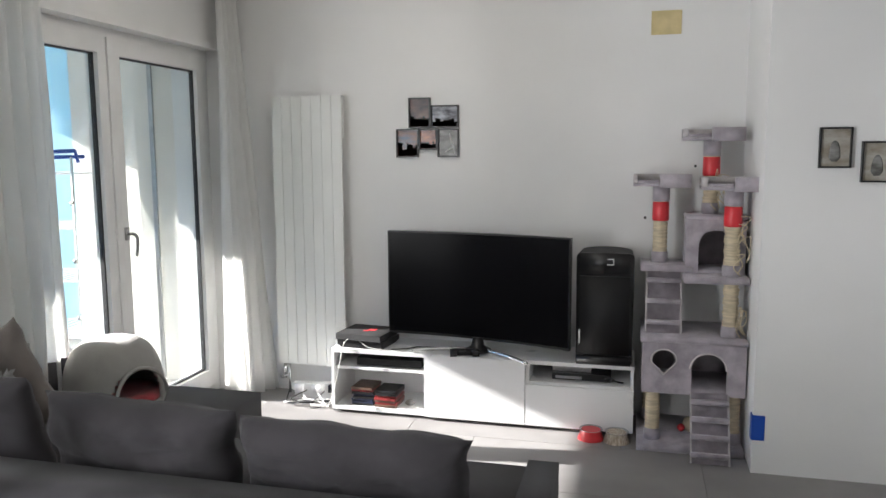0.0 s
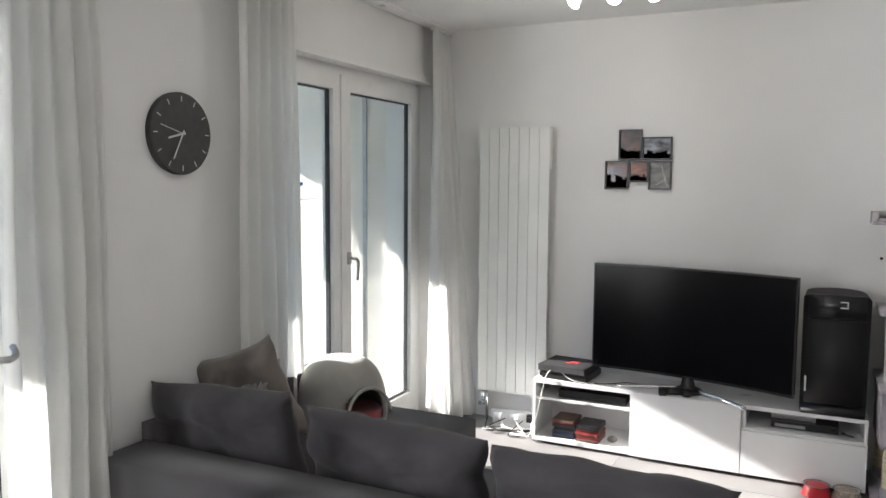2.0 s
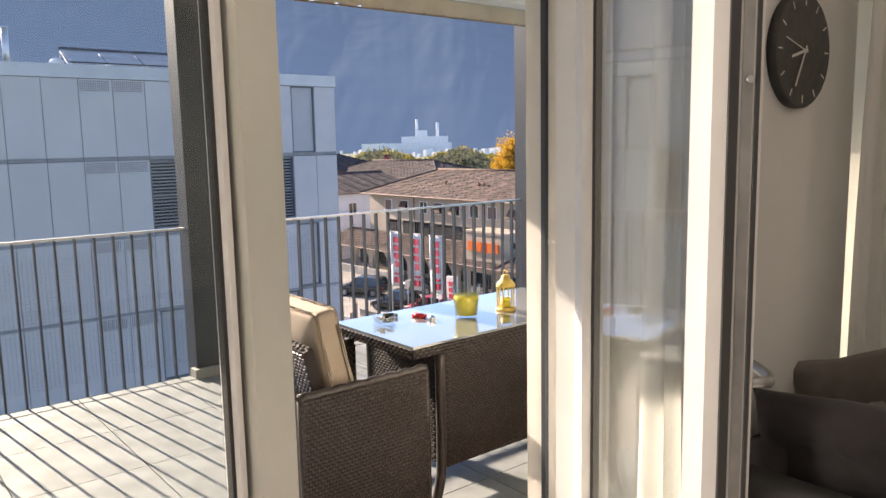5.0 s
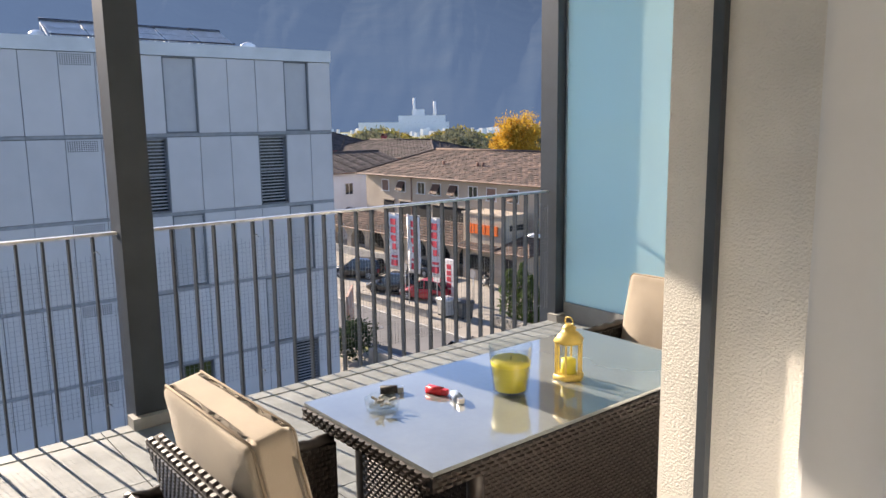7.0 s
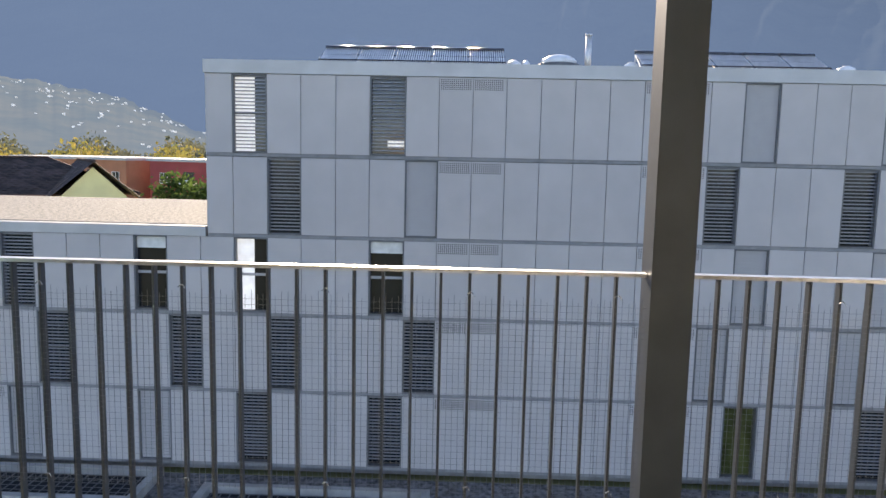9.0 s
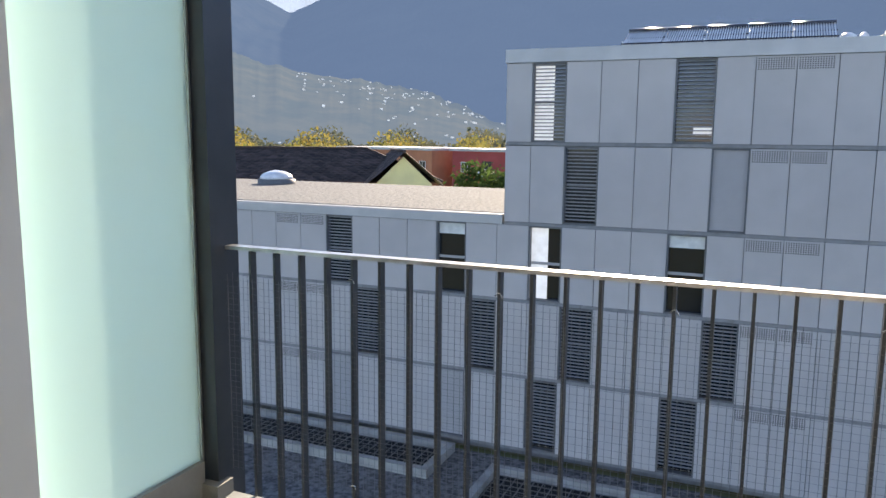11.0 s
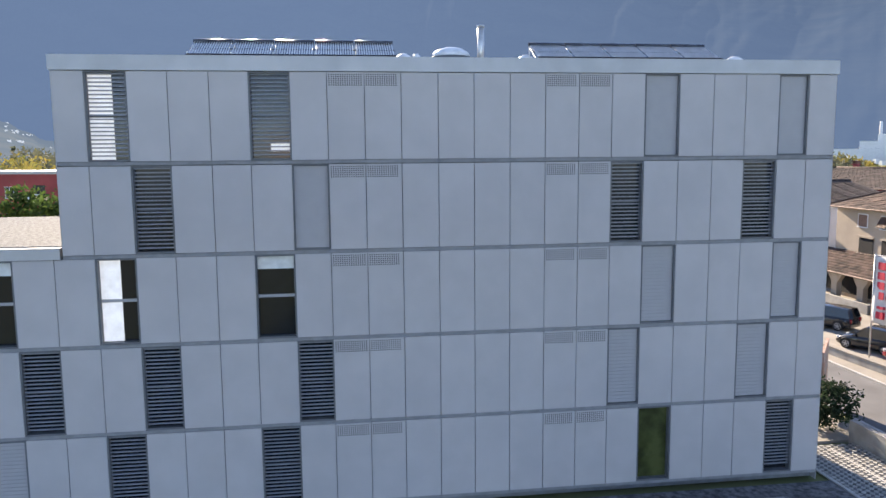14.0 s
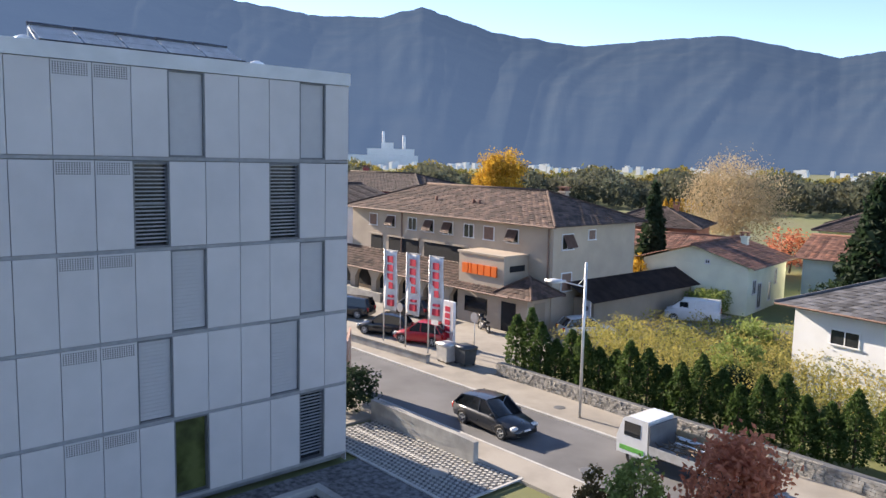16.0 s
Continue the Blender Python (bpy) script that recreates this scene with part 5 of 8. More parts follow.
for _ in range(9):
    a, x, y = rng.uniform(0, 6.3), rng.uniform(-0.02, 0.02), rng.uniform(-0.02, 0.02)
    tube(bm, (x, y, 0.018 + rng.random() * 0.012), (x + 0.022 * math.cos(a), y + 0.022 * math.sin(a), 0.022 + rng.random() * 0.012), 0.004, seg=6)
part("stub", bm, FELT, ash)


def lighter(x, y, rz, m, label):
    l = thing("lighter", (x, y, TT), label, "lighter", "pocket lighters", rz=rz)
    part("body", rounded((-0.03, -0.011, 0.0), (0.022, 0.011, 0.02), 0.006), m, l)
    part("cap", boxes(((0.0225, -0.009, 0.002), (0.04, 0.009, 0.018)), bevel=0.002), STEEL_BRIGHT if m is not RED else RED, l)


lighter(-4.08, 3.35, 55, BLACK_MATT, "black pocket lighter lying on the table")
lighter(-3.985, 3.45, 20, RED, "red pocket lighter lying on the table")
lighter(-3.90, 3.46, -20, mat("pale blue plastic", (0.35, 0.45, 0.62), 0.3), "pale blue pocket lighter on the table")

# red and orange glass bowl on the floor under the table
ORANGE = mat("red and orange glass", (0.55, 0.05, 0.02), 0.15, var=0.4, scale=14, col2=(0.75, 0.30, 0.03))
bw = thing("glass_bowl", (-3.22, 3.41, BZ), "shallow red and orange patterned bowl on the floor", "bowl")
bm = bmesh.new()
lathe(bm, [(0.06, 0.0), (0.14, 0.03), (0.185, 0.085), (0.18, 0.088), (0.13, 0.042), (0.02, 0.02)], 28)
part("dish", bm, ORANGE, bw)
bm = bmesh.new()
rope(bm, [Vector((0.184 * math.cos(t), 0.184 * math.sin(t), 0.088)) for t in [i * math.pi / 14 for i in range(29)]], 0.004)
part("rim", bm, BLACK, bw)

# drying rack seen through the glazed door
dr = thing("drying_rack", (-3.78, 6.12, BZ), "tall white wire drying rack with a blue top bar", "drying rack", rz=4)
RACK = mat("white coated wire", (0.75, 0.76, 0.76), 0.4)
part("upright", tubes(*[((x, y, 0.0), (x, y, 1.62), 0.009) for x in (-0.3, 0.3) for y in (-0.28, 0.28)]), RACK, dr)
for z in (0.35, 0.75, 1.12, 1.5):
    bm = bmesh.new()
    for i in range(11):
        x = -0.3 + 0.06 * i
        tube(bm, (x, -0.28, z), (x, 0.28, z), 0.003, seg=5)
    tube(bm, (-0.3, -0.28, z), (0.3, -0.28, z), 0.006, seg=6)
    tube(bm, (-0.3, 0.28, z), (0.3, 0.28, z), 0.006, seg=6)
    part("tier", bm, RACK, dr)
part("top_bar", tubes(((-0.34, -0.29, 1.64), (0.34, -0.29, 1.66), 0.014), ((-0.34, -0.26, 1.61), (0.34, -0.2, 1.62), 0.014), ((0.34, -0.29, 1.66), (0.36, -0.29, 1.58), 0.012)), BLUE, dr, "blue plastic top bar")
for z in (0.12, 0.5, 0.9, 1.3):
    part("joint", tubes(((0.3, -0.30, z - 0.015), (0.3, -0.30, z + 0.015), 0.014)), STEEL_BRIGHT, dr)

# ---- opposite building ----
BX = -31.5
FACADE = mat("light grey facade panel", (0.44, 0.415, 0.415), 0.6, var=0.04, scale=0.8, fine=30, rnd=0.03)
FACADE_BACK = mat("grey joint behind the panels", (0.19, 0.195, 0.20), 0.8)
JOINT = mat("dark grey sheet ledge", (0.13, 0.135, 0.145), 0.6, var=0.1, scale=3)
LEDGE = mat("grey sheet ledge", (0.24, 0.24, 0.25), 0.6, var=0.1, scale=3)
PARAPET = mat("grey metal parapet", (0.42, 0.42, 0.43), 0.5, metal=0.3, var=0.06, scale=1)
SLAT_D = mat("dark blind slat", (0.20, 0.215, 0.26), 0.5, var=0.04)
SLAT_L = mat("pale grey blind slat", (0.37, 0.36, 0.37), 0.6, var=0.02)
# near-black: dark glazing, and painted shade in the loggias and the entrance
DARK_FILL = mat("near-black fill of openings and glazing", (0.012, 0.013, 0.016), 0.9)
BLIND_W = mat("white inner blind", (0.75, 0.75, 0.73), 0.8)
PANE_F = mat("dark window glass", (0.012, 0.014, 0.018), 0.12, var=0.05, spec=0.4)
PANE_G = mat("yellow green glass", (0.075, 0.085, 0.03), 0.1, var=0.3, scale=1.5)
GRAVEL = mat("pale roof gravel", (0.165, 0.178, 0.188), 0.95, var=0.35, scale=6, fine=25, bump=1.0, bdist=0.03)
# emission paints daylight onto panes and sheets; no far window is built
DAY_GLOW = mat("pane painted to glow as daylight", (0.8, 0.82, 0.85), 0.9)
DAY_GLOW.node_tree.nodes["Principled BSDF"].inputs["Emission Color"].default_value = (0.85, 0.92, 1.0, 1)
DAY_GLOW.node_tree.nodes["Principled BSDF"].inputs["Emission Strength"].default_value = 0.15
PERF = mat("perforation dark", (0.05, 0.05, 0.055), 0.8)
COLS = [-7.10, -6.11, -4.83, -3.57, -2.28, -1.03, 0.29, 1.50, 2.73, 3.95, 5.20, 6.43, 7.68, 8.92, 10.12, 11.30, 12.50, 13.78, 15.05, 16.25, 17.53, 18.67, 19.73]
LCOLS = [-7.38 - 1.28 * i for i in range(22, -1, -1)]
ROWS = [(1.30, 4.16), (-1.72, 1.14), (-4.72, -1.86), (-7.72, -4.86), (-10.70, -7.86)]
# blinds: (row, left edge of the column): kind
HOLES = {(0, -6.11): "half", (0, -1.03): "open", (0, 12.50): "shut", (0, 17.53): "shut",
         (1, -4.83): "dark", (1, 0.29): "shut", (1, 11.30): "dark", (1, 16.25): "dark",
         (2, -6.11): "white", (2, -1.03): "glass", (2, 12.50): "grey", (2, 17.53): "shut",
         (3, -4.83): "dark", (3, 0.29): "dark", (3, 11.30): "grey", (3, 16.25): "grey",
         (4, -6.11): "dark", (4, -1.03): "dark", (4, 12.50): "green", (4, 17.53): "dark"}
LHOLES = {(2, 1): "glass", (2, 5): "dark", (3, 0): "dark", (3, 4): "dark", (4, 1): "grey", (4, 5): "grey"}

office = thing("apartment_building", (BX, 0, -11.1), "grey panel-clad apartment block with louvred windows", "building")
Z0 = 11.1
D = 14.0
part("core", boxes(((-D, COLS[0] + 0.02, 0), (-0.32, COLS[-1] - 0.02, 15.3)), ((-D, -36.0, 0), (-0.32, COLS[0] + 0.02, Z0 - 1.86))), FACADE_BACK, office)
part("end_wall", boxes(((-D, COLS[-1] - 0.02, 0), (-0.0, COLS[-1], 15.3))), FACADE, office)
part("end_wall", boxes(((-D, COLS[0], Z0 - 1.5), (-0.0, COLS[0] + 0.02, 15.3))), FACADE, office)
part("parapet", boxes(((-D, COLS[0] - 0.05, 15.28), (0.06, COLS[-1] + 0.05, 15.76)), bevel=0.05), PARAPET, office)
part("roof", boxes(((-D + 0.3, COLS[0] + 0.3, 15.765), (-0.3, COLS[-1] - 0.3, 15.78))), GRAVEL, office)
part("parapet", boxes(((-D, -36.0, Z0 - 1.84), (0.06, COLS[0] - 0.06, Z0 - 1.46)), bevel=0.04), PARAPET, office)
part("roof", boxes(((-D + 0.2, -35.8, Z0 - 1.455), (-0.35, COLS[0] - 0.1, Z0 - 1.43))), GRAVEL, office, "low gravel-covered flat roof")
for (za, zb), nm in zip(ROWS, "abcde"):
    ext = COLS[0] if za > -2 else -36.0
    part("ledge", boxes(((-0.3, ext, Z0 + za - 0.13), (-0.035, COLS[-1], Z0 + za - 0.015))), LEDGE, office)
bm_cache = {}


def clad(y0, y1, z0, z1):
    """One facade panel with a small reveal all round, sharing meshes by size."""
    key = (round(y1 - y0, 2), round(z1 - z0, 2))
    if key not in bm_cache:
        bm_cache[key] = mesh_of("panel", boxes(((-0.06, 0.012, 0.0), (0.0, key[0] - 0.012, key[1])), bevel=0.008, seg=1), FACADE)
    p = new("panel", bm_cache[key])
    p.parent = office
    p.location = (0, y0, Z0 + z0)


def opening(y0, y1, z0, z1, kind):
    w = part("window", boxes(((-0.30, y0, Z0 + z0), (-0.02, y0 + 0.05, Z0 + z1)), ((-0.30, y1 - 0.05, Z0 + z0), (-0.02, y1, Z0 + z1)), ((-0.30, y0 + 0.05, Z0 + z1 - 0.05), (-0.02, y1 - 0.05, Z0 + z1)),
                             ((-0.30, y0 + 0.05, Z0 + z0), (0.0, y1 - 0.05, Z0 + z0 + 0.06))), JOINT, office)
    a, b, c, d = y0 + 0.05, y1 - 0.05, z0 + 0.06, z1 - 0.05
    # the white pane takes the painted daylight glow
    pane = {"green": PANE_G, "white": DAY_GLOW}.get(kind, PANE_F)
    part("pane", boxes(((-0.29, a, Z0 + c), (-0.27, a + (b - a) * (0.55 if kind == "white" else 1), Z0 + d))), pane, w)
    if kind == "white":
        part("pane", boxes(((-0.29, a + (b - a) * 0.56, Z0 + c), (-0.27, b, Z0 + d))), PANE_F, w)
    if kind in ("white", "glass"):
        part("transom", boxes(((-0.27, a, Z0 + (c + d) / 2 - 0.05), (-0.22, b, Z0 + (c + d) / 2 + 0.05))), SLAT_L, w)
    if kind == "glass":
        part("blind", boxes(((-0.26, a, Z0 + d - 0.45), (-0.23, b, Z0 + d))), BLIND_W, w)
    if kind in ("shut", "dark", "grey", "half", "open"):
        bm = bmesh.new()
        step = 0.13
        n = int((d - c - 0.02) / step)
        deep, tall = {"shut": (0.012, 0.118), "grey": (0.02, 0.10)}.get(kind, (0.05, 0.045))
        for i in range(n):
            z = Z0 + d - 0.01 - i * step
            bx(bm, (-0.12 - deep, a, z - tall), (-0.12, b, z))
        tagged(part("blind", bm, SLAT_L if kind in ("shut", "grey") else SLAT_D, w), kind="stuff")
        if kind in ("shut", "grey"):
            part("blind_backing", boxes(((-0.16, a, Z0 + c), (-0.13 - deep, b, Z0 + d))), SLAT_L, w)
        if kind == "half":
            part("lit_pane", boxes(((-0.262, a, Z0 + c), (-0.25, a + (b - a) * 0.62, Z0 + d))), DAY_GLOW, w, "sheet painted to glow as daylight behind the slats")
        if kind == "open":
            part("lit_pane", boxes(((-0.262, a + (b - a) * 0.48, Z0 + c + 0.22), (-0.25, b, Z0 + c + 0.52))), DAY_GLOW, w, "sheet painted to glow as daylight behind the slats")
        part("transom", boxes(((-0.27, a, Z0 + (c + d) / 2 - 0.03), (-0.20, b, Z0 + (c + d) / 2 + 0.03))), JOINT, w)


def perforated(y0, y1, z1):
    bm = bmesh.new()
    n = int((y1 - y0 - 0.1) / 0.075)
    for i in range(n):
        for j in range(6):
            y, z = y0 + 0.06 + i * 0.075, Z0 + z1 - 0.10 - j * 0.068
            bm.faces.new([bm.verts.new(q) for q in ((0.004, y, z), (0.004, y + 0.04, z), (0.004, y + 0.04, z + 0.04), (0.004, y, z + 0.04))])
    tagged(part("perforation", bm, PERF, office), kind="stuff")


for r, (za, zb) in enumerate(ROWS):
    cols = COLS if r < 2 else [LCOLS[-1]] + COLS[1:]
    for y0, y1 in zip(cols, cols[1:]):
        k = HOLES.get((r, y0))
        if k:
            opening(y0, y1, za, zb, k)
        else:
            clad(y0, y1, za, zb)
            if y0 in (1.50, 2.73, 8.92, 10.12):
                perforated(y0, y1, zb)
    if r >= 2:
        n = len(LCOLS) - 1
        for i in range(n):
            y0, y1 = LCOLS[n - 1 - i], LCOLS[n - i]
            k = LHOLES.get((r, i))
            if k:
                opening(y0, y1, za, zb, k)
            else:
                clad(y0, y1, za, zb)
                if i in (7, 6) :
                    perforated(y0, y1, zb)

# roof plant
SOLAR = mat("dark solar collector", (0.03, 0.035, 0.05), 0.2, var=0.1)
ALU = mat("bright sheet metal", (0.62, 0.62, 0.62), 0.4, metal=0.6)
for y0, y1 in ((-3.4, 4.0), (9.3, 16.6)):
    s = thing("solar_array", (-34.6, y0, 4.68), "row of tilted roof solar collectors on a frame", "solar panel", "roof solar arrays")
    n = 5
    w = (y1 - y0) / n
    for i in range(n):
        bm = bmesh.new()
        for k in range(16):
            yk = i * w + 0.08 + (w - 0.16) * k / 15
            tube(bm, (-0.9, yk, 0.97), (0.6, yk, 0.30), 0.028, seg=5)
        tagged(part("collector", bm, ALU, s, "row of pale evacuated tubes"), kind="stuff")
        part("header", tubes(((-0.93, i * w + 0.02, 1.0), (-0.93, (i + 1) * w - 0.02, 1.0), 0.085), seg=8), SOLAR, s)
        part("strut", tubes(((-0.9, i * w + 0.05, 0), (-0.9, i * w + 0.05, 0.93), 0.025), ((0.6, i * w + 0.05, 0), (0.6, i * w + 0.05, 0.43), 0.025), ((0.6, i * w + 0.05, 0.05), (-0.9, i * w + 0.05, 0.9), 0.02), seg=6), ALU, s)
    part("rail", tubes(((0.62, 0, 0.33), (0.62, y1 - y0, 0.33), 0.03), ((-0.15, 0, 0.62), (-0.15, y1 - y0, 0.62), 0.025), seg=6), SOLAR, s)
v = thing("roof_vent", (-36.0, 7.5, 4.68), "tall bright metal flue pipe on the roof", "flue")
part("pipe", tubes(((0, 0, 0), (0, 0, 1.75), 0.13), seg=14), ALU, v)
part("collar", tubes(((0, 0, 0), (0, 0, 0.12), 0.22), seg=14), ALU, v)
part("cap", tubes(((0, 0, 1.7), (0, 0, 1.78), 0.15), seg=14), ALU, v)
DOME = mat("white acrylic dome", (0.78, 0.79, 0.8), 0.25)


def skylight(x, y, z, r, label):
    s = thing("skylight", (x, y, z), label, "skylight", "roof skylights")
    bm = bmesh.new()
    lathe(bm, [(r * 1.12, 0.0), (r * 1.12, 0.52), (r * 1.0, 0.55)], 20)
    part("kerb", bm, JOINT, s)
    bm = bmesh.new()
    lathe(bm, [(r * math.cos(a), 0.55 + r * 0.5 * math.sin(a)) for a in (0, 0.3, 0.6, 0.9, 1.2, 1.45)], 20)
    part("dome", bm, DOME, s)


skylight(-36.0, 6.3, 4.68, 0.75, "white domed skylight on the upper roof")
skylight(-42.2, -25.2, -1.68, 1.0, "white domed skylight on the gravel roof")
for y, w in ((4.4, 0.5), (4.9, 0.28), (9.2, 0.5), (17.9, 0.6)):
    g = thing("roof_unit", (-35.5, y, 4.68), "small white ventilation cowl on the roof", "roof vent", "roof vents")
    bm = bmesh.new()
    lathe(bm, [(w * 0.4, 0), (w * 0.4, 0.3), (w * 0.62, 0.34), (w * 0.55, 0.5), (w * 0.2, 0.6)], 12)
    part("cowl", bm, DOME, g)
    part("stub", tubes(((0, -w, 0), (0, -w, 0.5 if w < 0.3 else 0.22), 0.06), seg=8), ALU, g)

# ---- ground and distance ----
GZ = -11.1
SOIL = mat("meadow ground", (0.14, 0.17, 0.06), 0.95, var=0.35, scale=0.05, fine=1.5, bump=0.4, bdist=0.05, col2=(0.16, 0.15, 0.07))
ASPHALT = mat("worn asphalt", (0.145, 0.145, 0.15), 0.9, var=0.16, scale=0.35, fine=14, bump=0.4, bdist=0.006)
PAVING = mat("beige concrete pavement", (0.33, 0.30, 0.26), 0.9, var=0.14, scale=0.5, fine=12, bump=0.3, bdist=0.004)
KERB = mat("pale kerb stone", (0.48, 0.47, 0.45), 0.85, var=0.1, scale=2)
SETT = mat("grass paver concrete", (0.42, 0.41, 0.38), 0.9, var=0.15, scale=3, fine=30)

solid("ground", boxes(((-3600, -3600, GZ - 1.0), (3600, 3600, GZ - 0.1))), SOIL, "grassy valley floor", "ground", kind="structure")


def mountain(name, table, r0, r1, base, material, seed, spurs, label, step=0.2, relief=0.02, crest=0.10):
    """A slope between two distances whose crest follows (bearing, elevation) pairs, cut by spurs and gullies that run downhill."""
    az = [a for a, _ in table]
    vs, fs = [], []
    n, m = int((az[-1] - az[0]) / step), 40
    for i in range(n + 1):
        a = az[0] + (az[-1] - az[0]) * i / n
        e = float(np.interp(a, az, [q for _, q in table]))
        e += crest * noise.fractal(Vector((a * 0.9, seed, 0)), 0.9, 2.0, 5)
        top = r1 * math.tan(radians(e)) - base
        for j in range(m + 1):
            v = j / m
            bend = 0.8 * noise.noise(Vector((a * 0.08, v * 1.1, seed)))
            u = a * spurs + bend * (1 - v) + 1.5 * v
            ridge = 1 - 2 * abs(noise.noise(Vector((u, v * 0.35, seed + 4))))
            ridge += 0.5 * (1 - 2 * abs(noise.noise(Vector((u * 2.3, v * 1.1, seed + 9)))))
            ridge += 0.25 * noise.fractal(Vector((u * 5, v * 6, seed + 2)), 0.9, 2.1, 4)
            w = math.sin(math.pi * min(1.0, 0.06 + v * 0.94)) ** 0.8
            r = r0 + (r1 - r0) * v - relief * (r1 - r0) * ridge * w
            h = top * v ** 0.95 + relief * 0.25 * top * (ridge - 0.7) * w
            vs.append((-math.sin(radians(a)) * r, math.cos(radians(a)) * r, base + h))
    for i in range(n):
        for j in range(m):
            k = i * (m + 1) + j
            fs.append((k, k + 1, k + m + 2, k + m + 1))
    tagged(raw(name, vs, fs, material, None, True), label, "mountain", kind="structure")
    return vs


def haze_glow(name, col, col2, scale, strength, air):
    """Far surface seen through air; its haze is painted as the surface's own emission."""
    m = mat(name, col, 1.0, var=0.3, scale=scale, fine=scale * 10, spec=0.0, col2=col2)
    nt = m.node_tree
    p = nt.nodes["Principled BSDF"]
    # painted haze for the lit air before the slope, stronger towards the sun
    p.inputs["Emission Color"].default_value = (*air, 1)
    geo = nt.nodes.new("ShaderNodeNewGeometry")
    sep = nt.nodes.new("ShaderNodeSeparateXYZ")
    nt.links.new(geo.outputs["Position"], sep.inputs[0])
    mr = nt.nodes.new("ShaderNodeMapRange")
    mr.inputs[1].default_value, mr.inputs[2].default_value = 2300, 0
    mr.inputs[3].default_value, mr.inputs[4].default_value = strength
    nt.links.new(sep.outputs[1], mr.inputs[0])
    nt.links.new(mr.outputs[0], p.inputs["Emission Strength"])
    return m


FAR = haze_glow("mountain with painted blue haze", (0.028, 0.034, 0.036), (0.016, 0.024, 0.030), 0.006, (0.29, 0.43), (0.085, 0.15, 0.29))
NEAR_HILL = haze_glow("wooded hill with painted haze", (0.048, 0.045, 0.030), (0.016, 0.024, 0.022), 0.02, (0.40, 0.50), (0.10, 0.15, 0.23))
SNOWY = haze_glow("snowy peak with painted haze", (0.48, 0.50, 0.54), (0.14, 0.17, 0.22), 0.004, (0.35, 0.5), (0.30, 0.38, 0.50))
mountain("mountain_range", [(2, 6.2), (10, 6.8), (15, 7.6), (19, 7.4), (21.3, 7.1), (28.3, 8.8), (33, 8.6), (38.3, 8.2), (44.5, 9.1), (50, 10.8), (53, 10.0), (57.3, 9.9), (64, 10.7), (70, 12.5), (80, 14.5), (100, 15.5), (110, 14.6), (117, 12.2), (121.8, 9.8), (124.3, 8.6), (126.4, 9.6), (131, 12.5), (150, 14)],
         1300, 3400, GZ, FAR, 3.0, 0.22, "wooded mountain range with painted blue haze")
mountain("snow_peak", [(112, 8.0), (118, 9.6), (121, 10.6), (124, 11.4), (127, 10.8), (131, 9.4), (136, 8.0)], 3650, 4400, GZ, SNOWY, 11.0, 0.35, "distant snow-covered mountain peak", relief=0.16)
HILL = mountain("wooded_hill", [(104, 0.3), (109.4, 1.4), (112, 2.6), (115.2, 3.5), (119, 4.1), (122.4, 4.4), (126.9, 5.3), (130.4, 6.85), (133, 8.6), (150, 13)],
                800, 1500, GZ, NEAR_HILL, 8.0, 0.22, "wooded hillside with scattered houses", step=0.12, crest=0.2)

# ---- courtyard, street and car park ----
def slabz(name, x0, y0, x1, y1, z, material, label, category, t=0.1):
    return solid(name, boxes(((x0, y0, z - t), (x1, y1, z))), material, label, category, kind="structure")


DGRAVEL = mat("dark courtyard gravel", (0.17, 0.17, 0.175), 0.95, var=0.4, scale=5, fine=18, bump=1.0, bdist=0.03)
slabz("courtyard", -31.3, -40.0, -8.0, 20.3, GZ, DGRAVEL, "dark gravel courtyard between the buildings", "courtyard")
slabz("road", -400.0, 25.65, 200.0, 30.6, GZ - 0.04, ASPHALT, "grey asphalt road", "road", 0.06)
slabz("pavement_near", -36.0, 23.85, 200.0, 25.55, GZ + 0.04, PAVING, "concrete pavement beside the road", "pavement", 0.14)
slabz("pavement_far", -400.0, 30.8, 200.0, 33.6, GZ + 0.04, PAVING, "beige pavement across the road", "pavement", 0.14)
slabz("forecourt", -90.0, 33.6, -36.5, 62.0, GZ + 0.03, PAVING, "pale paved supermarket car park", "car park", 0.13)
slabz("driveway", -36.5, 46.5, -30.0, 60.0, GZ + 0.02, ASPHALT, "asphalt drive beside the orchard", "driveway", 0.12)
kerb = thing("kerb", (0, 0, GZ), "pale stone kerb line along the road", "kerb", kind="structure")
km = mesh_of("kerb_stone", boxes(((0.01, -0.075, -0.06), (1.49, 0.075, 0.055)), bevel=0.01, seg=1), KERB)
for i in range(60):
    for y in (25.6, 30.7):
        k = new("kerb_stone", km)
        k.parent = kerb
        k.location = (-75 + i * 1.5, y, 0)
for x, y, r in ((-41.0, 28.4, 0.32), (-34.6, 29.6, 0.34), (-30.2, 32.0, 0.3), (-24.5, 26.8, 0.3)):
    bm = bmesh.new()
    lathe(bm, [(r, 0), (r, 0.012), (r - 0.03, 0.016)], 20)
    solid("manhole_cover", bm, JOINT, "round cast iron manhole cover", "manhole cover", "manhole covers", at=(x, y, GZ - 0.041 if y < 31 else GZ + 0.039))
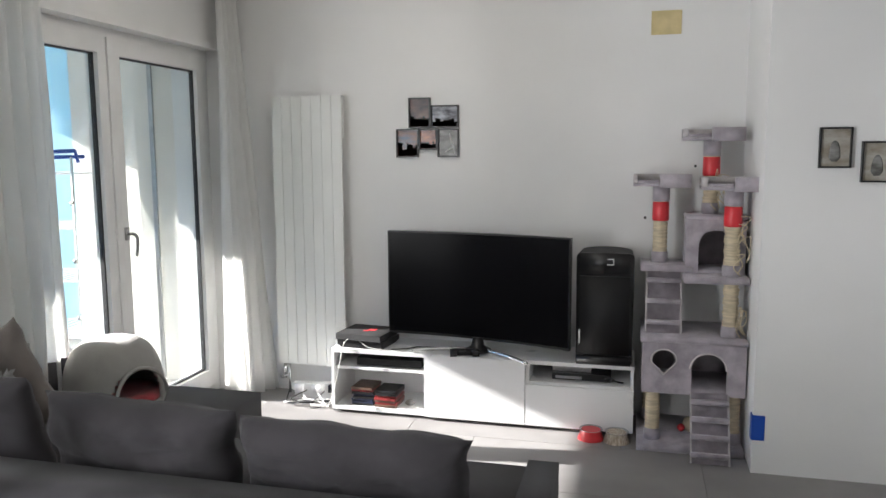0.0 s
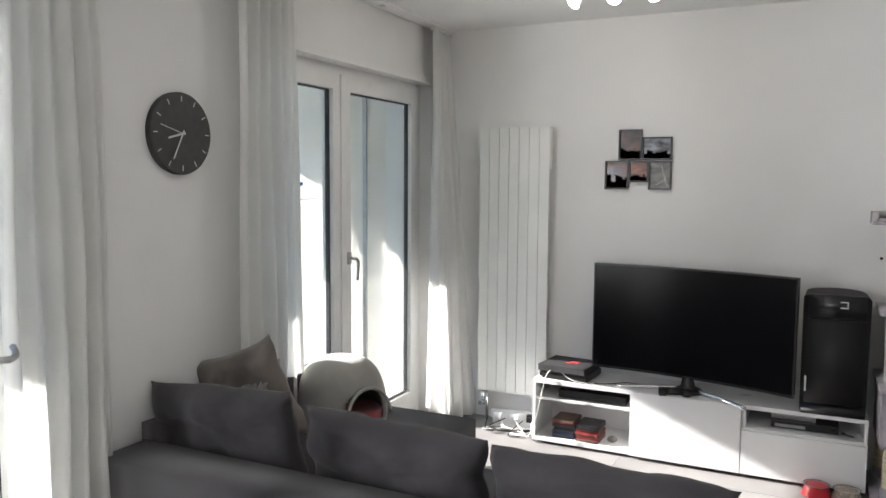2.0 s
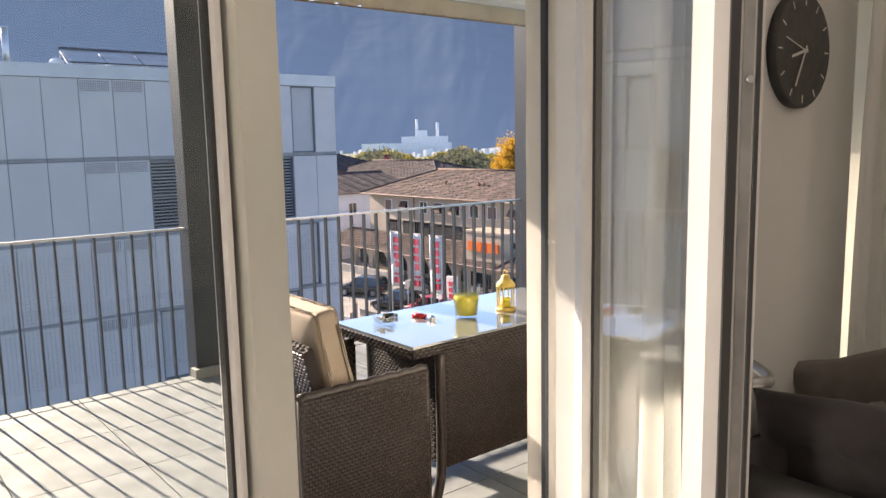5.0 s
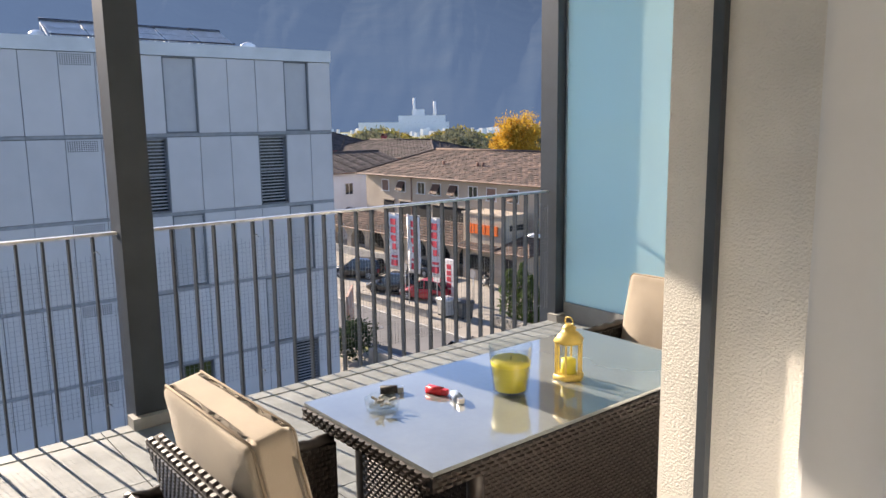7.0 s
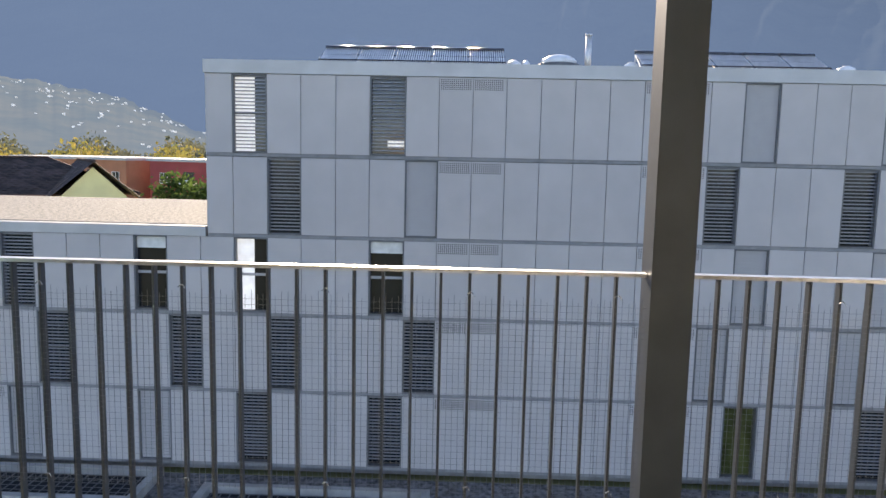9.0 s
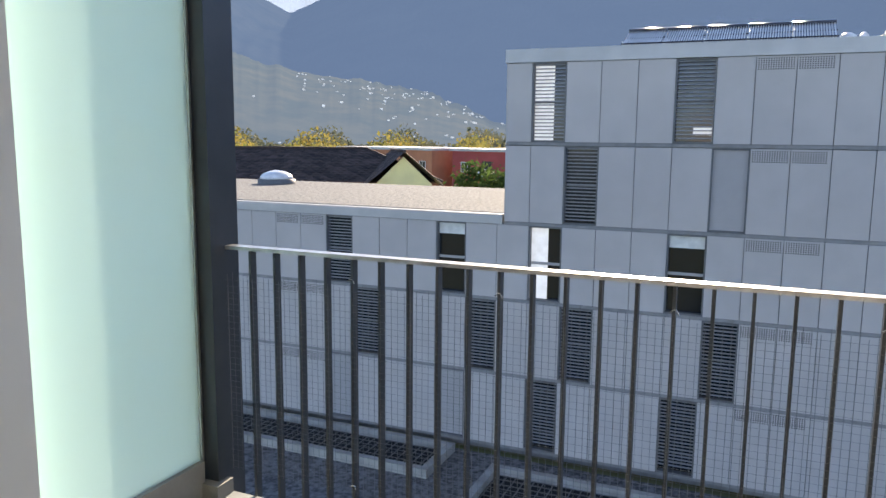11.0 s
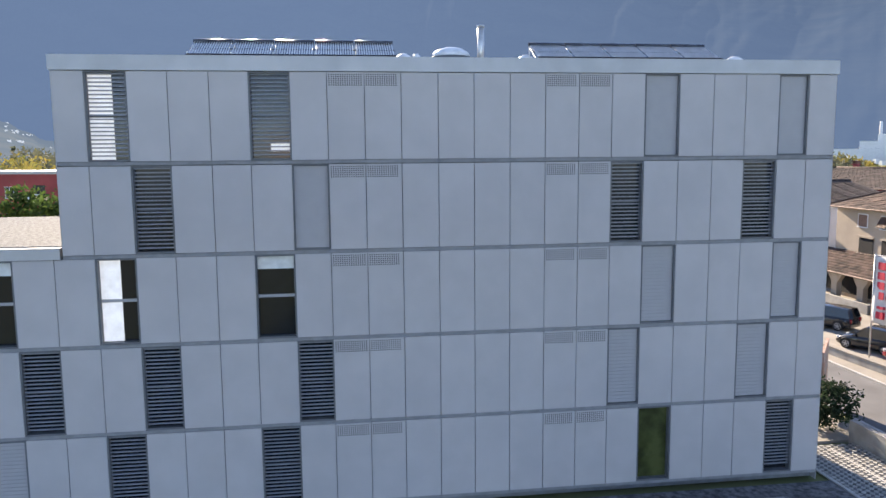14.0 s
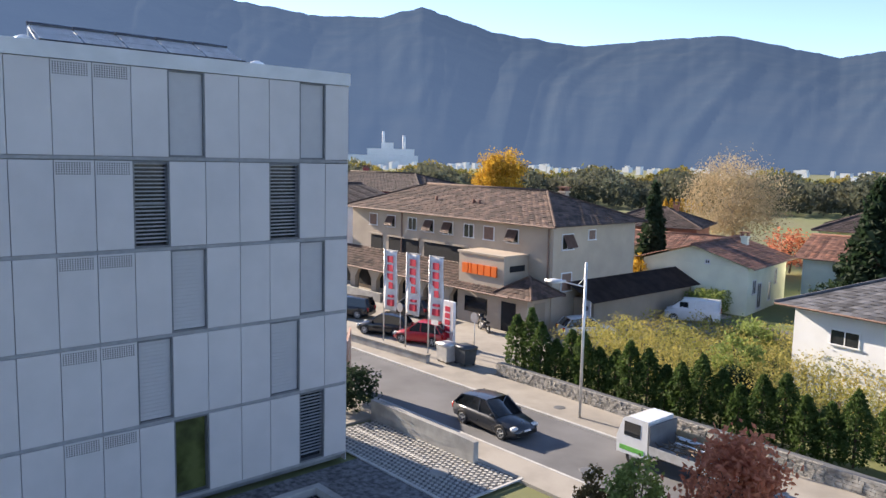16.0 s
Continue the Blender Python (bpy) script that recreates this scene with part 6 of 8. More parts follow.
# grass-paver parking bays
bay = thing("parking_bay", (-34.6, 20.35, GZ), "parking bays of open grid pavers", "parking bay", kind="structure")
part("bed", boxes(((0, 0, -0.09), (9.0, 3.6, 0.0))), DGRAVEL, bay)
vs, fs = [], []
for i in range(36):
    for j in range(14):
        x, y = 0.02 + i * 0.25 + (0.125 if j % 2 else 0), 0.03 + j * 0.25
        if x > 8.8:
            continue
        s = len(vs)
        a, b, h = 0.105, 0.105, 0.035
        vs += [(x + 0.1 - a, y + 0.1, 0), (x + 0.1, y + 0.1 - b, 0), (x + 0.1 + a, y + 0.1, 0), (x + 0.1, y + 0.1 + b, 0), (x + 0.1 - a, y + 0.1, h), (x + 0.1, y + 0.1 - b, h), (x + 0.1 + a, y + 0.1, h), (x + 0.1, y + 0.1 + b, h)]
        fs += [(s + 4, s + 5, s + 6, s + 7), (s, s + 1, s + 5, s + 4), (s + 1, s + 2, s + 6, s + 5), (s + 2, s + 3, s + 7, s + 6), (s + 3, s, s + 4, s + 7)]
tagged(raw("paver", vs, fs, SETT, bay), kind="stuff")
for a, b in (((-0.0, -0.14, 0), (9.1, -0.02, 0.06)), ((9.02, -0.02, 0), (9.14, 3.7, 0.06)), ((0.5, 1.72, 0.036), (5.4, 1.80, 0.05))):
    part("border", boxes((a, b)), KERB, bay)
bm = bmesh.new()
lathe(bm, [(0.4, 0.036), (0.4, 0.05), (0.36, 0.054)], 20, (6.6, 1.5))
part("cover", bm, CONCRETE, bay)
lw = thing("low_wall", (-34.9, 23.68, GZ), "weathered low concrete wall beside the pavement", "low wall", kind="structure")
bm = boxes(((0, -0.14, -0.1), (7.1, 0.14, 0.95)))
bmesh.ops.subdivide_edges(bm, edges=bm.edges[:], cuts=6, use_grid_fill=True)
for v in bm.verts:
    if v.co.z > 0.3:
        v.co += Vector((0, 0.02 * noise.noise(v.co * 1.5), 0.04 * noise.noise(v.co * 0.9)))
part("wall", bm, CONCRETE, lw)
# light wells with gridded covers
for y0, y1, x0, x1 in ((-20.0, -8.8, -31.0, -28.2), (-6.8, 1.5, -29.8, -26.5), (9.0, 17.2, -29.6, -26.6)):
    wl = thing("light_well", (x0, y0, GZ), "sunken light well with a dark glazed grid", "light well", "courtyard light wells", kind="structure")
    w, l = x1 - x0, y1 - y0
    part("curb", boxes(((0, 0, -0.05), (w, 0.3, 0.35)), ((0, l - 0.3, -0.05), (w, l, 0.35)), ((0, 0.3, -0.05), (0.3, l - 0.3, 0.35)), ((w - 0.3, 0.3, -0.05), (w, l - 0.3, 0.35))), CONCRETE, wl)
    part("glazing", boxes(((0.3, 0.3, 0.0), (w - 0.3, l - 0.3, 0.05))), DARK_FILL, wl)
    bm = bmesh.new()
    for i in range(1, int(l / 0.35)):
        bx(bm, (0.3, i * 0.35, 0.051), (w - 0.3, i * 0.35 + 0.03, 0.09))
    for i in range(1, int(w / 0.35)):
        bx(bm, (i * 0.35, 0.3, 0.0915), (i * 0.35 + 0.03, l - 0.3, 0.11))
    tagged(part("grid", bm, JOINT, wl), kind="stuff")

# ---- houses ----
TILES = mat("weathered brown roof tile", (0.14, 0.085, 0.065), 0.9, var=0.35, scale=1.2, fine=9, col2=(0.075, 0.048, 0.04), bump=0.5, bdist=0.02)
TILES_R = mat("red brown roof tile", (0.27, 0.12, 0.08), 0.9, var=0.3, scale=1.2, fine=9, col2=(0.15, 0.075, 0.055), bump=0.5, bdist=0.02)
TILES_G = mat("grey roof tile", (0.13, 0.13, 0.14), 0.8, var=0.25, scale=1.5, fine=9, bump=0.5, bdist=0.02)
TILES_D = mat("dark brown roof tile", (0.075, 0.05, 0.045), 0.9, var=0.25, scale=1.2, fine=9, bump=0.5, bdist=0.02)
for tm in (TILES, TILES_R, TILES_G, TILES_D):
    nt_ = tm.node_tree
    ge_ = nt_.nodes.new("ShaderNodeNewGeometry")
    ma_ = nt_.nodes.new("ShaderNodeMapRange")
    ma_.inputs[3].default_value, ma_.inputs[4].default_value = 0.45, 1.25
    nt_.links.new(ge_.outputs["Random Per Island"], ma_.inputs[0])
    mu_ = nt_.nodes.new("ShaderNodeMix")
    mu_.data_type, mu_.blend_type = 'RGBA', 'MULTIPLY'
    mu_.inputs[0].default_value = 1.0
    bc_ = nt_.nodes["Principled BSDF"].inputs["Base Color"]
    nt_.links.new(bc_.links[0].from_socket, mu_.inputs[6])
    nt_.links.new(ma_.outputs[0], mu_.inputs[7])
    nt_.links.new(mu_.outputs[2], bc_)
STUCCO = mat("beige stucco", (0.46, 0.38, 0.30), 0.92, var=0.07, scale=0.6, fine=20, bump=0.3, bdist=0.005)
STUCCO_D = mat("brown stucco", (0.33, 0.27, 0.21), 0.92, var=0.07, scale=0.6, fine=20)
CREAMW = mat("cream house paint", (0.80, 0.82, 0.68), 0.92, var=0.06, scale=0.6, fine=20)
WHITEW = mat("white house paint", (0.70, 0.71, 0.72), 0.92, var=0.05, scale=0.6, fine=20)
YELLOWW = mat("pale yellow house paint", (0.80, 0.78, 0.42), 0.92, var=0.06, scale=0.6, fine=20)
REDW = mat("dark red house paint", (0.36, 0.07, 0.07), 0.92, var=0.08, scale=0.6)
ORANGEW = mat("terracotta house paint", (0.45, 0.19, 0.11), 0.92, var=0.08, scale=0.6)
TIMBER = mat("brown shutter wood", (0.22, 0.13, 0.10), 0.7, var=0.15, scale=6)
WINDOW = mat("far window glass", (0.03, 0.035, 0.04), 0.1, var=0.1)


def tiled_roof(parent, base, lift, material, name="roof", hip=True, axis=0, over=0.6, rows=0.34, thick=0.1):
    """Pitched roof over base (x0, y0, x1, y1, z), of overlapping tile courses. axis: ridge direction."""
    x0, y0, x1, y1, z = base
    x0, y0, x1, y1 = x0 - over, y0 - over, x1 + over, y1 + over
    if axis == 1:
        x0, y0, x1, y1 = y0, x0, y1, x1
    half = (y1 - y0) / 2
    ym, inset = (y0 + y1) / 2, (half if hip else 0.0)
    T = (lambda p: (p[1], p[0], p[2])) if axis == 1 else (lambda p: p)
    r0, r1 = (x0 + inset, ym, z + lift), (x1 - inset, ym, z + lift)
    planes = [((x0, y0, z), (x1, y0, z), r1, r0), ((x1, y1, z), (x0, y1, z), r0, r1)]
    if hip:
        planes += [((x1, y0, z), (x1, y1, z), r1, r1), ((x0, y1, z), (x0, y0, z), r0, r0)]
    vs, fs = [], []
    slope = math.hypot(half, lift)
    n = max(4, int(slope / rows))
    for a, b, c, d in planes:
        a, b, c, d = (Vector(q) for q in (a, b, c, d))
        nrm = (b - a).cross(d - a).normalized()
        if nrm.z < 0:
            nrm = -nrm
        for j in range(n):
            t0, t1 = j / n, (j + 1) / n
            p, q, s, u = a.lerp(d, t0), b.lerp(c, t0), b.lerp(c, t1), a.lerp(d, t1)
            m = max(1, int((q - p).length / 0.6))
            for i in range(m):
                w0, w1 = i / m, (i + 1) / m
                e = nrm * (0.05 + 0.02 * ((i * 7 + j * 3) % 3))
                e2 = nrm * 0.012
                k = len(vs)
                A, B, C, D_ = p.lerp(q, w0), p.lerp(q, w1), u.lerp(s, w1), u.lerp(s, w0)
                mid0, mid1 = p.lerp(q, (w0 + w1) / 2), u.lerp(s, (w0 + w1) / 2)
                vs += [T(tuple(v)) for v in (A + e * 0.4, mid0 + e, B + e * 0.4, C + e2, mid1 + e2 * 2.5, D_ + e2, A, B)]
                fs += [(k, k + 1, k + 4, k + 5), (k + 1, k + 2, k + 3, k + 4), (k + 6, k + 1, k), (k + 6, k + 7, k + 1), (k + 7, k + 2, k + 1)]
    rf = raw(name, vs, fs, material, parent)
    bm = bmesh.new()
    pr = [bm.verts.new(T(q)) for q in ((x0, y0, z), (x1, y0, z), (x1, y1, z), (x0, y1, z), r0, r1)]
    for f in ((0, 1, 2, 3), (0, 4, 5, 1), (2, 5, 4, 3), (0, 3, 4), (1, 5, 2)) if hip else ((0, 4, 5, 1), (2, 5, 4, 3)):
        bm.faces.new([pr[i] for i in f])
    part("roof_boarding", bm, TIMBER if hip else STUCCO_D, parent)
    bm = bmesh.new()
    tube(bm, T((r0[0], ym, z + lift + 0.05)), T((r1[0], ym, z + lift + 0.05)), 0.13, seg=8)
    if hip:
        for cx, cy, r in ((x0, y0, r0), (x1, y0, r1), (x0, y1, r0), (x1, y1, r1)):
            tube(bm, T((cx, cy, z + 0.06)), T((r[0], r[1], r[2] + 0.05)), 0.1, seg=6)
    part("ridge_tile", bm, material, rf)
    for p, q in (((x0, y0), (x1, y0)), ((x0, y1), (x1, y1))):
        part("gutter", tubes((T((p[0], p[1], z - 0.02)), T((q[0], q[1], z - 0.02)), 0.07), seg=6), TIMBER, parent)
    return rf


def wall_window(parent, c, w, h, face, shutter=0, frame=WHITEW, deep=0.12):
    """A window on a wall: c its centre on the wall face; face '-y', '+x', '-x', '+y'. shutter 1: rolled down, 2: pushed out."""
    d = {"-y": (0, -1), "+y": (0, 1), "+x": (1, 0), "-x": (-1, 0)}[face]
    u = Vector((-d[1], d[0], 0))
    n = Vector((d[0], d[1], 0))
    c = Vector(c)

    def blk(a0, a1, z0, z1, n0, n1):
        p = c + u * a0 + n * n0 + Vector((0, 0, z0))
        q = c + u * a1 + n * n1 + Vector((0, 0, z1))
        return (tuple(min(p[i], q[i]) for i in range(3)), tuple(max(p[i], q[i]) for i in range(3)))
    f = 0.07
    win = part("window", boxes(blk(-w / 2 - f, -w / 2, -h / 2, h / 2, -0.05, 0.05), blk(w / 2, w / 2 + f, -h / 2, h / 2, -0.05, 0.05), blk(-w / 2 - f, w / 2 + f, h / 2, h / 2 + f, -0.05, 0.05)), frame, parent)
    part("sill", boxes(blk(-w / 2 - 0.12, w / 2 + 0.12, -h / 2 - 0.07, -h / 2, -0.05, 0.12)), frame, win)
    part("pane", boxes(blk(-w / 2, w / 2, -h / 2, h / 2, -0.03, 0.012)), WINDOW, win)
    part("glazing_bar", boxes(blk(-0.03, 0.03, -h / 2, h / 2, 0.0125, 0.03)), frame, win)
    if shutter == 1:
        part("shutter", boxes(blk(-w / 2, w / 2, -h / 2, h / 2, 0.032, 0.05)), TIMBER, win)
    if shutter == 2:
        bm = bmesh.new()
        q = [c + u * (w / 2) * s + Vector((0, 0, z)) + n * o for s, z, o in ((-1, h / 2, 0.05), (1, h / 2, 0.05), (1, -h * 0.35, 0.55), (-1, -h * 0.35, 0.55))]
        fc = bm.faces.new([bm.verts.new(p) for p in q])
        bmesh.ops.solidify(bm, geom=[fc], thickness=0.04)
        part("shutter", bm, TIMBER, win)
        part("stay", tubes((q[2], c + u * (w / 2) + Vector((0, 0, -h / 2)), 0.02), (q[3], c - u * (w / 2) + Vector((0, 0, -h / 2)), 0.02), seg=5), frame, win)
    return win


def chimney(parent, x, y, z, h, material):
    p = part("chimney", boxes(((x - 0.3, y - 0.25, z), (x + 0.3, y + 0.25, z + h)), ((x - 0.4, y - 0.35, z + h), (x + 0.4, y + 0.35, z + h + 0.12)), bevel=0.02), material, parent)
    part("cowl", boxes(((x - 0.32, y - 0.27, z + h + 0.125), (x - 0.2, y + 0.27, z + h + 0.4)), ((x + 0.2, y - 0.27, z + h + 0.125), (x + 0.32, y + 0.27, z + h + 0.4)), ((x - 0.42, y - 0.37, z + h + 0.4), (x + 0.42, y + 0.37, z + h + 0.5))), TILES_R, p)


# supermarket block: main house, arcade with lean-to, porch and sign box
ms = thing("supermarket", (0, 0, GZ), "beige two-storey supermarket building with tiled hip roof", "building")
H0 = -GZ
part("wall", boxes(((-67.0, 45.0, 0.0), (-41.8, 55.2, 7.75))), STUCCO, ms)
tiled_roof(ms, (-67.0, 45.0, -41.8, 55.2, 7.8), 2.25, TILES, over=0.7)
for i, x in enumerate((-63.6, -60.9, -57.9, -55.6, -53.2, -50.7, -48.4, -45.8)):
    wall_window(ms, (x, 45.0, 6.75), 1.05, 1.0, "-y", (1, 2, 0, 2, 2, 0, 1, 2)[i])
wall_window(ms, (-41.8, 46.6, 6.6), 1.2, 1.1, "+x", 2)
wall_window(ms, (-41.8, 49.5, 7.0), 0.8, 0.7, "+x", 1)
wall_window(ms, (-41.8, 46.6, 3.6), 1.1, 1.3, "+x", 1)
# loggias under the windows: near-black slabs on the wall paint the shade inside
for xa, xb in ((-63.9, -62.2), (-61.2, -57.0), (-56.2, -50.6)):
    lg = part("loggia", boxes(((xa, 44.93, 3.4), (xb, 44.995, 5.35)), bevel=0.02), DARK_FILL, ms, "loggia opening, its shade painted as a near-black slab")
    part("parapet", boxes(((xa - 0.1, 44.78, 3.2), (xb + 0.1, 44.925, 4.05)), bevel=0.02), STUCCO, lg)
    part("arch_trim", boxes(((xa - 0.12, 44.85, 5.35), (xb + 0.12, 44.99, 5.5)), bevel=0.03), STUCCO, lg)
for x in (-59.3, -42.2):
    part("downpipe", tubes(((x, 44.9, 0), (x, 44.9, 7.7), 0.06), seg=6), TIMBER, ms)
# arcade
ar = part("arcade", boxes(((-70.0, 42.3, 2.55), (-49.4, 42.7, 3.0)), ((-70.0, 42.7, 2.75), (-49.4, 44.99, 2.95))), STUCCO, ms, "street arcade with arches")
for x in (-69.5, -66.3, -63.1, -59.9, -56.7, -53.5, -50.3):
    part("pillar", boxes(((x - 0.35, 42.3, 0.0), (x + 0.35, 42.75, 2.55)), bevel=0.03), STUCCO, ar)
    for s in (-1, 1):
        bm = bmesh.new()
        v = [bm.verts.new((x + s * 0.35, y, z)) for y in (42.32, 42.68) for z in (1.75, 2.56)] + [bm.verts.new((x + s * 1.0, y, 2.56)) for y in (42.32, 42.68)]
        bm.faces.new((v[0], v[1], v[4]))
        bm.faces.new((v[2], v[5], v[3]))
        bm.faces.new((v[0], v[4], v[5], v[2]))
        part("haunch", bm, STUCCO, ar)
part("shop_window", boxes(((-69.0, 44.9, 0.4), (-50.0, 44.94, 2.5))), DARK_FILL, ms, "dark shop windows under the arcade")
part("planter_wall", boxes(((-69.0, 41.6, 0.0), (-58.0, 41.9, 0.8)), bevel=0.03), CONCRETE, ms)


def lean_to(parent, x0, x1, yl, zl, yh, zh, material, rows=9):
    vs, fs = [], []
    m = int((x1 - x0) / 0.5)
    for j in range(rows):
        for i in range(m):
            a0, a1 = x0 + (x1 - x0) * i / m, x0 + (x1 - x0) * (i + 1) / m
            t0, t1 = j / rows, (j + 1) / rows
            l0, l1 = (yl + (yh - yl) * t0, zl + (zh - zl) * t0), (yl + (yh - yl) * t1, zl + (zh - zl) * t1)
            k = len(vs)
            am = (a0 + a1) / 2
            vs += [(a0, l0[0], l0[1] + 0.05), (am, l0[0], l0[1] + 0.13), (a1, l0[0], l0[1] + 0.05), (a1, l1[0], l1[1] + 0.02), (am, l1[0], l1[1] + 0.05), (a0, l1[0], l1[1] + 0.02), (a0, l0[0], l0[1]), (a1, l0[0], l0[1])]
            fs += [(k, k + 1, k + 4, k + 5), (k + 1, k + 2, k + 3, k + 4), (k + 6, k + 1, k), (k + 6, k + 7, k + 1), (k + 7, k + 2, k + 1)]
    return raw("lean_to_roof", vs, fs, material, parent)


lean_to(ms, -70.5, -49.3, 41.7, 2.75, 44.95, 4.05, TILES)
part("gutter", tubes(((-70.5, 41.65, 2.72), (-43.0, 41.65, 2.72), 0.07), seg=6), TIMBER, ms)
# porch and sign box
pch = part("porch", boxes(((-49.2, 42.5, 0.0), (-41.9, 44.99, 2.75))), STUCCO, ms)
part("sign_box", boxes(((-49.0, 42.4, 2.8), (-44.2, 44.985, 5.4)), ((-49.1, 42.3, 5.4), (-44.1, 44.98, 5.55)), bevel=0.02), STUCCO, ms, "plain box tower carrying the sign")
part("slot_window", boxes(((-44.2, 43.0, 4.3), (-44.14, 44.6, 4.75))), DARK_FILL, ms)
lean_to(ms, -49.2, -44.3, 41.7, 2.75, 42.38, 3.1, TILES, 3)
tiled_roof(ms, (-44.2, 42.3, -41.4, 45.0, 2.8), 1.25, TILES, over=0.5)
# near-black slab on the porch face paints the entrance's shade
part("porch_opening", boxes(((-44.4, 42.44, 0.0), (-43.0, 42.495, 2.2)), bevel=0.02), DARK_FILL, ms, "arched entrance, its shade painted as a near-black slab")
part("porch_opening", boxes(((-41.895, 43.2, 0.0), (-41.86, 44.4, 2.3)), bevel=0.01), STUCCO_D, ms)
part("display_window", boxes(((-48.3, 42.42, 0.9), (-45.9, 42.495, 2.1)), bevel=0.01), PANE_F, ms, "poster window beside the entrance")
part("side_wing", boxes(((-49.0, 55.3, 0.0), (-41.9, 61.5, 2.6)), ((-41.7, 47.5, 0.0), (-39.8, 61.0, 2.4))), STUCCO_D, ms, "low brown side wing")
bm = bmesh.new()
q = [bm.verts.new(p) for p in ((-39.2, 46.6, 2.35), (-39.2, 61.6, 2.35), (-41.75, 61.6, 3.6), (-41.75, 46.6, 3.6))]
fc = bm.faces.new(q)
bmesh.ops.solidify(bm, geom=[fc], thickness=0.12)
part("side_roof", bm, TILES_D, ms)
chimney(ms, -47.5, 53.0, 8.6, 1.3, STUCCO)
for x in (-57.0, -52.3, -51.6):
    part("vent_pipe", tubes(((x, 47.0, 8.5), (x, 47.0, 9.2), 0.12), seg=8), TILES_R, ms)
ORANGE_SIGN = mat("orange sign face", (0.85, 0.16, 0.02), 0.4, var=0.05)
WHITE_SIGN = mat("white banner cloth", (0.78, 0.76, 0.77), 0.7, var=0.06, scale=2)
RED_SIGN = mat("red banner print", (0.62, 0.03, 0.07), 0.6, var=0.05)
sg = thing("shop_sign", (-46.65, 42.38, GZ + 4.0), "orange lettering block sign on the box tower", "sign")
for i, w in enumerate((0.62, 0.22, 0.6, 0.55, 0.6, 0.5)):
    x = -1.85 + sum((0.62, 0.22, 0.6, 0.55, 0.6, 0.5)[:i]) + 0.11 * i
    part("letter_block", boxes(((x, -0.14, -0.1), (x + w, -0.01, 0.66)), bevel=0.05), ORANGE_SIGN, sg)


def banner(x, y):
    b = thing("flag_banner", (x, y, GZ + 0.04), "tall white flag banner with red print on a pole", "banner", "flag banners")
    part("pole", tubes(((0, 0, 0), (0, 0, 6.5), 0.045), seg=8), ALU, b)
    part("arm", tubes(((0, 0, 6.45), (1.12, 0.2, 6.45), 0.025), seg=6), ALU, b)
    vs, fs = [], []
    for j in range(13):
        z = 6.4 - 3.95 * j / 12
        for i in range(7):
            u = i / 6
            vs.append((0.06 + 1.05 * u, 0.2 * u + 0.05 * math.sin(u * 4 + j * 0.5), z))
    for j in range(12):
        for i in range(6):
            k = j * 7 + i
            fs.append((k, k + 1, k + 8, k + 7))
    c = raw("cloth", vs, fs, WHITE_SIGN, b, True)
    c.modifiers.new("thick", 'SOLIDIFY').thickness = 0.01
    for i in range(6):
        z = 2.75 + i * 0.58
        for s in (-1, 1):
            part("print_bar", boxes(((0.28, 0.09 + s * 0.065 - 0.008, z), (0.86, 0.10 + s * 0.065 + 0.008, z + (0.16 if i in (1,) else 0.42)))), RED_SIGN, c)


for x, y in ((-45.95, 32.75), (-43.8, 32.9), (-41.8, 33.1)):
    banner(x, y)
py = thing("sign_pillar", (-43.4, 36.3, GZ + 0.03), "white sign pillar with red print", "sign pillar")
part("panel", boxes(((-0.55, -0.12, 0.0), (0.55, 0.12, 3.0)), bevel=0.03), WHITE_SIGN, py)
for i in range(5):
    part("print_bar", boxes(((-0.25, -0.135, 0.5 + i * 0.45), (0.25, -0.121, 0.85 + i * 0.45))), RED_SIGN, py)
pk = thing("parking_sign", (-43.2, 34.9, GZ + 0.03), "blue parking sign with a white letter on a post", "road sign")
part("post", tubes(((0, 0, 0), (0, 0, 2.7), 0.03), seg=8), ALU, pk)
plate = part("plate", boxes(((-0.3, -0.05, 2.1), (0.3, -0.032, 2.7)), bevel=0.01), BLUE, pk)
tc = bpy.data.curves.new("letter", 'FONT')
tc.body, tc.size, tc.extrude, tc.align_x = "P", 0.62, 0.006, 'CENTER'
lt = new("letter", tc)
lt.data.materials.append(WHITE_SIGN)
lt.parent = plate
lt.matrix_local = pose(0, -0.058, 2.18, 90, 0, 0)
part("sub_plate", boxes(((-0.35, -0.05, 1.6), (0.35, -0.032, 2.05)), bevel=0.01), WHITE_SIGN, pk)
for x, y, lb in ((-46.0, 34.2, "round traffic sign seen on a thin post"), (-40.6, 36.0, "round grey traffic sign on a post")):
    rs = thing("road_sign", (x, y, GZ + 0.03), lb, "road sign", "round road signs")
    part("post", tubes(((0, 0, 0), (0, 0, 2.6), 0.03), seg=8), ALU, rs)
    part("disc", tubes(((0, -0.06, 2.4), (0, -0.035, 2.4), 0.32), seg=24), SLAT_L, rs)
ts = thing("notice_board", (-40.3, 47.3, GZ + 0.03), "tall white notice board beside the drive", "notice board")
part("board", boxes(((-0.35, -0.08, 0.0), (0.35, 0.08, 2.3)), bevel=0.03), WHITE_SIGN, ts)
part("emblem", tubes(((0, -0.1, 1.75), (0, -0.081, 1.75), 0.2), seg=16), JOINT, ts)
bbd = thing("billboard", (-38.9, 25.0, GZ), "advertising billboard on posts beside the road", "billboard", rz=-38)
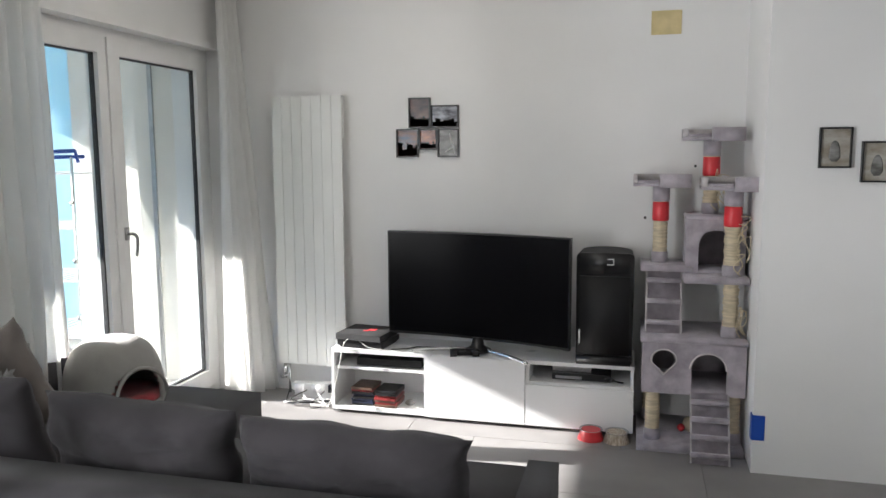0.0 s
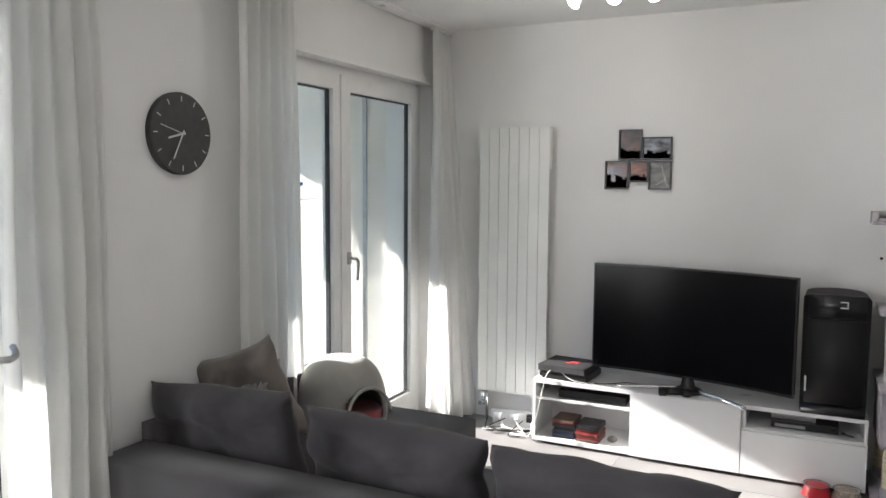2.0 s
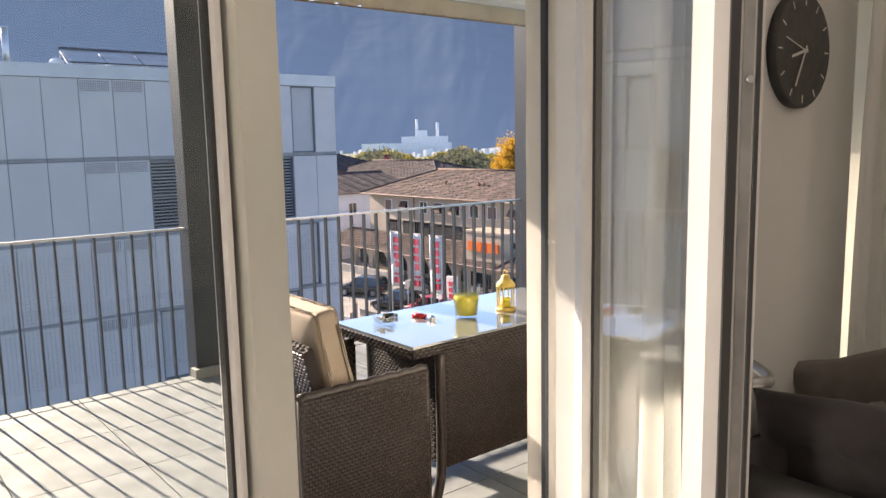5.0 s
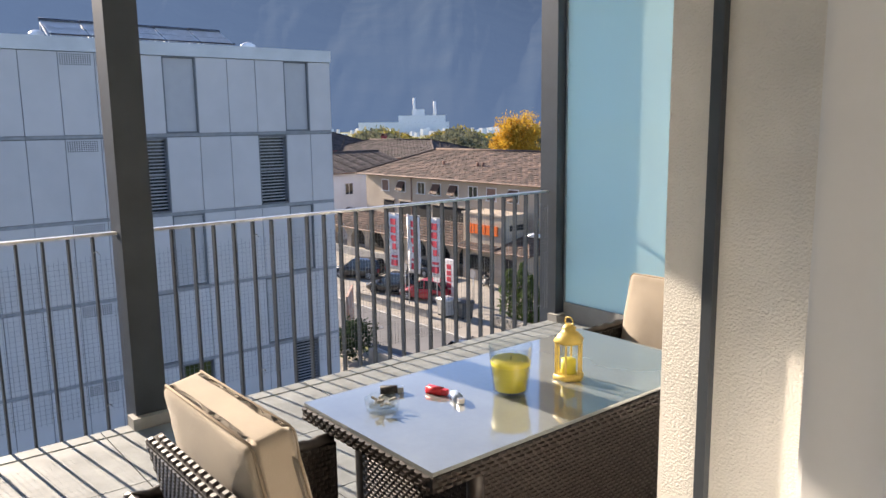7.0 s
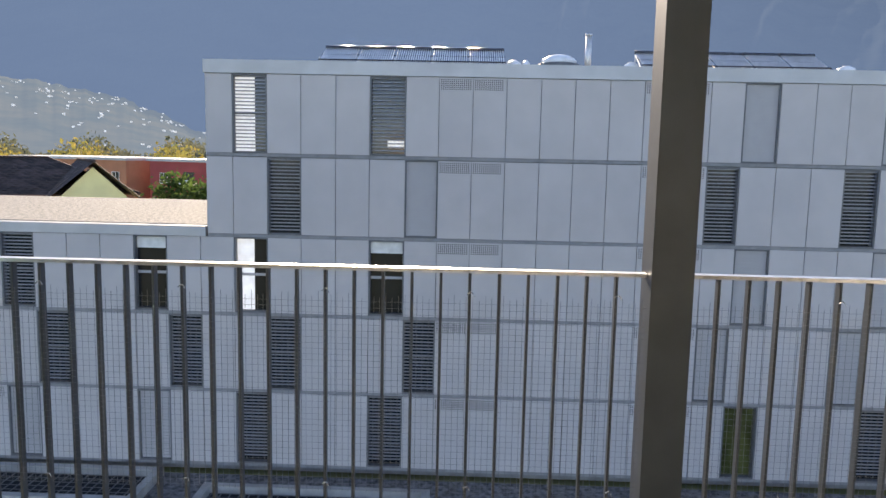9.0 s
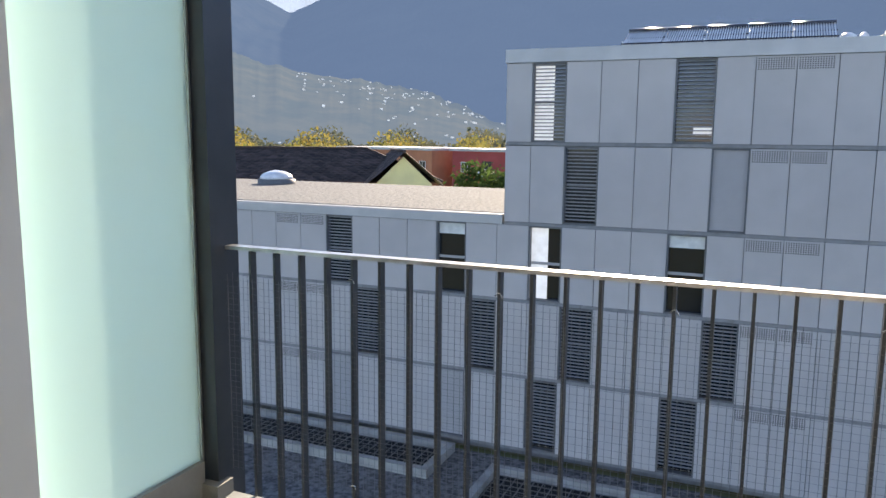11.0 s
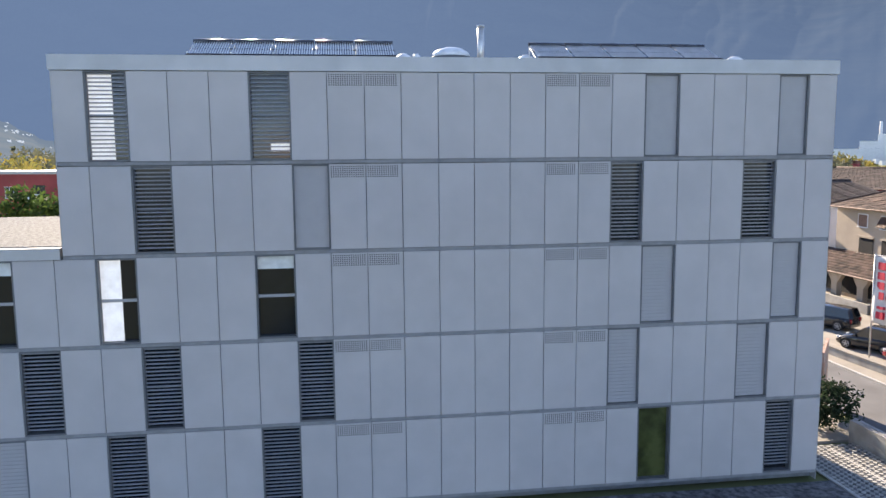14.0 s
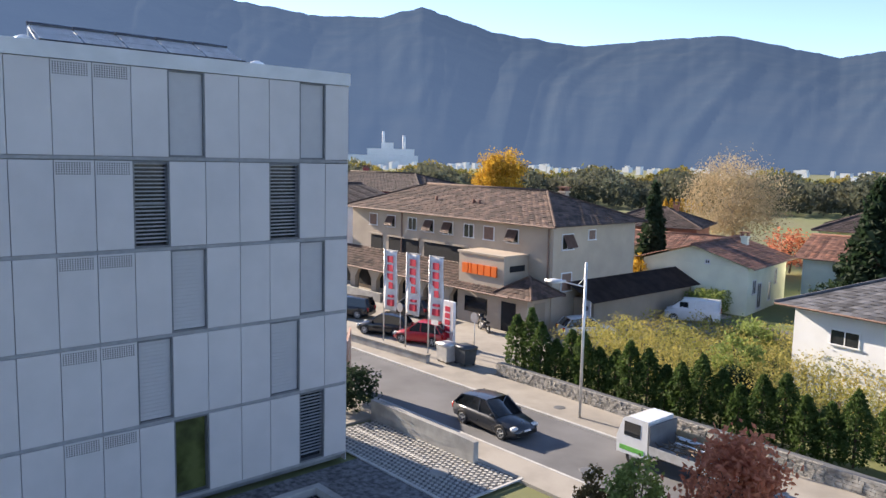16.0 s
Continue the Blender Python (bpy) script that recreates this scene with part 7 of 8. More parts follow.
part("panel", boxes(((-1.6, -0.06, 1.0), (1.6, 0.06, 3.2)), bevel=0.02), mat("billboard print", (0.52, 0.42, 0.34), 0.6, var=0.4, scale=1.6, col2=(0.42, 0.16, 0.09)), bbd)
part("lower_band", boxes(((-1.6, -0.08, 0.55), (1.6, 0.0, 0.99))), mat("green band", (0.04, 0.22, 0.09), 0.6), bbd)
for i in range(4):
    part("text_bar", boxes(((-0.2 + 0.35 * i, -0.075, 2.6), (0.08 + 0.35 * i, -0.062, 2.85))), RED_SIGN, bbd)
part("post", tubes(((-1.4, 0, 0), (-1.4, 0, 1.0), 0.05), ((1.4, 0, 0), (1.4, 0, 1.0), 0.05), seg=8), JOINT, bbd)
slabz("pavement_corner", -45.0, 20.0, -34.95, 24.9, GZ + 0.03, PAVING, "paved corner behind the billboard", "pavement", 0.13)

fw = thing("low_wall", (-48.6, 31.75, GZ), "low concrete wall along the car park edge", "low wall", rz=3)
part("wall", boxes(((0, -0.16, -0.1), (7.9, 0.16, 0.5)), bevel=0.02), CONCRETE, fw)
part("coping", boxes(((-0.04, -0.2, 0.501), (7.94, 0.2, 0.57)), bevel=0.015), PAVING, fw)
mo = thing("motorbike", (-44.9, 41.2, GZ + 0.03), "black motorbike parked before the shop entrance", "motorbike", rz=160)
MOTO = mat("black motorbike paint", (0.015, 0.015, 0.017), 0.3, coat=0.5)
for x in (-0.7, 0.7):
    bm = bmesh.new()
    rope(bm, [Vector((x + 0.28 * math.cos(i * math.pi / 10), 0, 0.32 + 0.28 * math.sin(i * math.pi / 10))) for i in range(21)], 0.055, 8)
    wl_ = part("wheel", bm, BLACK_MATT, mo)
    part("hub", tubes(((x, -0.06, 0.32), (x, 0.06, 0.32), 0.09), seg=12), ALU, wl_)
part("engine", rounded((-0.25, -0.16, 0.25), (0.28, 0.16, 0.6), 0.06), JOINT, mo)
part("tank", rounded((-0.05, -0.15, 0.68), (0.42, 0.15, 0.95), 0.09), MOTO, mo)
part("saddle", rounded((-0.72, -0.13, 0.70), (-0.04, 0.13, 0.82), 0.05), BLACK_MATT, mo)
part("fork", tubes(((0.7, 0, 0.32), (0.46, 0, 1.02), 0.045), seg=8), ALU, mo)
part("handlebar", tubes(((0.44, -0.38, 1.05), (0.44, 0.38, 1.05), 0.022), seg=8), BLACK_MATT, mo)
part("fairing", rounded((0.40, -0.17, 0.80), (0.66, 0.17, 1.2), 0.07), MOTO, mo)
part("exhaust", tubes(((-0.85, -0.2, 0.42), (-0.1, -0.18, 0.3), 0.05), seg=8), CHROME, mo)

# containers
for x, y, m, lb in ((-40.2, 33.3, ALU, "grey metal refuse container on wheels"), (-39.05, 33.75, STEEL_DARK, "dark grey plastic refuse container on wheels")):
    bn = thing("refuse_container", (x, y, GZ + 0.04), lb, "refuse container", "refuse containers", rz=-8)
    bm = boxes(((-0.58, -0.45, 0.12), (0.58, 0.45, 1.05)))
    for v in bm.verts:
        if v.co.z < 0.5:
            v.co.x *= 0.86
            v.co.y *= 0.86
    bev(bm, 0.03)
    part("body", bm, m, bn)
    part("lid", rounded((-0.62, -0.49, 1.052), (0.62, 0.49, 1.2), 0.06), m, bn)
    for sx_ in (-0.42, 0.42):
        for sy_ in (-0.32, 0.32):
            part("wheel", tubes(((sx_ - 0.03, sy_, 0.08), (sx_ + 0.03, sy_, 0.08), 0.08), seg=12), BLACK, bn)

# street lamp
sl_ = thing("street_lamp", (-28.6, 31.6, GZ + 0.04), "grey steel street lamp with a side arm", "street lamp")
part("mast", tubes(((0, 0, 0), (0, 0, 7.7), 0.07), seg=10), ALU, sl_)
part("arm", tubes(((0, 0, 6.5), (-0.75, -0.7, 6.72), 0.035), ((0, 0, 7.0), (-0.25, -0.25, 6.6), 0.02), seg=8), ALU, sl_)
part("head", rounded((-1.5, -1.3, 6.68), (-0.7, -0.62, 6.8), 0.04), ALU, sl_)

# ---- vehicles ----
TYRE = mat("black tyre rubber", (0.02, 0.02, 0.021), 0.85)
RIM = mat("silver wheel rim", (0.55, 0.55, 0.56), 0.3, metal=0.9)
CARGLASS = mat("dark car glass", (0.012, 0.015, 0.018), 0.05, spec=0.8)
LAMP_C = mat("clear head lamp", (0.7, 0.72, 0.74), 0.1)
LAMP_R = mat("red tail lamp", (0.4, 0.01, 0.01), 0.2)


def vehicle(name, at, rz, L, W, H, paint, label, style="hatch", group=""):
    """A car facing +x: lower body, glazed cabin, roof, wheels, lamps and bumpers."""
    c = thing(name, at, label, "van" if style == "van" else "car", group, rz=rz)
    h = L / 2
    zb = {"van": 0.62, "suv": 0.60}.get(style, 0.60) * H
    st = {"hatch": [(-h, 0.50, 0.80), (-h + 0.1, 0.98, 0.93), (-h * 0.5, 1.0, 1.0), (h * 0.25, 1.0, 1.0), (h * 0.42, 0.98, 1.0), (h * 0.82, 0.82, 0.94), (h * 0.96, 0.66, 0.80), (h, 0.45, 0.68)],
          "suv": [(-h, 0.55, 0.85), (-h + 0.08, 1.0, 0.95), (-h * 0.5, 1.0, 1.0), (h * 0.3, 1.0, 1.0), (h * 0.45, 1.0, 1.0), (h * 0.88, 0.88, 0.95), (h, 0.55, 0.78)],
          "van": [(-h, 0.7, 0.96), (-h + 0.05, 1.0, 1.0), (0, 1.0, 1.0), (h * 0.45, 1.0, 1.0), (h * 0.85, 0.86, 0.94), (h, 0.5, 0.8)]}[style]
    bm = bmesh.new()
    rings = []
    for x, f, wf in st:
        w = W / 2 * wf
        z0 = 0.2 + (0.08 if abs(x) > h * 0.9 else 0)
        rings.append([bm.verts.new(p) for p in ((x, -w * 0.94, z0), (x, -w, z0 + 0.16), (x, -w, zb * f * 0.82), (x, -w * 0.93, zb * f), (x, 0, zb * f * 1.02), (x, w * 0.93, zb * f), (x, w, zb * f * 0.82), (x, w, z0 + 0.16), (x, w * 0.94, z0))])
    for a, b in zip(rings, rings[1:]):
        for i in range(9):
            j = (i + 1) % 9
            bm.faces.new((a[i], a[j], b[j], b[i])).smooth = True
    bm.faces.new(rings[0][::-1])
    bm.faces.new(rings[-1])
    part("body", bm, paint, c)
    cab = {"hatch": [(-h + 0.16, 0.0), (-h * 0.72, 0.82), (-h * 0.35, 0.99), (h * 0.05, 1.0), (h * 0.44, 0.0)], "suv": [(-h + 0.1, 0.0), (-h * 0.86, 0.9), (-h * 0.3, 1.0), (h * 0.12, 0.98), (h * 0.48, 0.0)],
           "van": [(-h + 0.03, 0.0), (-h + 0.08, 0.97), (0, 1.0), (h * 0.3, 0.97), (h * 0.72, 0.0)]}[style]
    bm = bmesh.new()
    ring = []
    for x, f in cab:
        z = zb + (H - zb) * f
        w = W / 2 * (0.93 - 0.16 * f)
        ring.append([bm.verts.new((x, s * w, z)) for s in (-1, 1)])
    base = [[bm.verts.new((x, s * W / 2 * 0.92, zb * 0.98)) for s in (-1, 1)] for x, f in cab]
    for i in range(len(cab) - 1):
        for s in (0, 1):
            bm.faces.new((base[i][s], base[i + 1][s], ring[i + 1][s], ring[i][s]))
        bm.faces.new((ring[i][0], ring[i + 1][0], ring[i + 1][1], ring[i][1])).smooth = True
    part("glazing", bm, CARGLASS if style != "van" else paint, c)
    bm = bmesh.new()
    top = [(x, f) for x, f in cab if f > 0.5]
    rr = []
    for x, f in top:
        z = zb + (H - zb) * f + 0.012
        w = W / 2 * (0.93 - 0.16 * f)
        rr.append([bm.verts.new((x, y, z + dz)) for y, dz in ((-w, -0.03), (-w * 0.8, 0.012), (0, 0.03), (w * 0.8, 0.012), (w, -0.03))])
    for a, b in zip(rr, rr[1:]):
        for i in range(4):
            bm.faces.new((a[i], a[i + 1], b[i + 1], b[i])).smooth = True
    part("roof", bm, paint, c)
    zt = lambda f: zb + (H - zb) * f
    for s in (-1, 1):
        bm = bmesh.new()
        for k in range(len(cab)):
            x, f = cab[k]
            if k in (0, len(cab) - 1):
                k2 = 1 if k == 0 else len(cab) - 2
                x2, f2 = cab[k2]
                tube(bm, (x, s * W / 2 * 0.925, zt(0.0)), (x2, s * W / 2 * (0.935 - 0.16 * f2), zt(f2)), 0.04, seg=6)
        xm = -h * 0.12
        tube(bm, (xm, s * W / 2 * 0.93, zt(0.0)), (xm, s * W / 2 * 0.775, zt(0.98)), 0.035, seg=6)
        part("pillar", bm, paint, c)
        mr = part("door_mirror", rounded((h * 0.30, s * W / 2 * 0.98 - 0.07, zb * 1.02), (h * 0.30 + 0.1, s * W / 2 * 0.98 + 0.09, zb * 1.02 + 0.12), 0.03), paint, c)
    if style == "van":
        for s in (-1, 1):
            part("side_window", boxes(((h * 0.12, s * W / 2 * 0.83 - 0.03, zb + 0.08), (h * 0.42, s * W / 2 * 0.87 + 0.03, zb + (H - zb) * 0.7)), bevel=0.02), CARGLASS, c)
        bm = bmesh.new()
        q = [bm.verts.new(p) for p in ((h * 0.70, -W * 0.42, zb + 0.03), (h * 0.70, W * 0.42, zb + 0.03), (h * 0.34, W * 0.37, zb + (H - zb) * 0.9), (h * 0.34, -W * 0.37, zb + (H - zb) * 0.9))]
        fc = bm.faces.new(q)
        bmesh.ops.translate(bm, verts=bm.verts, vec=(0.02, 0, 0.02))
        part("windscreen", bm, CARGLASS, c)
    wr = 0.31 if style != "suv" else 0.34
    for x in (-h * 0.60, h * 0.62):
        for s in (-1, 1):
            y = s * (W / 2 - 0.09)
            bm = bmesh.new()
            tube(bm, (x, y - 0.1, wr), (x, y + 0.1, wr), wr, seg=22)
            bev(bm, 0.02, 2, 1.0)
            wh = part("wheel", bm, TYRE, c)
            bm = bmesh.new()
            ys = y + s * 0.101
            tube(bm, (x, ys - 0.01, wr), (x, ys + 0.004, wr), wr * 0.3, seg=12)
            for k in range(5):
                a = k * 2 * math.pi / 5 + 0.3
                tube(bm, (x, ys, wr), (x + wr * 0.64 * math.cos(a), ys, wr + wr * 0.64 * math.sin(a)), 0.035, 0.028, seg=6)
            rope(bm, [Vector((x + wr * 0.66 * math.cos(a), ys, wr + wr * 0.66 * math.sin(a))) for a in [i * math.pi / 10 for i in range(21)]], 0.018, 5)
            part("rim", bm, RIM, wh)
            bm = bmesh.new()
            rope(bm, [Vector((x + (wr + 0.05) * math.cos(a), s * W / 2 * 0.985, wr + (wr + 0.05) * math.sin(a))) for a in [i * math.pi / 10 for i in range(11)]], 0.03, 5)
            part("wheel_arch", bm, BLACK_MATT, c)
    for s in (-1, 1):
        part("headlight", rounded((h * 0.86, s * W * 0.36 - 0.15, zb * 0.62), (h * 0.955, s * W * 0.36 + 0.15, zb * 0.78), 0.04), LAMP_C, c)
        part("tail_light", rounded((-h - 0.01, s * W * 0.40 - 0.1, zb * 0.66), (-h * 0.94, s * W * 0.40 + 0.1, zb * 0.95), 0.03), LAMP_R, c)
    part("grille", boxes(((h * 0.97, -W * 0.26, 0.3), (h * 1.003, W * 0.26, 0.45)), bevel=0.01), BLACK, c)
    part("number_plate", boxes(((h * 1.003, -0.2, 0.46), (h * 1.012, 0.2, 0.55)), bevel=0.003), WHITE_SIGN, c)
    return c


GREYCAR = mat("dark grey car paint", (0.055, 0.058, 0.065), 0.3, metal=0.5, var=0.05, coat=0.6)
REDCAR = mat("red car paint", (0.50, 0.02, 0.03), 0.3, var=0.05, coat=0.6)
NAVYCAR = mat("black car paint", (0.012, 0.013, 0.018), 0.25, var=0.05, coat=0.6)
WHITECAR = mat("white car paint", (0.68, 0.69, 0.70), 0.3, var=0.04, coat=0.5)
RZ_ = GZ - 0.04
vehicle("car", (-30.4, 27.45, RZ_), -3, 4.35, 1.78, 1.47, GREYCAR, "dark grey hatchback car on the road", "hatch", "cars")
vehicle("car", (-45.0, 35.3, GZ + 0.03), 205, 3.7, 1.65, 1.5, REDCAR, "small red hatchback in the car park", "hatch", "cars")
vehicle("car", (-48.6, 34.9, GZ + 0.03), 208, 3.9, 1.68, 1.5, NAVYCAR, "black hatchback in the car park", "hatch", "cars")
vehicle("car", (-55.2, 36.2, GZ + 0.03), 210, 4.3, 1.78, 1.6, NAVYCAR, "black estate car in the car park", "suv", "cars")
vehicle("car", (-39.2, 45.9, GZ + 0.03), 60, 4.1, 1.72, 1.5, WHITECAR, "white hatchback parked by the supermarket", "hatch", "cars")
vehicle("van", (-37.4, 57.2, GZ + 0.03), 205, 4.3, 1.8, 1.85, WHITECAR, "white delivery van beside the side wing", "van")
vehicle("car", (-52.5, 40.6, GZ + 0.03), 190, 4.0, 1.7, 1.5, GREYCAR, "dark car parked before the arcade", "hatch", "cars")

# flatbed truck
tk = thing("flatbed_truck", (-21.7, 29.5, RZ_), "white flatbed truck loaded with garden cuttings", "truck", rz=178)
bm = bmesh.new()
side = [(2.65, 0.45), (2.68, 1.15), (2.35, 1.98), (2.1, 2.08), (1.15, 2.08), (1.12, 0.45)]
v0, v1 = [bm.verts.new((x, -0.9, z)) for x, z in side], [bm.verts.new((x, 0.9, z)) for x, z in side]
bm.faces.new(v0)
bm.faces.new(v1[::-1])
for i in range(6):
    j = (i + 1) % 6
    bm.faces.new((v0[i], v1[i], v1[j], v0[j]))
bev(bm, 0.08, 3)
part("cab", bm, WHITECAR, tk)
for s in (-1, 1):
    part("side_window", boxes(((1.5, s * 0.9 - 0.012, 1.25), (2.3, s * 0.9 + 0.012, 1.85)), bevel=0.01), CARGLASS, tk)
    part("green_stripe", boxes(((1.3, s * 0.905 - 0.01, 0.6), (2.5, s * 0.905 + 0.01, 0.8))), mat("green stripe", (0.12, 0.42, 0.08), 0.5), tk)
bm = bmesh.new()
bm.faces.new([bm.verts.new(p) for p in ((2.70, -0.8, 1.22), (2.70, 0.8, 1.22), (2.41, 0.75, 1.93), (2.41, -0.75, 1.93))])
part("windscreen", bm, CARGLASS, tk)
part("chassis", boxes(((-2.5, -0.5, 0.5), (2.4, 0.5, 0.72))), BLACK_MATT, tk)
part("bed_floor", boxes(((-2.6, -0.95, 0.8), (1.0, 0.95, 0.88))), ALU, tk)
part("dropside", boxes(((-2.6, 0.951, 0.78), (1.0, 0.98, 1.15)), bevel=0.004), ALU, tk)
part("dropside", boxes(((-2.6, -0.98, 0.78), (1.0, -0.951, 1.45)), bevel=0.004), mat("plywood board", (0.42, 0.30, 0.18), 0.8, var=0.15), tk)
part("tailboard", boxes(((-2.63, -0.95, 0.78), (-2.601, 0.95, 1.2)), bevel=0.004), ALU, tk)
part("headboard", boxes(((1.0, -0.95, 0.78), (1.05, 0.95, 1.95)), bevel=0.004), JOINT, tk)
for x in (1.85, -1.6):
    for s in (-1, 1):
        bm = bmesh.new()
        tube(bm, (x, s * 0.72 - 0.12, 0.36), (x, s * 0.72 + 0.12, 0.36), 0.36, seg=20)
        wh = part("wheel", bm, TYRE, tk)
        part("rim", tubes(((x, s * 0.72 + s * 0.121, 0.36), (x, s * 0.72 + s * 0.126, 0.36), 0.2), seg=14), RIM, wh)
ld = thing("garden_cuttings", (-21.7, 29.5, RZ_ + 0.881), "heap of branches and boards on the truck bed", "cuttings", rz=178)
bm = bmesh.new()
rng = random.Random(12)
for i in range(150):
    x, y, z = rng.uniform(-2.4, 0.7), rng.uniform(-0.7, 0.7), rng.uniform(0.03, 0.45)
    a, l = rng.uniform(0, 6.3), rng.uniform(0.2, 0.9)
    tube(bm, (x, y, z), (max(-2.5, min(0.9, x + l * math.cos(a))), max(-0.9, min(0.9, y + 0.4 * l * math.sin(a))), z + rng.uniform(-0.03, 0.2)), rng.uniform(0.008, 0.03), seg=5)
part("branches", bm, mat("cut branches", (0.17, 0.12, 0.08), 0.9, var=0.4, scale=4), ld)
part("boards", boxes(((-1.6, -0.5, 0.45), (0.6, -0.4, 0.49)), ((-1.4, -0.3, 0.46), (0.4, -0.22, 0.50)), ((-1.2, 0.1, 0.42), (0.3, 0.2, 0.46))), WHITEW, ld)

# ---- other houses ----
def house_at(name, at, rz, wx, wy, h, lift, wallm, roofm, label, axis=0, hip=False, windows=(), over=0.7, chim=None, group=""):
    t = thing(name, at, label, "house", group, rz=rz)
    part("wall", boxes(((-wx / 2, -wy / 2, -0.2), (wx / 2, wy / 2, h))), wallm, t)
    if not hip:
        bm = bmesh.new()
        if axis == 0:
            pts = [[(s * wx / 2, -wy / 2, h), (s * wx / 2, wy / 2, h), (s * wx / 2, 0, h + lift * 0.93)] for s in (-1, 1)]
        else:
            pts = [[(-wx / 2, s * wy / 2, h), (wx / 2, s * wy / 2, h), (0, s * wy / 2, h + lift * 0.93)] for s in (-1, 1)]
        for p in pts:
            bm.faces.new([bm.verts.new(q) for q in p])
        part("gable", bm, wallm, t)
    tiled_roof(t, (-wx / 2, -wy / 2, wx / 2, wy / 2, h), lift, roofm, hip=hip, axis=axis, over=over)
    for face, u, z, w, hh, sh in windows:
        c = {"-y": (u, -wy / 2, z), "+y": (u, wy / 2, z), "+x": (wx / 2, u, z), "-x": (-wx / 2, u, z)}[face]
        wall_window(t, c, w, hh, face, sh)
    if chim:
        chimney(t, *chim, wallm)
    return t


GR = GZ
house_at("house", (-41.4, 67.95, GR), 8, 9.4, 10.5, 4.0, 1.6, CREAMW, TILES_R, "cream single-storey house with a red tiled roof", 1, False,
         (("+x", -3.6, 2.2, 0.8, 1.1, 0), ("+x", -2.2, 1.3, 0.9, 2.1, 0), ("+x", 0.6, 1.4, 0.6, 1.6, 0), ("+x", 2.2, 2.6, 0.55, 1.3, 0), ("-y", 1.2, 4.2, 0.3, 0.25, 0)), chim=(1.5, 3.0, 4.6, 1.2))
house_at("house", (-29.0, 78.0, GR), 8, 14.0, 10.0, 4.4, 1.7, CREAMW, TILES_R, "low cream house with a broad red roof", 0, False, (("-y", -3, 2.2, 1.1, 1.2, 0),), chim=(2, 0, 5.0, 1.3))
house_at("house", (-18.2, 48.8, GR), -8, 11.0, 9.0, 4.9, 2.1, WHITEW, TILES_G, "white rendered house with a grey tiled roof", 0, True,
         (("-y", -2.6, 3.5, 1.5, 0.75, 0), ("-y", 1.6, 3.4, 1.4, 0.8, 0), ("-x", 1.0, 3.4, 1.0, 1.0, 1)), over=0.8)
house_at("house", (-36.0, 96.0, GR), 15, 13.0, 10.0, 5.6, 2.2, YELLOWW, TILES_D, "yellow house with a dark tiled roof", 0, True, (("-y", -3, 4.0, 1.0, 1.2, 1), ("-y", 2, 4.0, 1.0, 1.2, 1)), chim=(-2, 0, 6.6, 1.2))
house_at("house", (-58.0, 84.0, GR), 20, 11.0, 9.0, 5.2, 2.0, ORANGEW, TILES_D, "terracotta house with a dark roof", 0, True, (("-y", -2, 3.8, 1.0, 1.2, 1), ("-y", 2, 3.8, 1.0, 1.2, 0)), chim=(2, 1, 6.2, 1.2))
house_at("house", (-52.0, 78.0, GR), 12, 10.0, 7.0, 3.6, 1.2, STUCCO, TILES_R, "low beige house with a red roof", 0, False, (("-y", 0, 2.0, 1.0, 1.0, 0),))
house_at("house", (-90.0, 66.0, GR), 10, 24.0, 12.0, 8.3, 2.1, REDW, TILES_D, "dark red house with a broad brown roof", 0, True, (("-y", -8, 6.8, 1.1, 1.1, 0), ("-y", -4, 6.8, 1.1, 1.1, 0), ("-y", 1, 6.8, 1.1, 1.1, 0), ("-y", 6, 6.8, 1.1, 1.1, 0)), chim=(-4, 1, 9.6, 1.2))
house_at("house", (-106.0, 62.0, GR), 8, 18.0, 12.0, 9.0, 2.6, REDW, TILES_D, "red house with a dark hipped roof", 0, True, (("-y", -5, 7.2, 1.1, 1.1, 0), ("-y", 0, 7.2, 1.1, 1.1, 0)), chim=(2, 0, 10.6, 1.2))
house_at("house", (-82.0, 50.0, GR), 4, 15.0, 13.0, 7.4, 1.9, WHITEW, TILES_D, "white house with a brown gabled roof", 1, False, (("+x", -3, 5.6, 1.0, 1.2, 0), ("+x", 2, 5.6, 1.0, 1.2, 0), ("-y", 3, 5.6, 1.0, 1.2, 0)), chim=(-3, -3, 8.2, 1.4))
yh = house_at("house", (-62.4, -37.3, GR), 124, 22.5, 10.0, 8.7, 2.7, YELLOWW, TILES_D, "pale yellow house with a dark tiled roof", 0, True, (("-y", -2, 7.4, 1.0, 1.2, 0), ("-y", 2, 7.4, 1.0, 1.2, 0)), over=1.0)
part("gable_wing", boxes(((6.2, -7.6, -0.2), (11.0, -5.02, 8.6))), YELLOWW, yh)
bm = bmesh.new()
bm.faces.new([bm.verts.new(q) for q in ((6.2, -7.6, 8.6), (11.0, -7.6, 8.6), (8.6, -7.6, 10.9))])
part("gable", bm, YELLOWW, yh)
tiled_roof(yh, (6.2, -7.6, 11.0, 0.0, 8.6), 2.7, TILES_D, hip=False, axis=1, over=0.8)
wall_window(yh, (7.8, -7.6, 7.6), 0.8, 1.2, "-y")
wall_window(yh, (9.4, -7.6, 7.6), 0.8, 1.2, "-y")
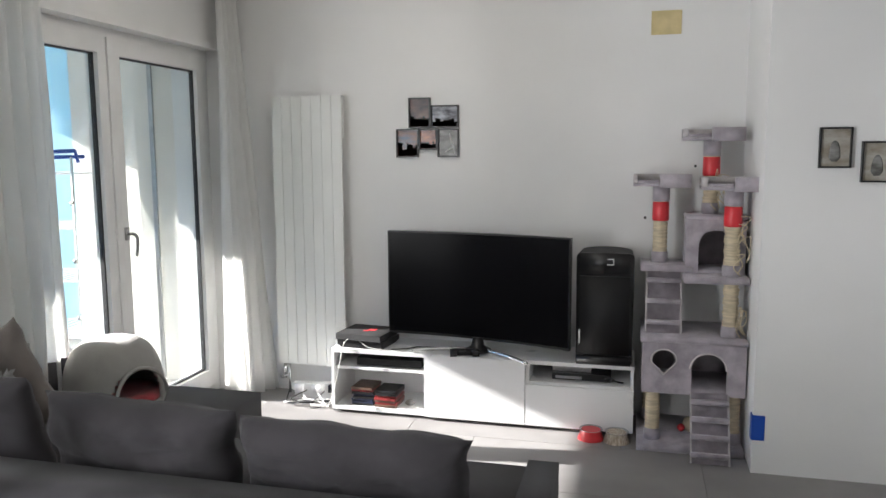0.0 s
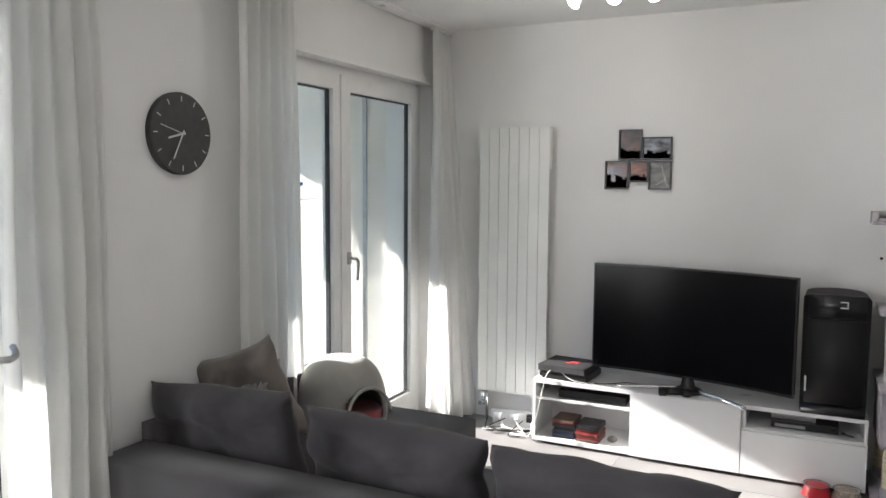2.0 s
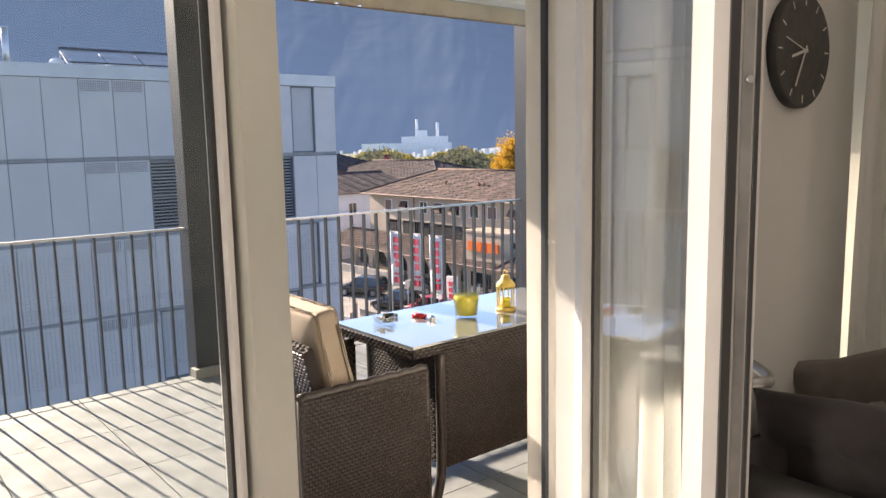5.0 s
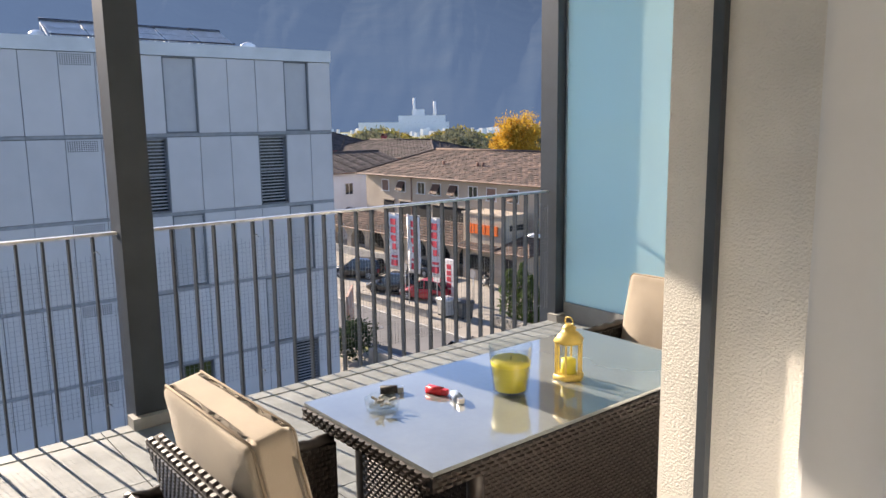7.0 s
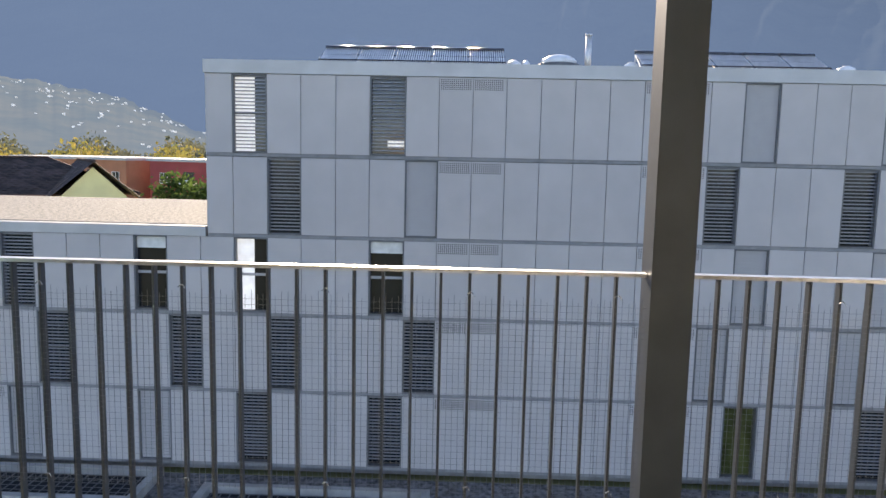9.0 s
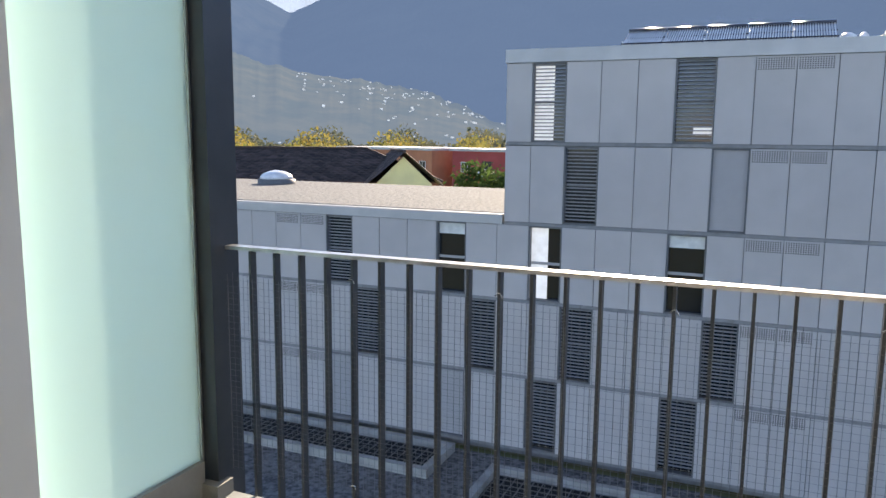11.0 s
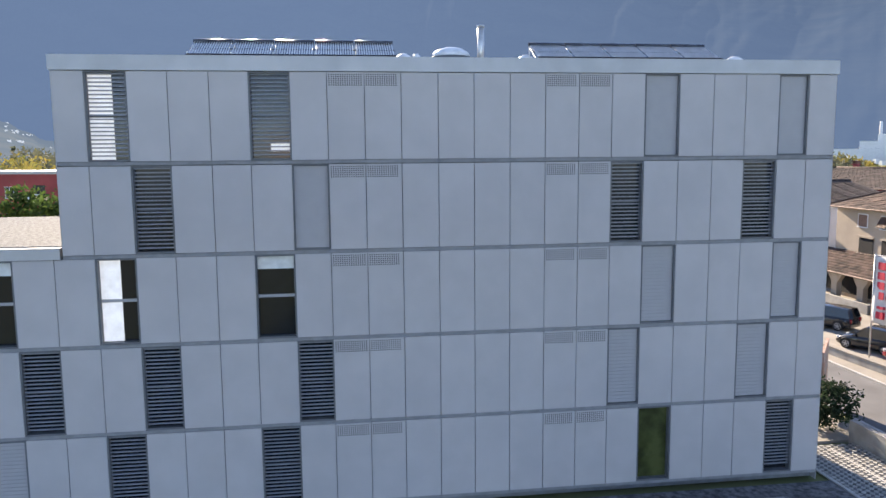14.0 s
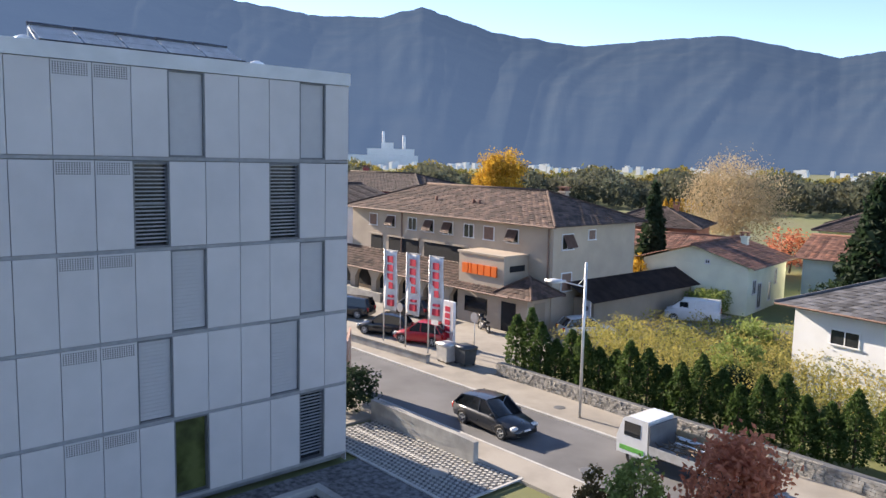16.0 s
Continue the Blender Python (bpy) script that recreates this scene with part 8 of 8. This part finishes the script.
for x, y, wy, m, lb in ((-108.0, -32.0, 12.0, REDW, "dark red apartment block with white balconies"), (-112.0, -50.0, 20.0, ORANGEW, "terracotta apartment block with flat roof")):
    ap = thing("apartment_block", (x, y, GR), lb, "building", "far apartment blocks", rz=-18)
    part("wall", boxes(((-6, -wy / 2, 0), (6, wy / 2, 10.6))), m, ap)
    part("roof", boxes(((-6.3, -wy / 2 - 0.3, 10.605), (6.3, wy / 2 + 0.3, 10.95)), bevel=0.05), PARAPET, ap)
    for z in (2.5, 5.3, 8.1):
        for k in range(int(wy / 4)):
            yy = -wy / 2 + 2.2 + k * 4
            if k % 2:
                bal = part("balcony", boxes(((6.0, yy - 1.2, z - 0.9), (7.3, yy + 1.2, z - 0.7)), ((7.2, yy - 1.2, z - 0.7), (7.3, yy + 1.2, z + 0.2))), WHITEW, ap)
                part("door", boxes(((5.98, yy - 0.8, z - 0.7), (6.02, yy + 0.8, z + 1.2))), WINDOW, bal)
            else:
                wall_window(ap, (6.0, yy, z + 0.3), 1.1, 1.3, "+x")
# factory in the valley
fa = thing("factory", (-716.0, 552.0, GZ), "white industrial plant with towers in the valley", "factory", rz=52)
part("hall", boxes(((-70, -14, 0), (34, 14, 14.5))), WHITEW, fa)
part("hall", boxes(((-24, -12, 14.6), (30, 12, 22))), WHITEW, fa)
part("tower", boxes(((-8, -8, 22.1), (6, 6, 29)), bevel=0.4), WHITEW, fa)
part("stack", tubes(((-6, 0, 22), (-6, 0, 42), 1.4), seg=12), WHITEW, fa)
part("stack", tubes(((18, 0, 22), (18, 0, 38), 1.8), seg=12), WHITEW, fa)
bm = bmesh.new()
rng = random.Random(31)
for i in range(160):
    a, r = radians(rng.uniform(15, 74)), rng.uniform(620, 1150)
    x, y, s = -math.sin(a) * r, math.cos(a) * r, rng.uniform(1.5, 4.5)
    bx(bm, (x - s, y - s, GZ - 0.1), (x + s, y + s, GZ + rng.uniform(3, 8.5)))
tagged(solid("valley_houses", bm, WHITEW, kind="stuff"), "pale houses scattered along the valley", "houses")
bm = bmesh.new()
# house walls carry the same painted haze glow as the hill
FAR_HOUSE = haze_glow("far house wall with painted haze", (0.60, 0.60, 0.58), (0.40, 0.37, 0.34), 0.05, (0.5, 0.6), (0.20, 0.24, 0.30))
for i in range(3600):
    x, y, z = HILL[rng.randrange(len(HILL))]
    a = math.degrees(math.atan2(-x, y))
    up = math.degrees(math.atan2(z, math.hypot(x, y)))
    town = math.exp(-((up - 3.3 - 0.1 * (a - 117)) / 0.55) ** 2) if 112 < a < 124 else 0.0
    town += 0.8 * math.exp(-((up - 1.7) / 0.5) ** 2) if 107 < a < 119 else 0.0
    town += 0.06 if 107 < a < 128 and up < 3.6 else 0.0
    if rng.random() > 0.6 * town * (0.4 + noise.noise(Vector((a * 1.3, up * 2.5, 3))) * 1.6):
        continue
    sx_, sy_ = rng.uniform(0.7, 1.8), rng.uniform(0.7, 1.8)
    x, y = x + rng.uniform(-4, 4), y + rng.uniform(-4, 4)
    bx(bm, (x - sx_, y - sy_, z - 6), (x + sx_, y + sy_, z + rng.uniform(0.9, 1.9)))
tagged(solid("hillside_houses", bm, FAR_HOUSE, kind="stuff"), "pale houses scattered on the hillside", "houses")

# ---- trees and planting ----
BARK = mat("grey brown bark", (0.12, 0.09, 0.065), 0.95, var=0.3, scale=3, fine=20, bump=0.8, bdist=0.02)
BARK_P = mat("pale bark", (0.36, 0.31, 0.24), 0.95, var=0.25, scale=3, fine=20)


def leafy(name, c1, c2, scale=0.9):
    """Leaves: part of the light passes through the blade."""
    m = mat(name, c1, 0.75, var=0.4, scale=scale, fine=6, col2=c2, spec=0.3, edge=(0.3, 0.7))
    nt = m.node_tree
    p = nt.nodes["Principled BSDF"]
    t = nt.nodes.new("ShaderNodeBsdfTranslucent")
    nt.links.new(p.inputs["Base Color"].links[0].from_socket, t.inputs[0])
    mx = nt.nodes.new("ShaderNodeMixShader")
    mx.inputs[0].default_value = 0.45
    nt.links.new(p.outputs[0], mx.inputs[1])
    nt.links.new(t.outputs[0], mx.inputs[2])
    nt.links.new(mx.outputs[0], nt.nodes["Material Output"].inputs[0])
    return m


L_THUJA = leafy("dark green thuja", (0.085, 0.135, 0.035), (0.04, 0.075, 0.02), 1.5)
L_YEL = leafy("golden autumn leaf", (0.62, 0.40, 0.06), (0.42, 0.23, 0.03))
L_RED = leafy("russet autumn leaf", (0.62, 0.24, 0.14), (0.40, 0.13, 0.08), 1.6)
L_LIME = leafy("pale green shrub leaf", (0.30, 0.36, 0.11), (0.16, 0.22, 0.06), 1.6)
L_VINE = leafy("yellowing vine leaf", (0.46, 0.37, 0.12), (0.26, 0.27, 0.08), 0.5)
L_WOOD = leafy("mixed autumn wood", (0.075, 0.095, 0.07), (0.11, 0.105, 0.065), 0.06)
L_WOOD2 = leafy("turning poplar leaf", (0.30, 0.22, 0.06), (0.12, 0.15, 0.045), 0.12)
L_DARK = leafy("dark conifer needle", (0.035, 0.06, 0.03), (0.018, 0.035, 0.018), 0.7)
L_PALE = leafy("pale dry twigs", (0.50, 0.40, 0.26), (0.36, 0.28, 0.17), 0.4)
L_BRONZE = leafy("bronze shrub leaf", (0.25, 0.16, 0.07), (0.12, 0.10, 0.04), 1.5)


def leaves(name, centres, spread, size, material, seed, parent=None, stuff=False, flat=0.0):
    """Many small bent leaf blades round the given clump centres."""
    rg = np.random.RandomState(seed)
    c = np.asarray(centres, float)
    n = len(c)
    p = c + rg.normal(0, 1, (n, 3)) * np.asarray(spread)
    a = rg.normal(0, 1, (n, 3))
    a[:, 2] *= 1 - flat
    a /= np.linalg.norm(a, axis=1)[:, None]
    b = np.cross(a, rg.normal(0, 1, (n, 3)))
    b /= np.linalg.norm(b, axis=1)[:, None]
    s = size * rg.uniform(0.6, 1.35, (n, 1))
    q = np.stack([p - a * s, p - b * s * 0.55 + np.cross(a, b) * s * 0.2, p + a * s, p + b * s * 0.55 + np.cross(a, b) * s * 0.2], 1).reshape(-1, 3)
    f = [(4 * i, 4 * i + 1, 4 * i + 2, 4 * i + 3) for i in range(n)]
    ob = raw(name, q.tolist(), f, material, parent)
    return tagged(ob, kind="stuff") if stuff else ob


def clumps(rg, n, k, rx, ry, rz, cz, gap=0.55):
    """n points in k clumps inside an ellipsoid; more near the outside, uneven."""
    d = rg.normal(0, 1, (k, 3))
    d /= np.linalg.norm(d, axis=1)[:, None]
    r = rg.uniform(gap, 1.0, (k, 1)) * rg.uniform(0.78, 1.08, (k, 1))
    cc = d * r * np.array([rx, ry, rz]) + np.array([0, 0, cz])
    return cc[rg.randint(0, k, n)], cc


def tree(name, at, h, r, material, label, seed, n=2600, size=0.16, trunk=0.35, bark=None, bare=0.25, group="", category="tree", k=70):
    t = thing(name, at, label, category, group)
    rg = np.random.RandomState(seed)
    hz = (h * (1 - bare)) / 2
    pts, cc = clumps(rg, n, k, r, r, hz, h - hz)
    bm = bmesh.new()
    top = h * 0.62
    bend = [Vector((0.04 * h * math.sin(i * 1.3 + seed), 0.04 * h * math.cos(i * 1.7 + seed), top * i / 4)) * (1 if i else 0) for i in range(5)]
    for i in range(4):
        tube(bm, bend[i], bend[i + 1], trunk * (1 - i * 0.2), trunk * (1 - (i + 1) * 0.2), seg=8, caps=False)
    part("trunk", bm, bark or BARK, t)
    bm = bmesh.new()
    for q in cc[:: max(1, len(cc) // 26)]:
        s = bend[2 + int(q[2] > h * 0.6)]
        e = Vector(q)
        m = s.lerp(e, 0.5) + Vector((0, 0, 0.05 * h))
        tube(bm, s, m, trunk * 0.32, trunk * 0.18, seg=6, caps=False)
        tube(bm, m, e, trunk * 0.18, trunk * 0.05, seg=5, caps=False)
    part("limb", bm, bark or BARK, t)
    leaves("crown", pts, (r * 0.16, r * 0.16, r * 0.14), size, material, seed + 1, t)
    return t


def conifer(name, at, h, r, material, label, seed, n=3000, size=0.16, group="", slim=False):
    t = thing(name, at, label, "tree", group)
    rg = np.random.RandomState(seed)
    part("trunk", tubes(((0, 0, 0), (0, 0, h * 0.9), max(0.05, r * 0.1)), seg=7), BARK, t)
    v = rg.uniform(0.02, 1, n) ** (0.8 if slim else 1.25)
    a = rg.uniform(0, 2 * math.pi, n)
    lump = 1 + 0.18 * np.sin(a * 3 + v * 17 + seed) + 0.1 * np.sin(a * 7 - v * 31)
    prof = (np.minimum(1, (1 - v) * 2.6) ** 0.8 * (0.75 + 0.25 * np.minimum(1, v * 6))) if slim else (1 - v) ** 0.85
    rr = r * prof * lump * np.sqrt(rg.uniform(0.45, 1, n))
    leaves("crown", np.stack([rr * np.cos(a), rr * np.sin(a), h * v + 0.03], 1), 0.04 * r + 0.02, size, material, seed + 1, t)
    return t


# thuja hedge behind the dry-stone wall
xs = [-36.0 + i * 0.98 for i in range(20)]
for i, x in enumerate(xs):
    y = 35.0 + 0.02 * i + 0.15 * math.sin(i * 2.1)
    hh = 2.9 + 0.5 * math.sin(i * 1.7) + (0.5 if i < 3 else 0)
    conifer("thuja", (x, y, GZ + 0.1), hh, 0.62, L_THUJA, "dark green column thuja in the hedge", 40 + i, 2300, 0.085, "thuja hedge", True)
# dry-stone wall, stone by stone
sw = thing("stone_wall", (-36.4, 33.75, GZ), "low dry-stone garden wall along the pavement", "stone wall", kind="structure", rz=-2.0)
part("core", boxes(((0, 0.06, -0.1), (26.0, 0.5, 0.72))), JOINT, sw)
rng = random.Random(77)
sm_ = []
for k in range(6):
    bm = boxes(((-0.5, -0.5, -0.5), (0.5, 0.5, 0.5)))
    for v in bm.verts:
        v.co += Vector((rng.uniform(-0.1, 0.1), rng.uniform(-0.12, 0.12), rng.uniform(-0.1, 0.1)))
    bev(bm, 0.12, 1, 0.3)
    sm_.append(mesh_of("stone", bm, STONES))
cnt = 0
for j in range(5):
    x = 0.0
    while x < 18.5 and cnt < 300:
        w = rng.uniform(0.22, 0.46)
        s = new("stone", rng.choice(sm_))
        s.parent = sw
        s.location = (x + w / 2, 0.07 + rng.uniform(-0.02, 0.02), 0.08 + j * 0.15)
        s.scale = (w * 0.95, 0.16, 0.145)
        x += w
        cnt += 1
bm = bmesh.new()
for j in range(5):
    x = 18.6
    while x < 25.9:
        w = rng.uniform(0.22, 0.46)
        bx(bm, (x + 0.01, 0.0 + rng.uniform(-0.02, 0.02), 0.01 + j * 0.15), (x + w - 0.01, 0.07, 0.145 + j * 0.15))
        x += w
tagged(part("stones", bm, STONES, sw), kind="stuff")

# vineyard-like orchard between hedge and drive
rg = np.random.RandomState(5)
pts = []
for i in range(26):
    x = -35.0 + i * 0.75
    m = 1500
    yy = rg.uniform(37.2, 46.5 + min(8, i * 0.5), m)
    zz = GZ + 0.3 + rg.uniform(0, 1, m) ** 0.6 * (2.1 + 0.4 * np.sin(yy * 1.9 + i))
    pts.append(np.stack([x + rg.normal(0, 0.22, m), yy, zz], 1))
tagged(leaves("orchard", np.concatenate(pts), 0.12, 0.075, L_VINE, 9, None, True), "rows of yellowing vines and low fruit trees", "vines")
pts = rg.uniform((-36, 36.8, GZ), (-15, 60, GZ + 0.5), (5000, 3))
tagged(leaves("undergrowth", pts, 0.15, 0.11, L_LIME, 19, None, True), "rough green undergrowth below the vines", "undergrowth")
for i in range(22):
    bm = tubes(*[((-35.0 + i * 0.9, 37.5 + j * 2.4, GZ), (-34.95 + i * 0.9, 37.55 + j * 2.4, GZ + 1.5), 0.035) for j in range(4)], seg=5)
    tagged(solid("vine_stems", bm, BARK, kind="stuff"), "thin vine stems and stakes", "vine stems")
tree("fruit_tree", (-25.5, 41.0, GZ), 3.4, 1.3, L_LIME, "yellow-green young fruit tree", 61, 1500, 0.11, 0.08, group="garden trees")
tree("fruit_tree", (-27.8, 47.5, GZ), 3.2, 1.4, L_LIME, "yellow-green young fruit tree", 62, 1500, 0.11, 0.08, group="garden trees")
tree("shrub", (-24.2, 38.6, GZ), 2.4, 0.9, L_DARK, "dark green round garden shrub", 63, 1400, 0.1, 0.06, bare=0.1, category="shrub")
for i, (x, y, h) in enumerate(((-16.6, 36.9, 2.6), (-15.4, 37.3, 2.3))):
    conifer("thuja", (x, y, GZ + 0.1), h, 0.6, L_THUJA, "dark green column thuja beside the lawn", 80 + i, 1500, 0.085, "thuja hedge", True)
hd = thing("hedge", (-38.4, 61.3, GZ), "clipped green hedge beside the cream house", "hedge")
g3 = np.random.RandomState(3).uniform((-1.2, -2.0, 0.05), (1.2, 2.0, 2.0), (3500, 3))
leaves("foliage", g3, 0.05, 0.1, L_LIME, 21, hd)
part("stem", tubes(*[((0, -1.8 + 0.6 * i, 0), (0, -1.8 + 0.6 * i, 1.4), 0.03) for i in range(7)], seg=5), BARK, hd)

# trees near the pavement below the balcony
tree("maple", (-15.3, 20.9, GZ - 0.1), 6.0, 1.4, L_RED, "small maple with russet autumn leaves", 71, 4200, 0.105, 0.11, bare=0.2, group="street trees", k=90)
tree("shrub", (-18.2, 20.8, GZ - 0.1), 4.5, 0.85, L_LIME, "pale green shrub tree beside the pavement", 72, 2800, 0.085, 0.08, bare=0.1, group="street trees", category="shrub")
tree("shrub", (-19.6, 20.6, GZ - 0.1), 3.4, 0.65, L_BRONZE, "bronze autumn shrub beside the pavement", 73, 2000, 0.085, 0.07, bare=0.1, group="street trees", category="shrub")
tree("maple", (-13.8, 35.8, GZ), 5.6, 1.5, L_BRONZE, "bronze-leaved young tree by the white house", 74, 2400, 0.1, 0.1, bare=0.25, group="street trees")
tree("shrub", (-36.6, 23.6, GZ), 2.2, 1.3, L_DARK, "dark green shrub behind the low wall", 75, 2000, 0.1, 0.07, bare=0.05, category="shrub")

# middle distance
tree("golden_tree", (-89.0, 88.8, GZ), 13.8, 4.1, L_YEL, "tall golden autumn tree behind the roofs", 81, 16000, 0.19, 0.4, bare=0.35)
tree("birch", (-56.3, 99.8, GZ), 13.6, 6.6, L_PALE, "wide pale tree with bare light branches", 82, 21000, 0.13, 0.42, BARK_P, 0.12, k=150)
conifer("spruce", (-46.6, 65.4, GZ), 10.6, 2.0, L_DARK, "tall dark spruce beside the supermarket", 83, 3400, 0.3)
conifer("spruce", (-28.2, 69.0, GZ), 11.4, 3.6, L_DARK, "large blue-green conifer behind the houses", 84, 5200, 0.36)
tree("shrub", (-45.2, 61.8, GZ), 4.0, 1.5, L_YEL, "bright yellow shrub beside the side wing", 85, 1200, 0.16, 0.1, bare=0.1, category="shrub")
tree("shrub", (-28.6, 62.5, GZ), 3.6, 2.2, L_DARK, "dark shrub beside the cream house", 86, 1500, 0.16, 0.1, bare=0.05, category="shrub")
tree("shrub", (-45.0, 92.0, GZ), 5.0, 3.2, L_RED, "red-leaved tree among the houses", 87, 1400, 0.2, 0.15, bare=0.1, category="tree")
for i in range(7):
    conifer("poplar", (-114.0 + i * 1.2, 176.0 + i * 0.72, GZ), 3.6, 0.6, L_YEL, "slim yellow poplar in a row", 90 + i, 500, 0.16, "row of poplars", True)


def woods(name, a0, a1, r0, r1, h, n, material, seed, size, label):
    """A belt of trees along the valley, as one mass of leaf clumps with an uneven top."""
    rg = np.random.RandomState(seed)
    k = n // 60
    a = np.radians(rg.uniform(a0, a1, k))
    r = rg.uniform(r0, r1, k)
    hh = h * rg.uniform(0.6, 1.1, k) * (0.8 + 0.2 * np.sin(a * 60))
    w = hh * 0.33
    idx = rg.randint(0, k, n)
    d = rg.normal(0, 1, (n, 3))
    d /= np.linalg.norm(d, axis=1)[:, None]
    d *= rg.uniform(0.7, 1.0, (n, 1))
    p = np.stack([-np.sin(a[idx]) * r[idx] + d[:, 0] * w[idx], np.cos(a[idx]) * r[idx] + d[:, 1] * w[idx], GZ + hh[idx] * 0.55 + d[:, 2] * hh[idx] * 0.45], 1)
    tagged(leaves(name, p, 0.3, size, material, seed + 1, None, True), label, "woods")


woods("river_wood", 8, 58, 215, 330, 10.5, 80000, L_WOOD, 101, 0.75, "belt of dark mixed trees along the river")
woods("river_wood", 14, 62, 330, 420, 11.0, 26000, L_WOOD2, 103, 1.0, "belt of yellowing trees in the valley")
woods("autumn_wood", 103, 142, 130, 190, 13.5, 90000, L_WOOD2, 105, 0.42, "autumn trees behind the yellow house")
woods("autumn_wood", 98, 142, 200, 330, 15.5, 50000, L_WOOD, 107, 0.7, "green and brown trees in the distance")
tree("garden_tree", (-76.0, -24.5, GZ), 10.2, 3.6, L_THUJA, "dark green garden tree behind the gravel roof", 110, 2600, 0.28, 0.2, bare=0.2)

# ---- floor and deck pieces ----
TX, TY = 1.2, 0.6
tile_me = mesh_of("tile", boxes(((0.0015, 0.0015, -0.006), (TX - 0.0015, TY - 0.0015, 0.0)), bevel=0.001, seg=1), FLOOR_TILE)
for i in range(6):
    for j in range(16):
        x, y = WM + 0.13 + i * TX - 0.4 * (j % 3), -3.0 + 0.03 + j * TY
        if x + TX > 4.2 + TX or y + TY > TVY + 0.3:
            continue
        p = new("tile", tile_me)
        p.parent = floor
        p.location = (x, y, 0.0)
deck = tagged(thing("balcony_floor", (0, 0, 0)), "pale stone slabs on the balcony floor", "floor", kind="structure")
DW, DL = 0.625, 0.60
slab_me = mesh_of("slab", boxes(((0.003, 0.003, -0.022), (DW - 0.003, DL - 0.003, 0.0)), bevel=0.003, seg=1), DECK)
for i in range(5):
    for j in range(11):
        p = new("slab", slab_me)
        p.parent = deck
        p.location = (-6.273 + i * DW, 0.09 + j * DL, BZ)
edge_me = mesh_of("edge_slab", boxes(((0.003, 0.003, -0.022), (0.095, DL - 0.003, 0.0)), bevel=0.003, seg=1), DECK)
for j in range(11):
    p = new("edge_slab", edge_me)
    p.parent = deck
    p.location = (-6.385, 0.09 + j * DL, BZ)
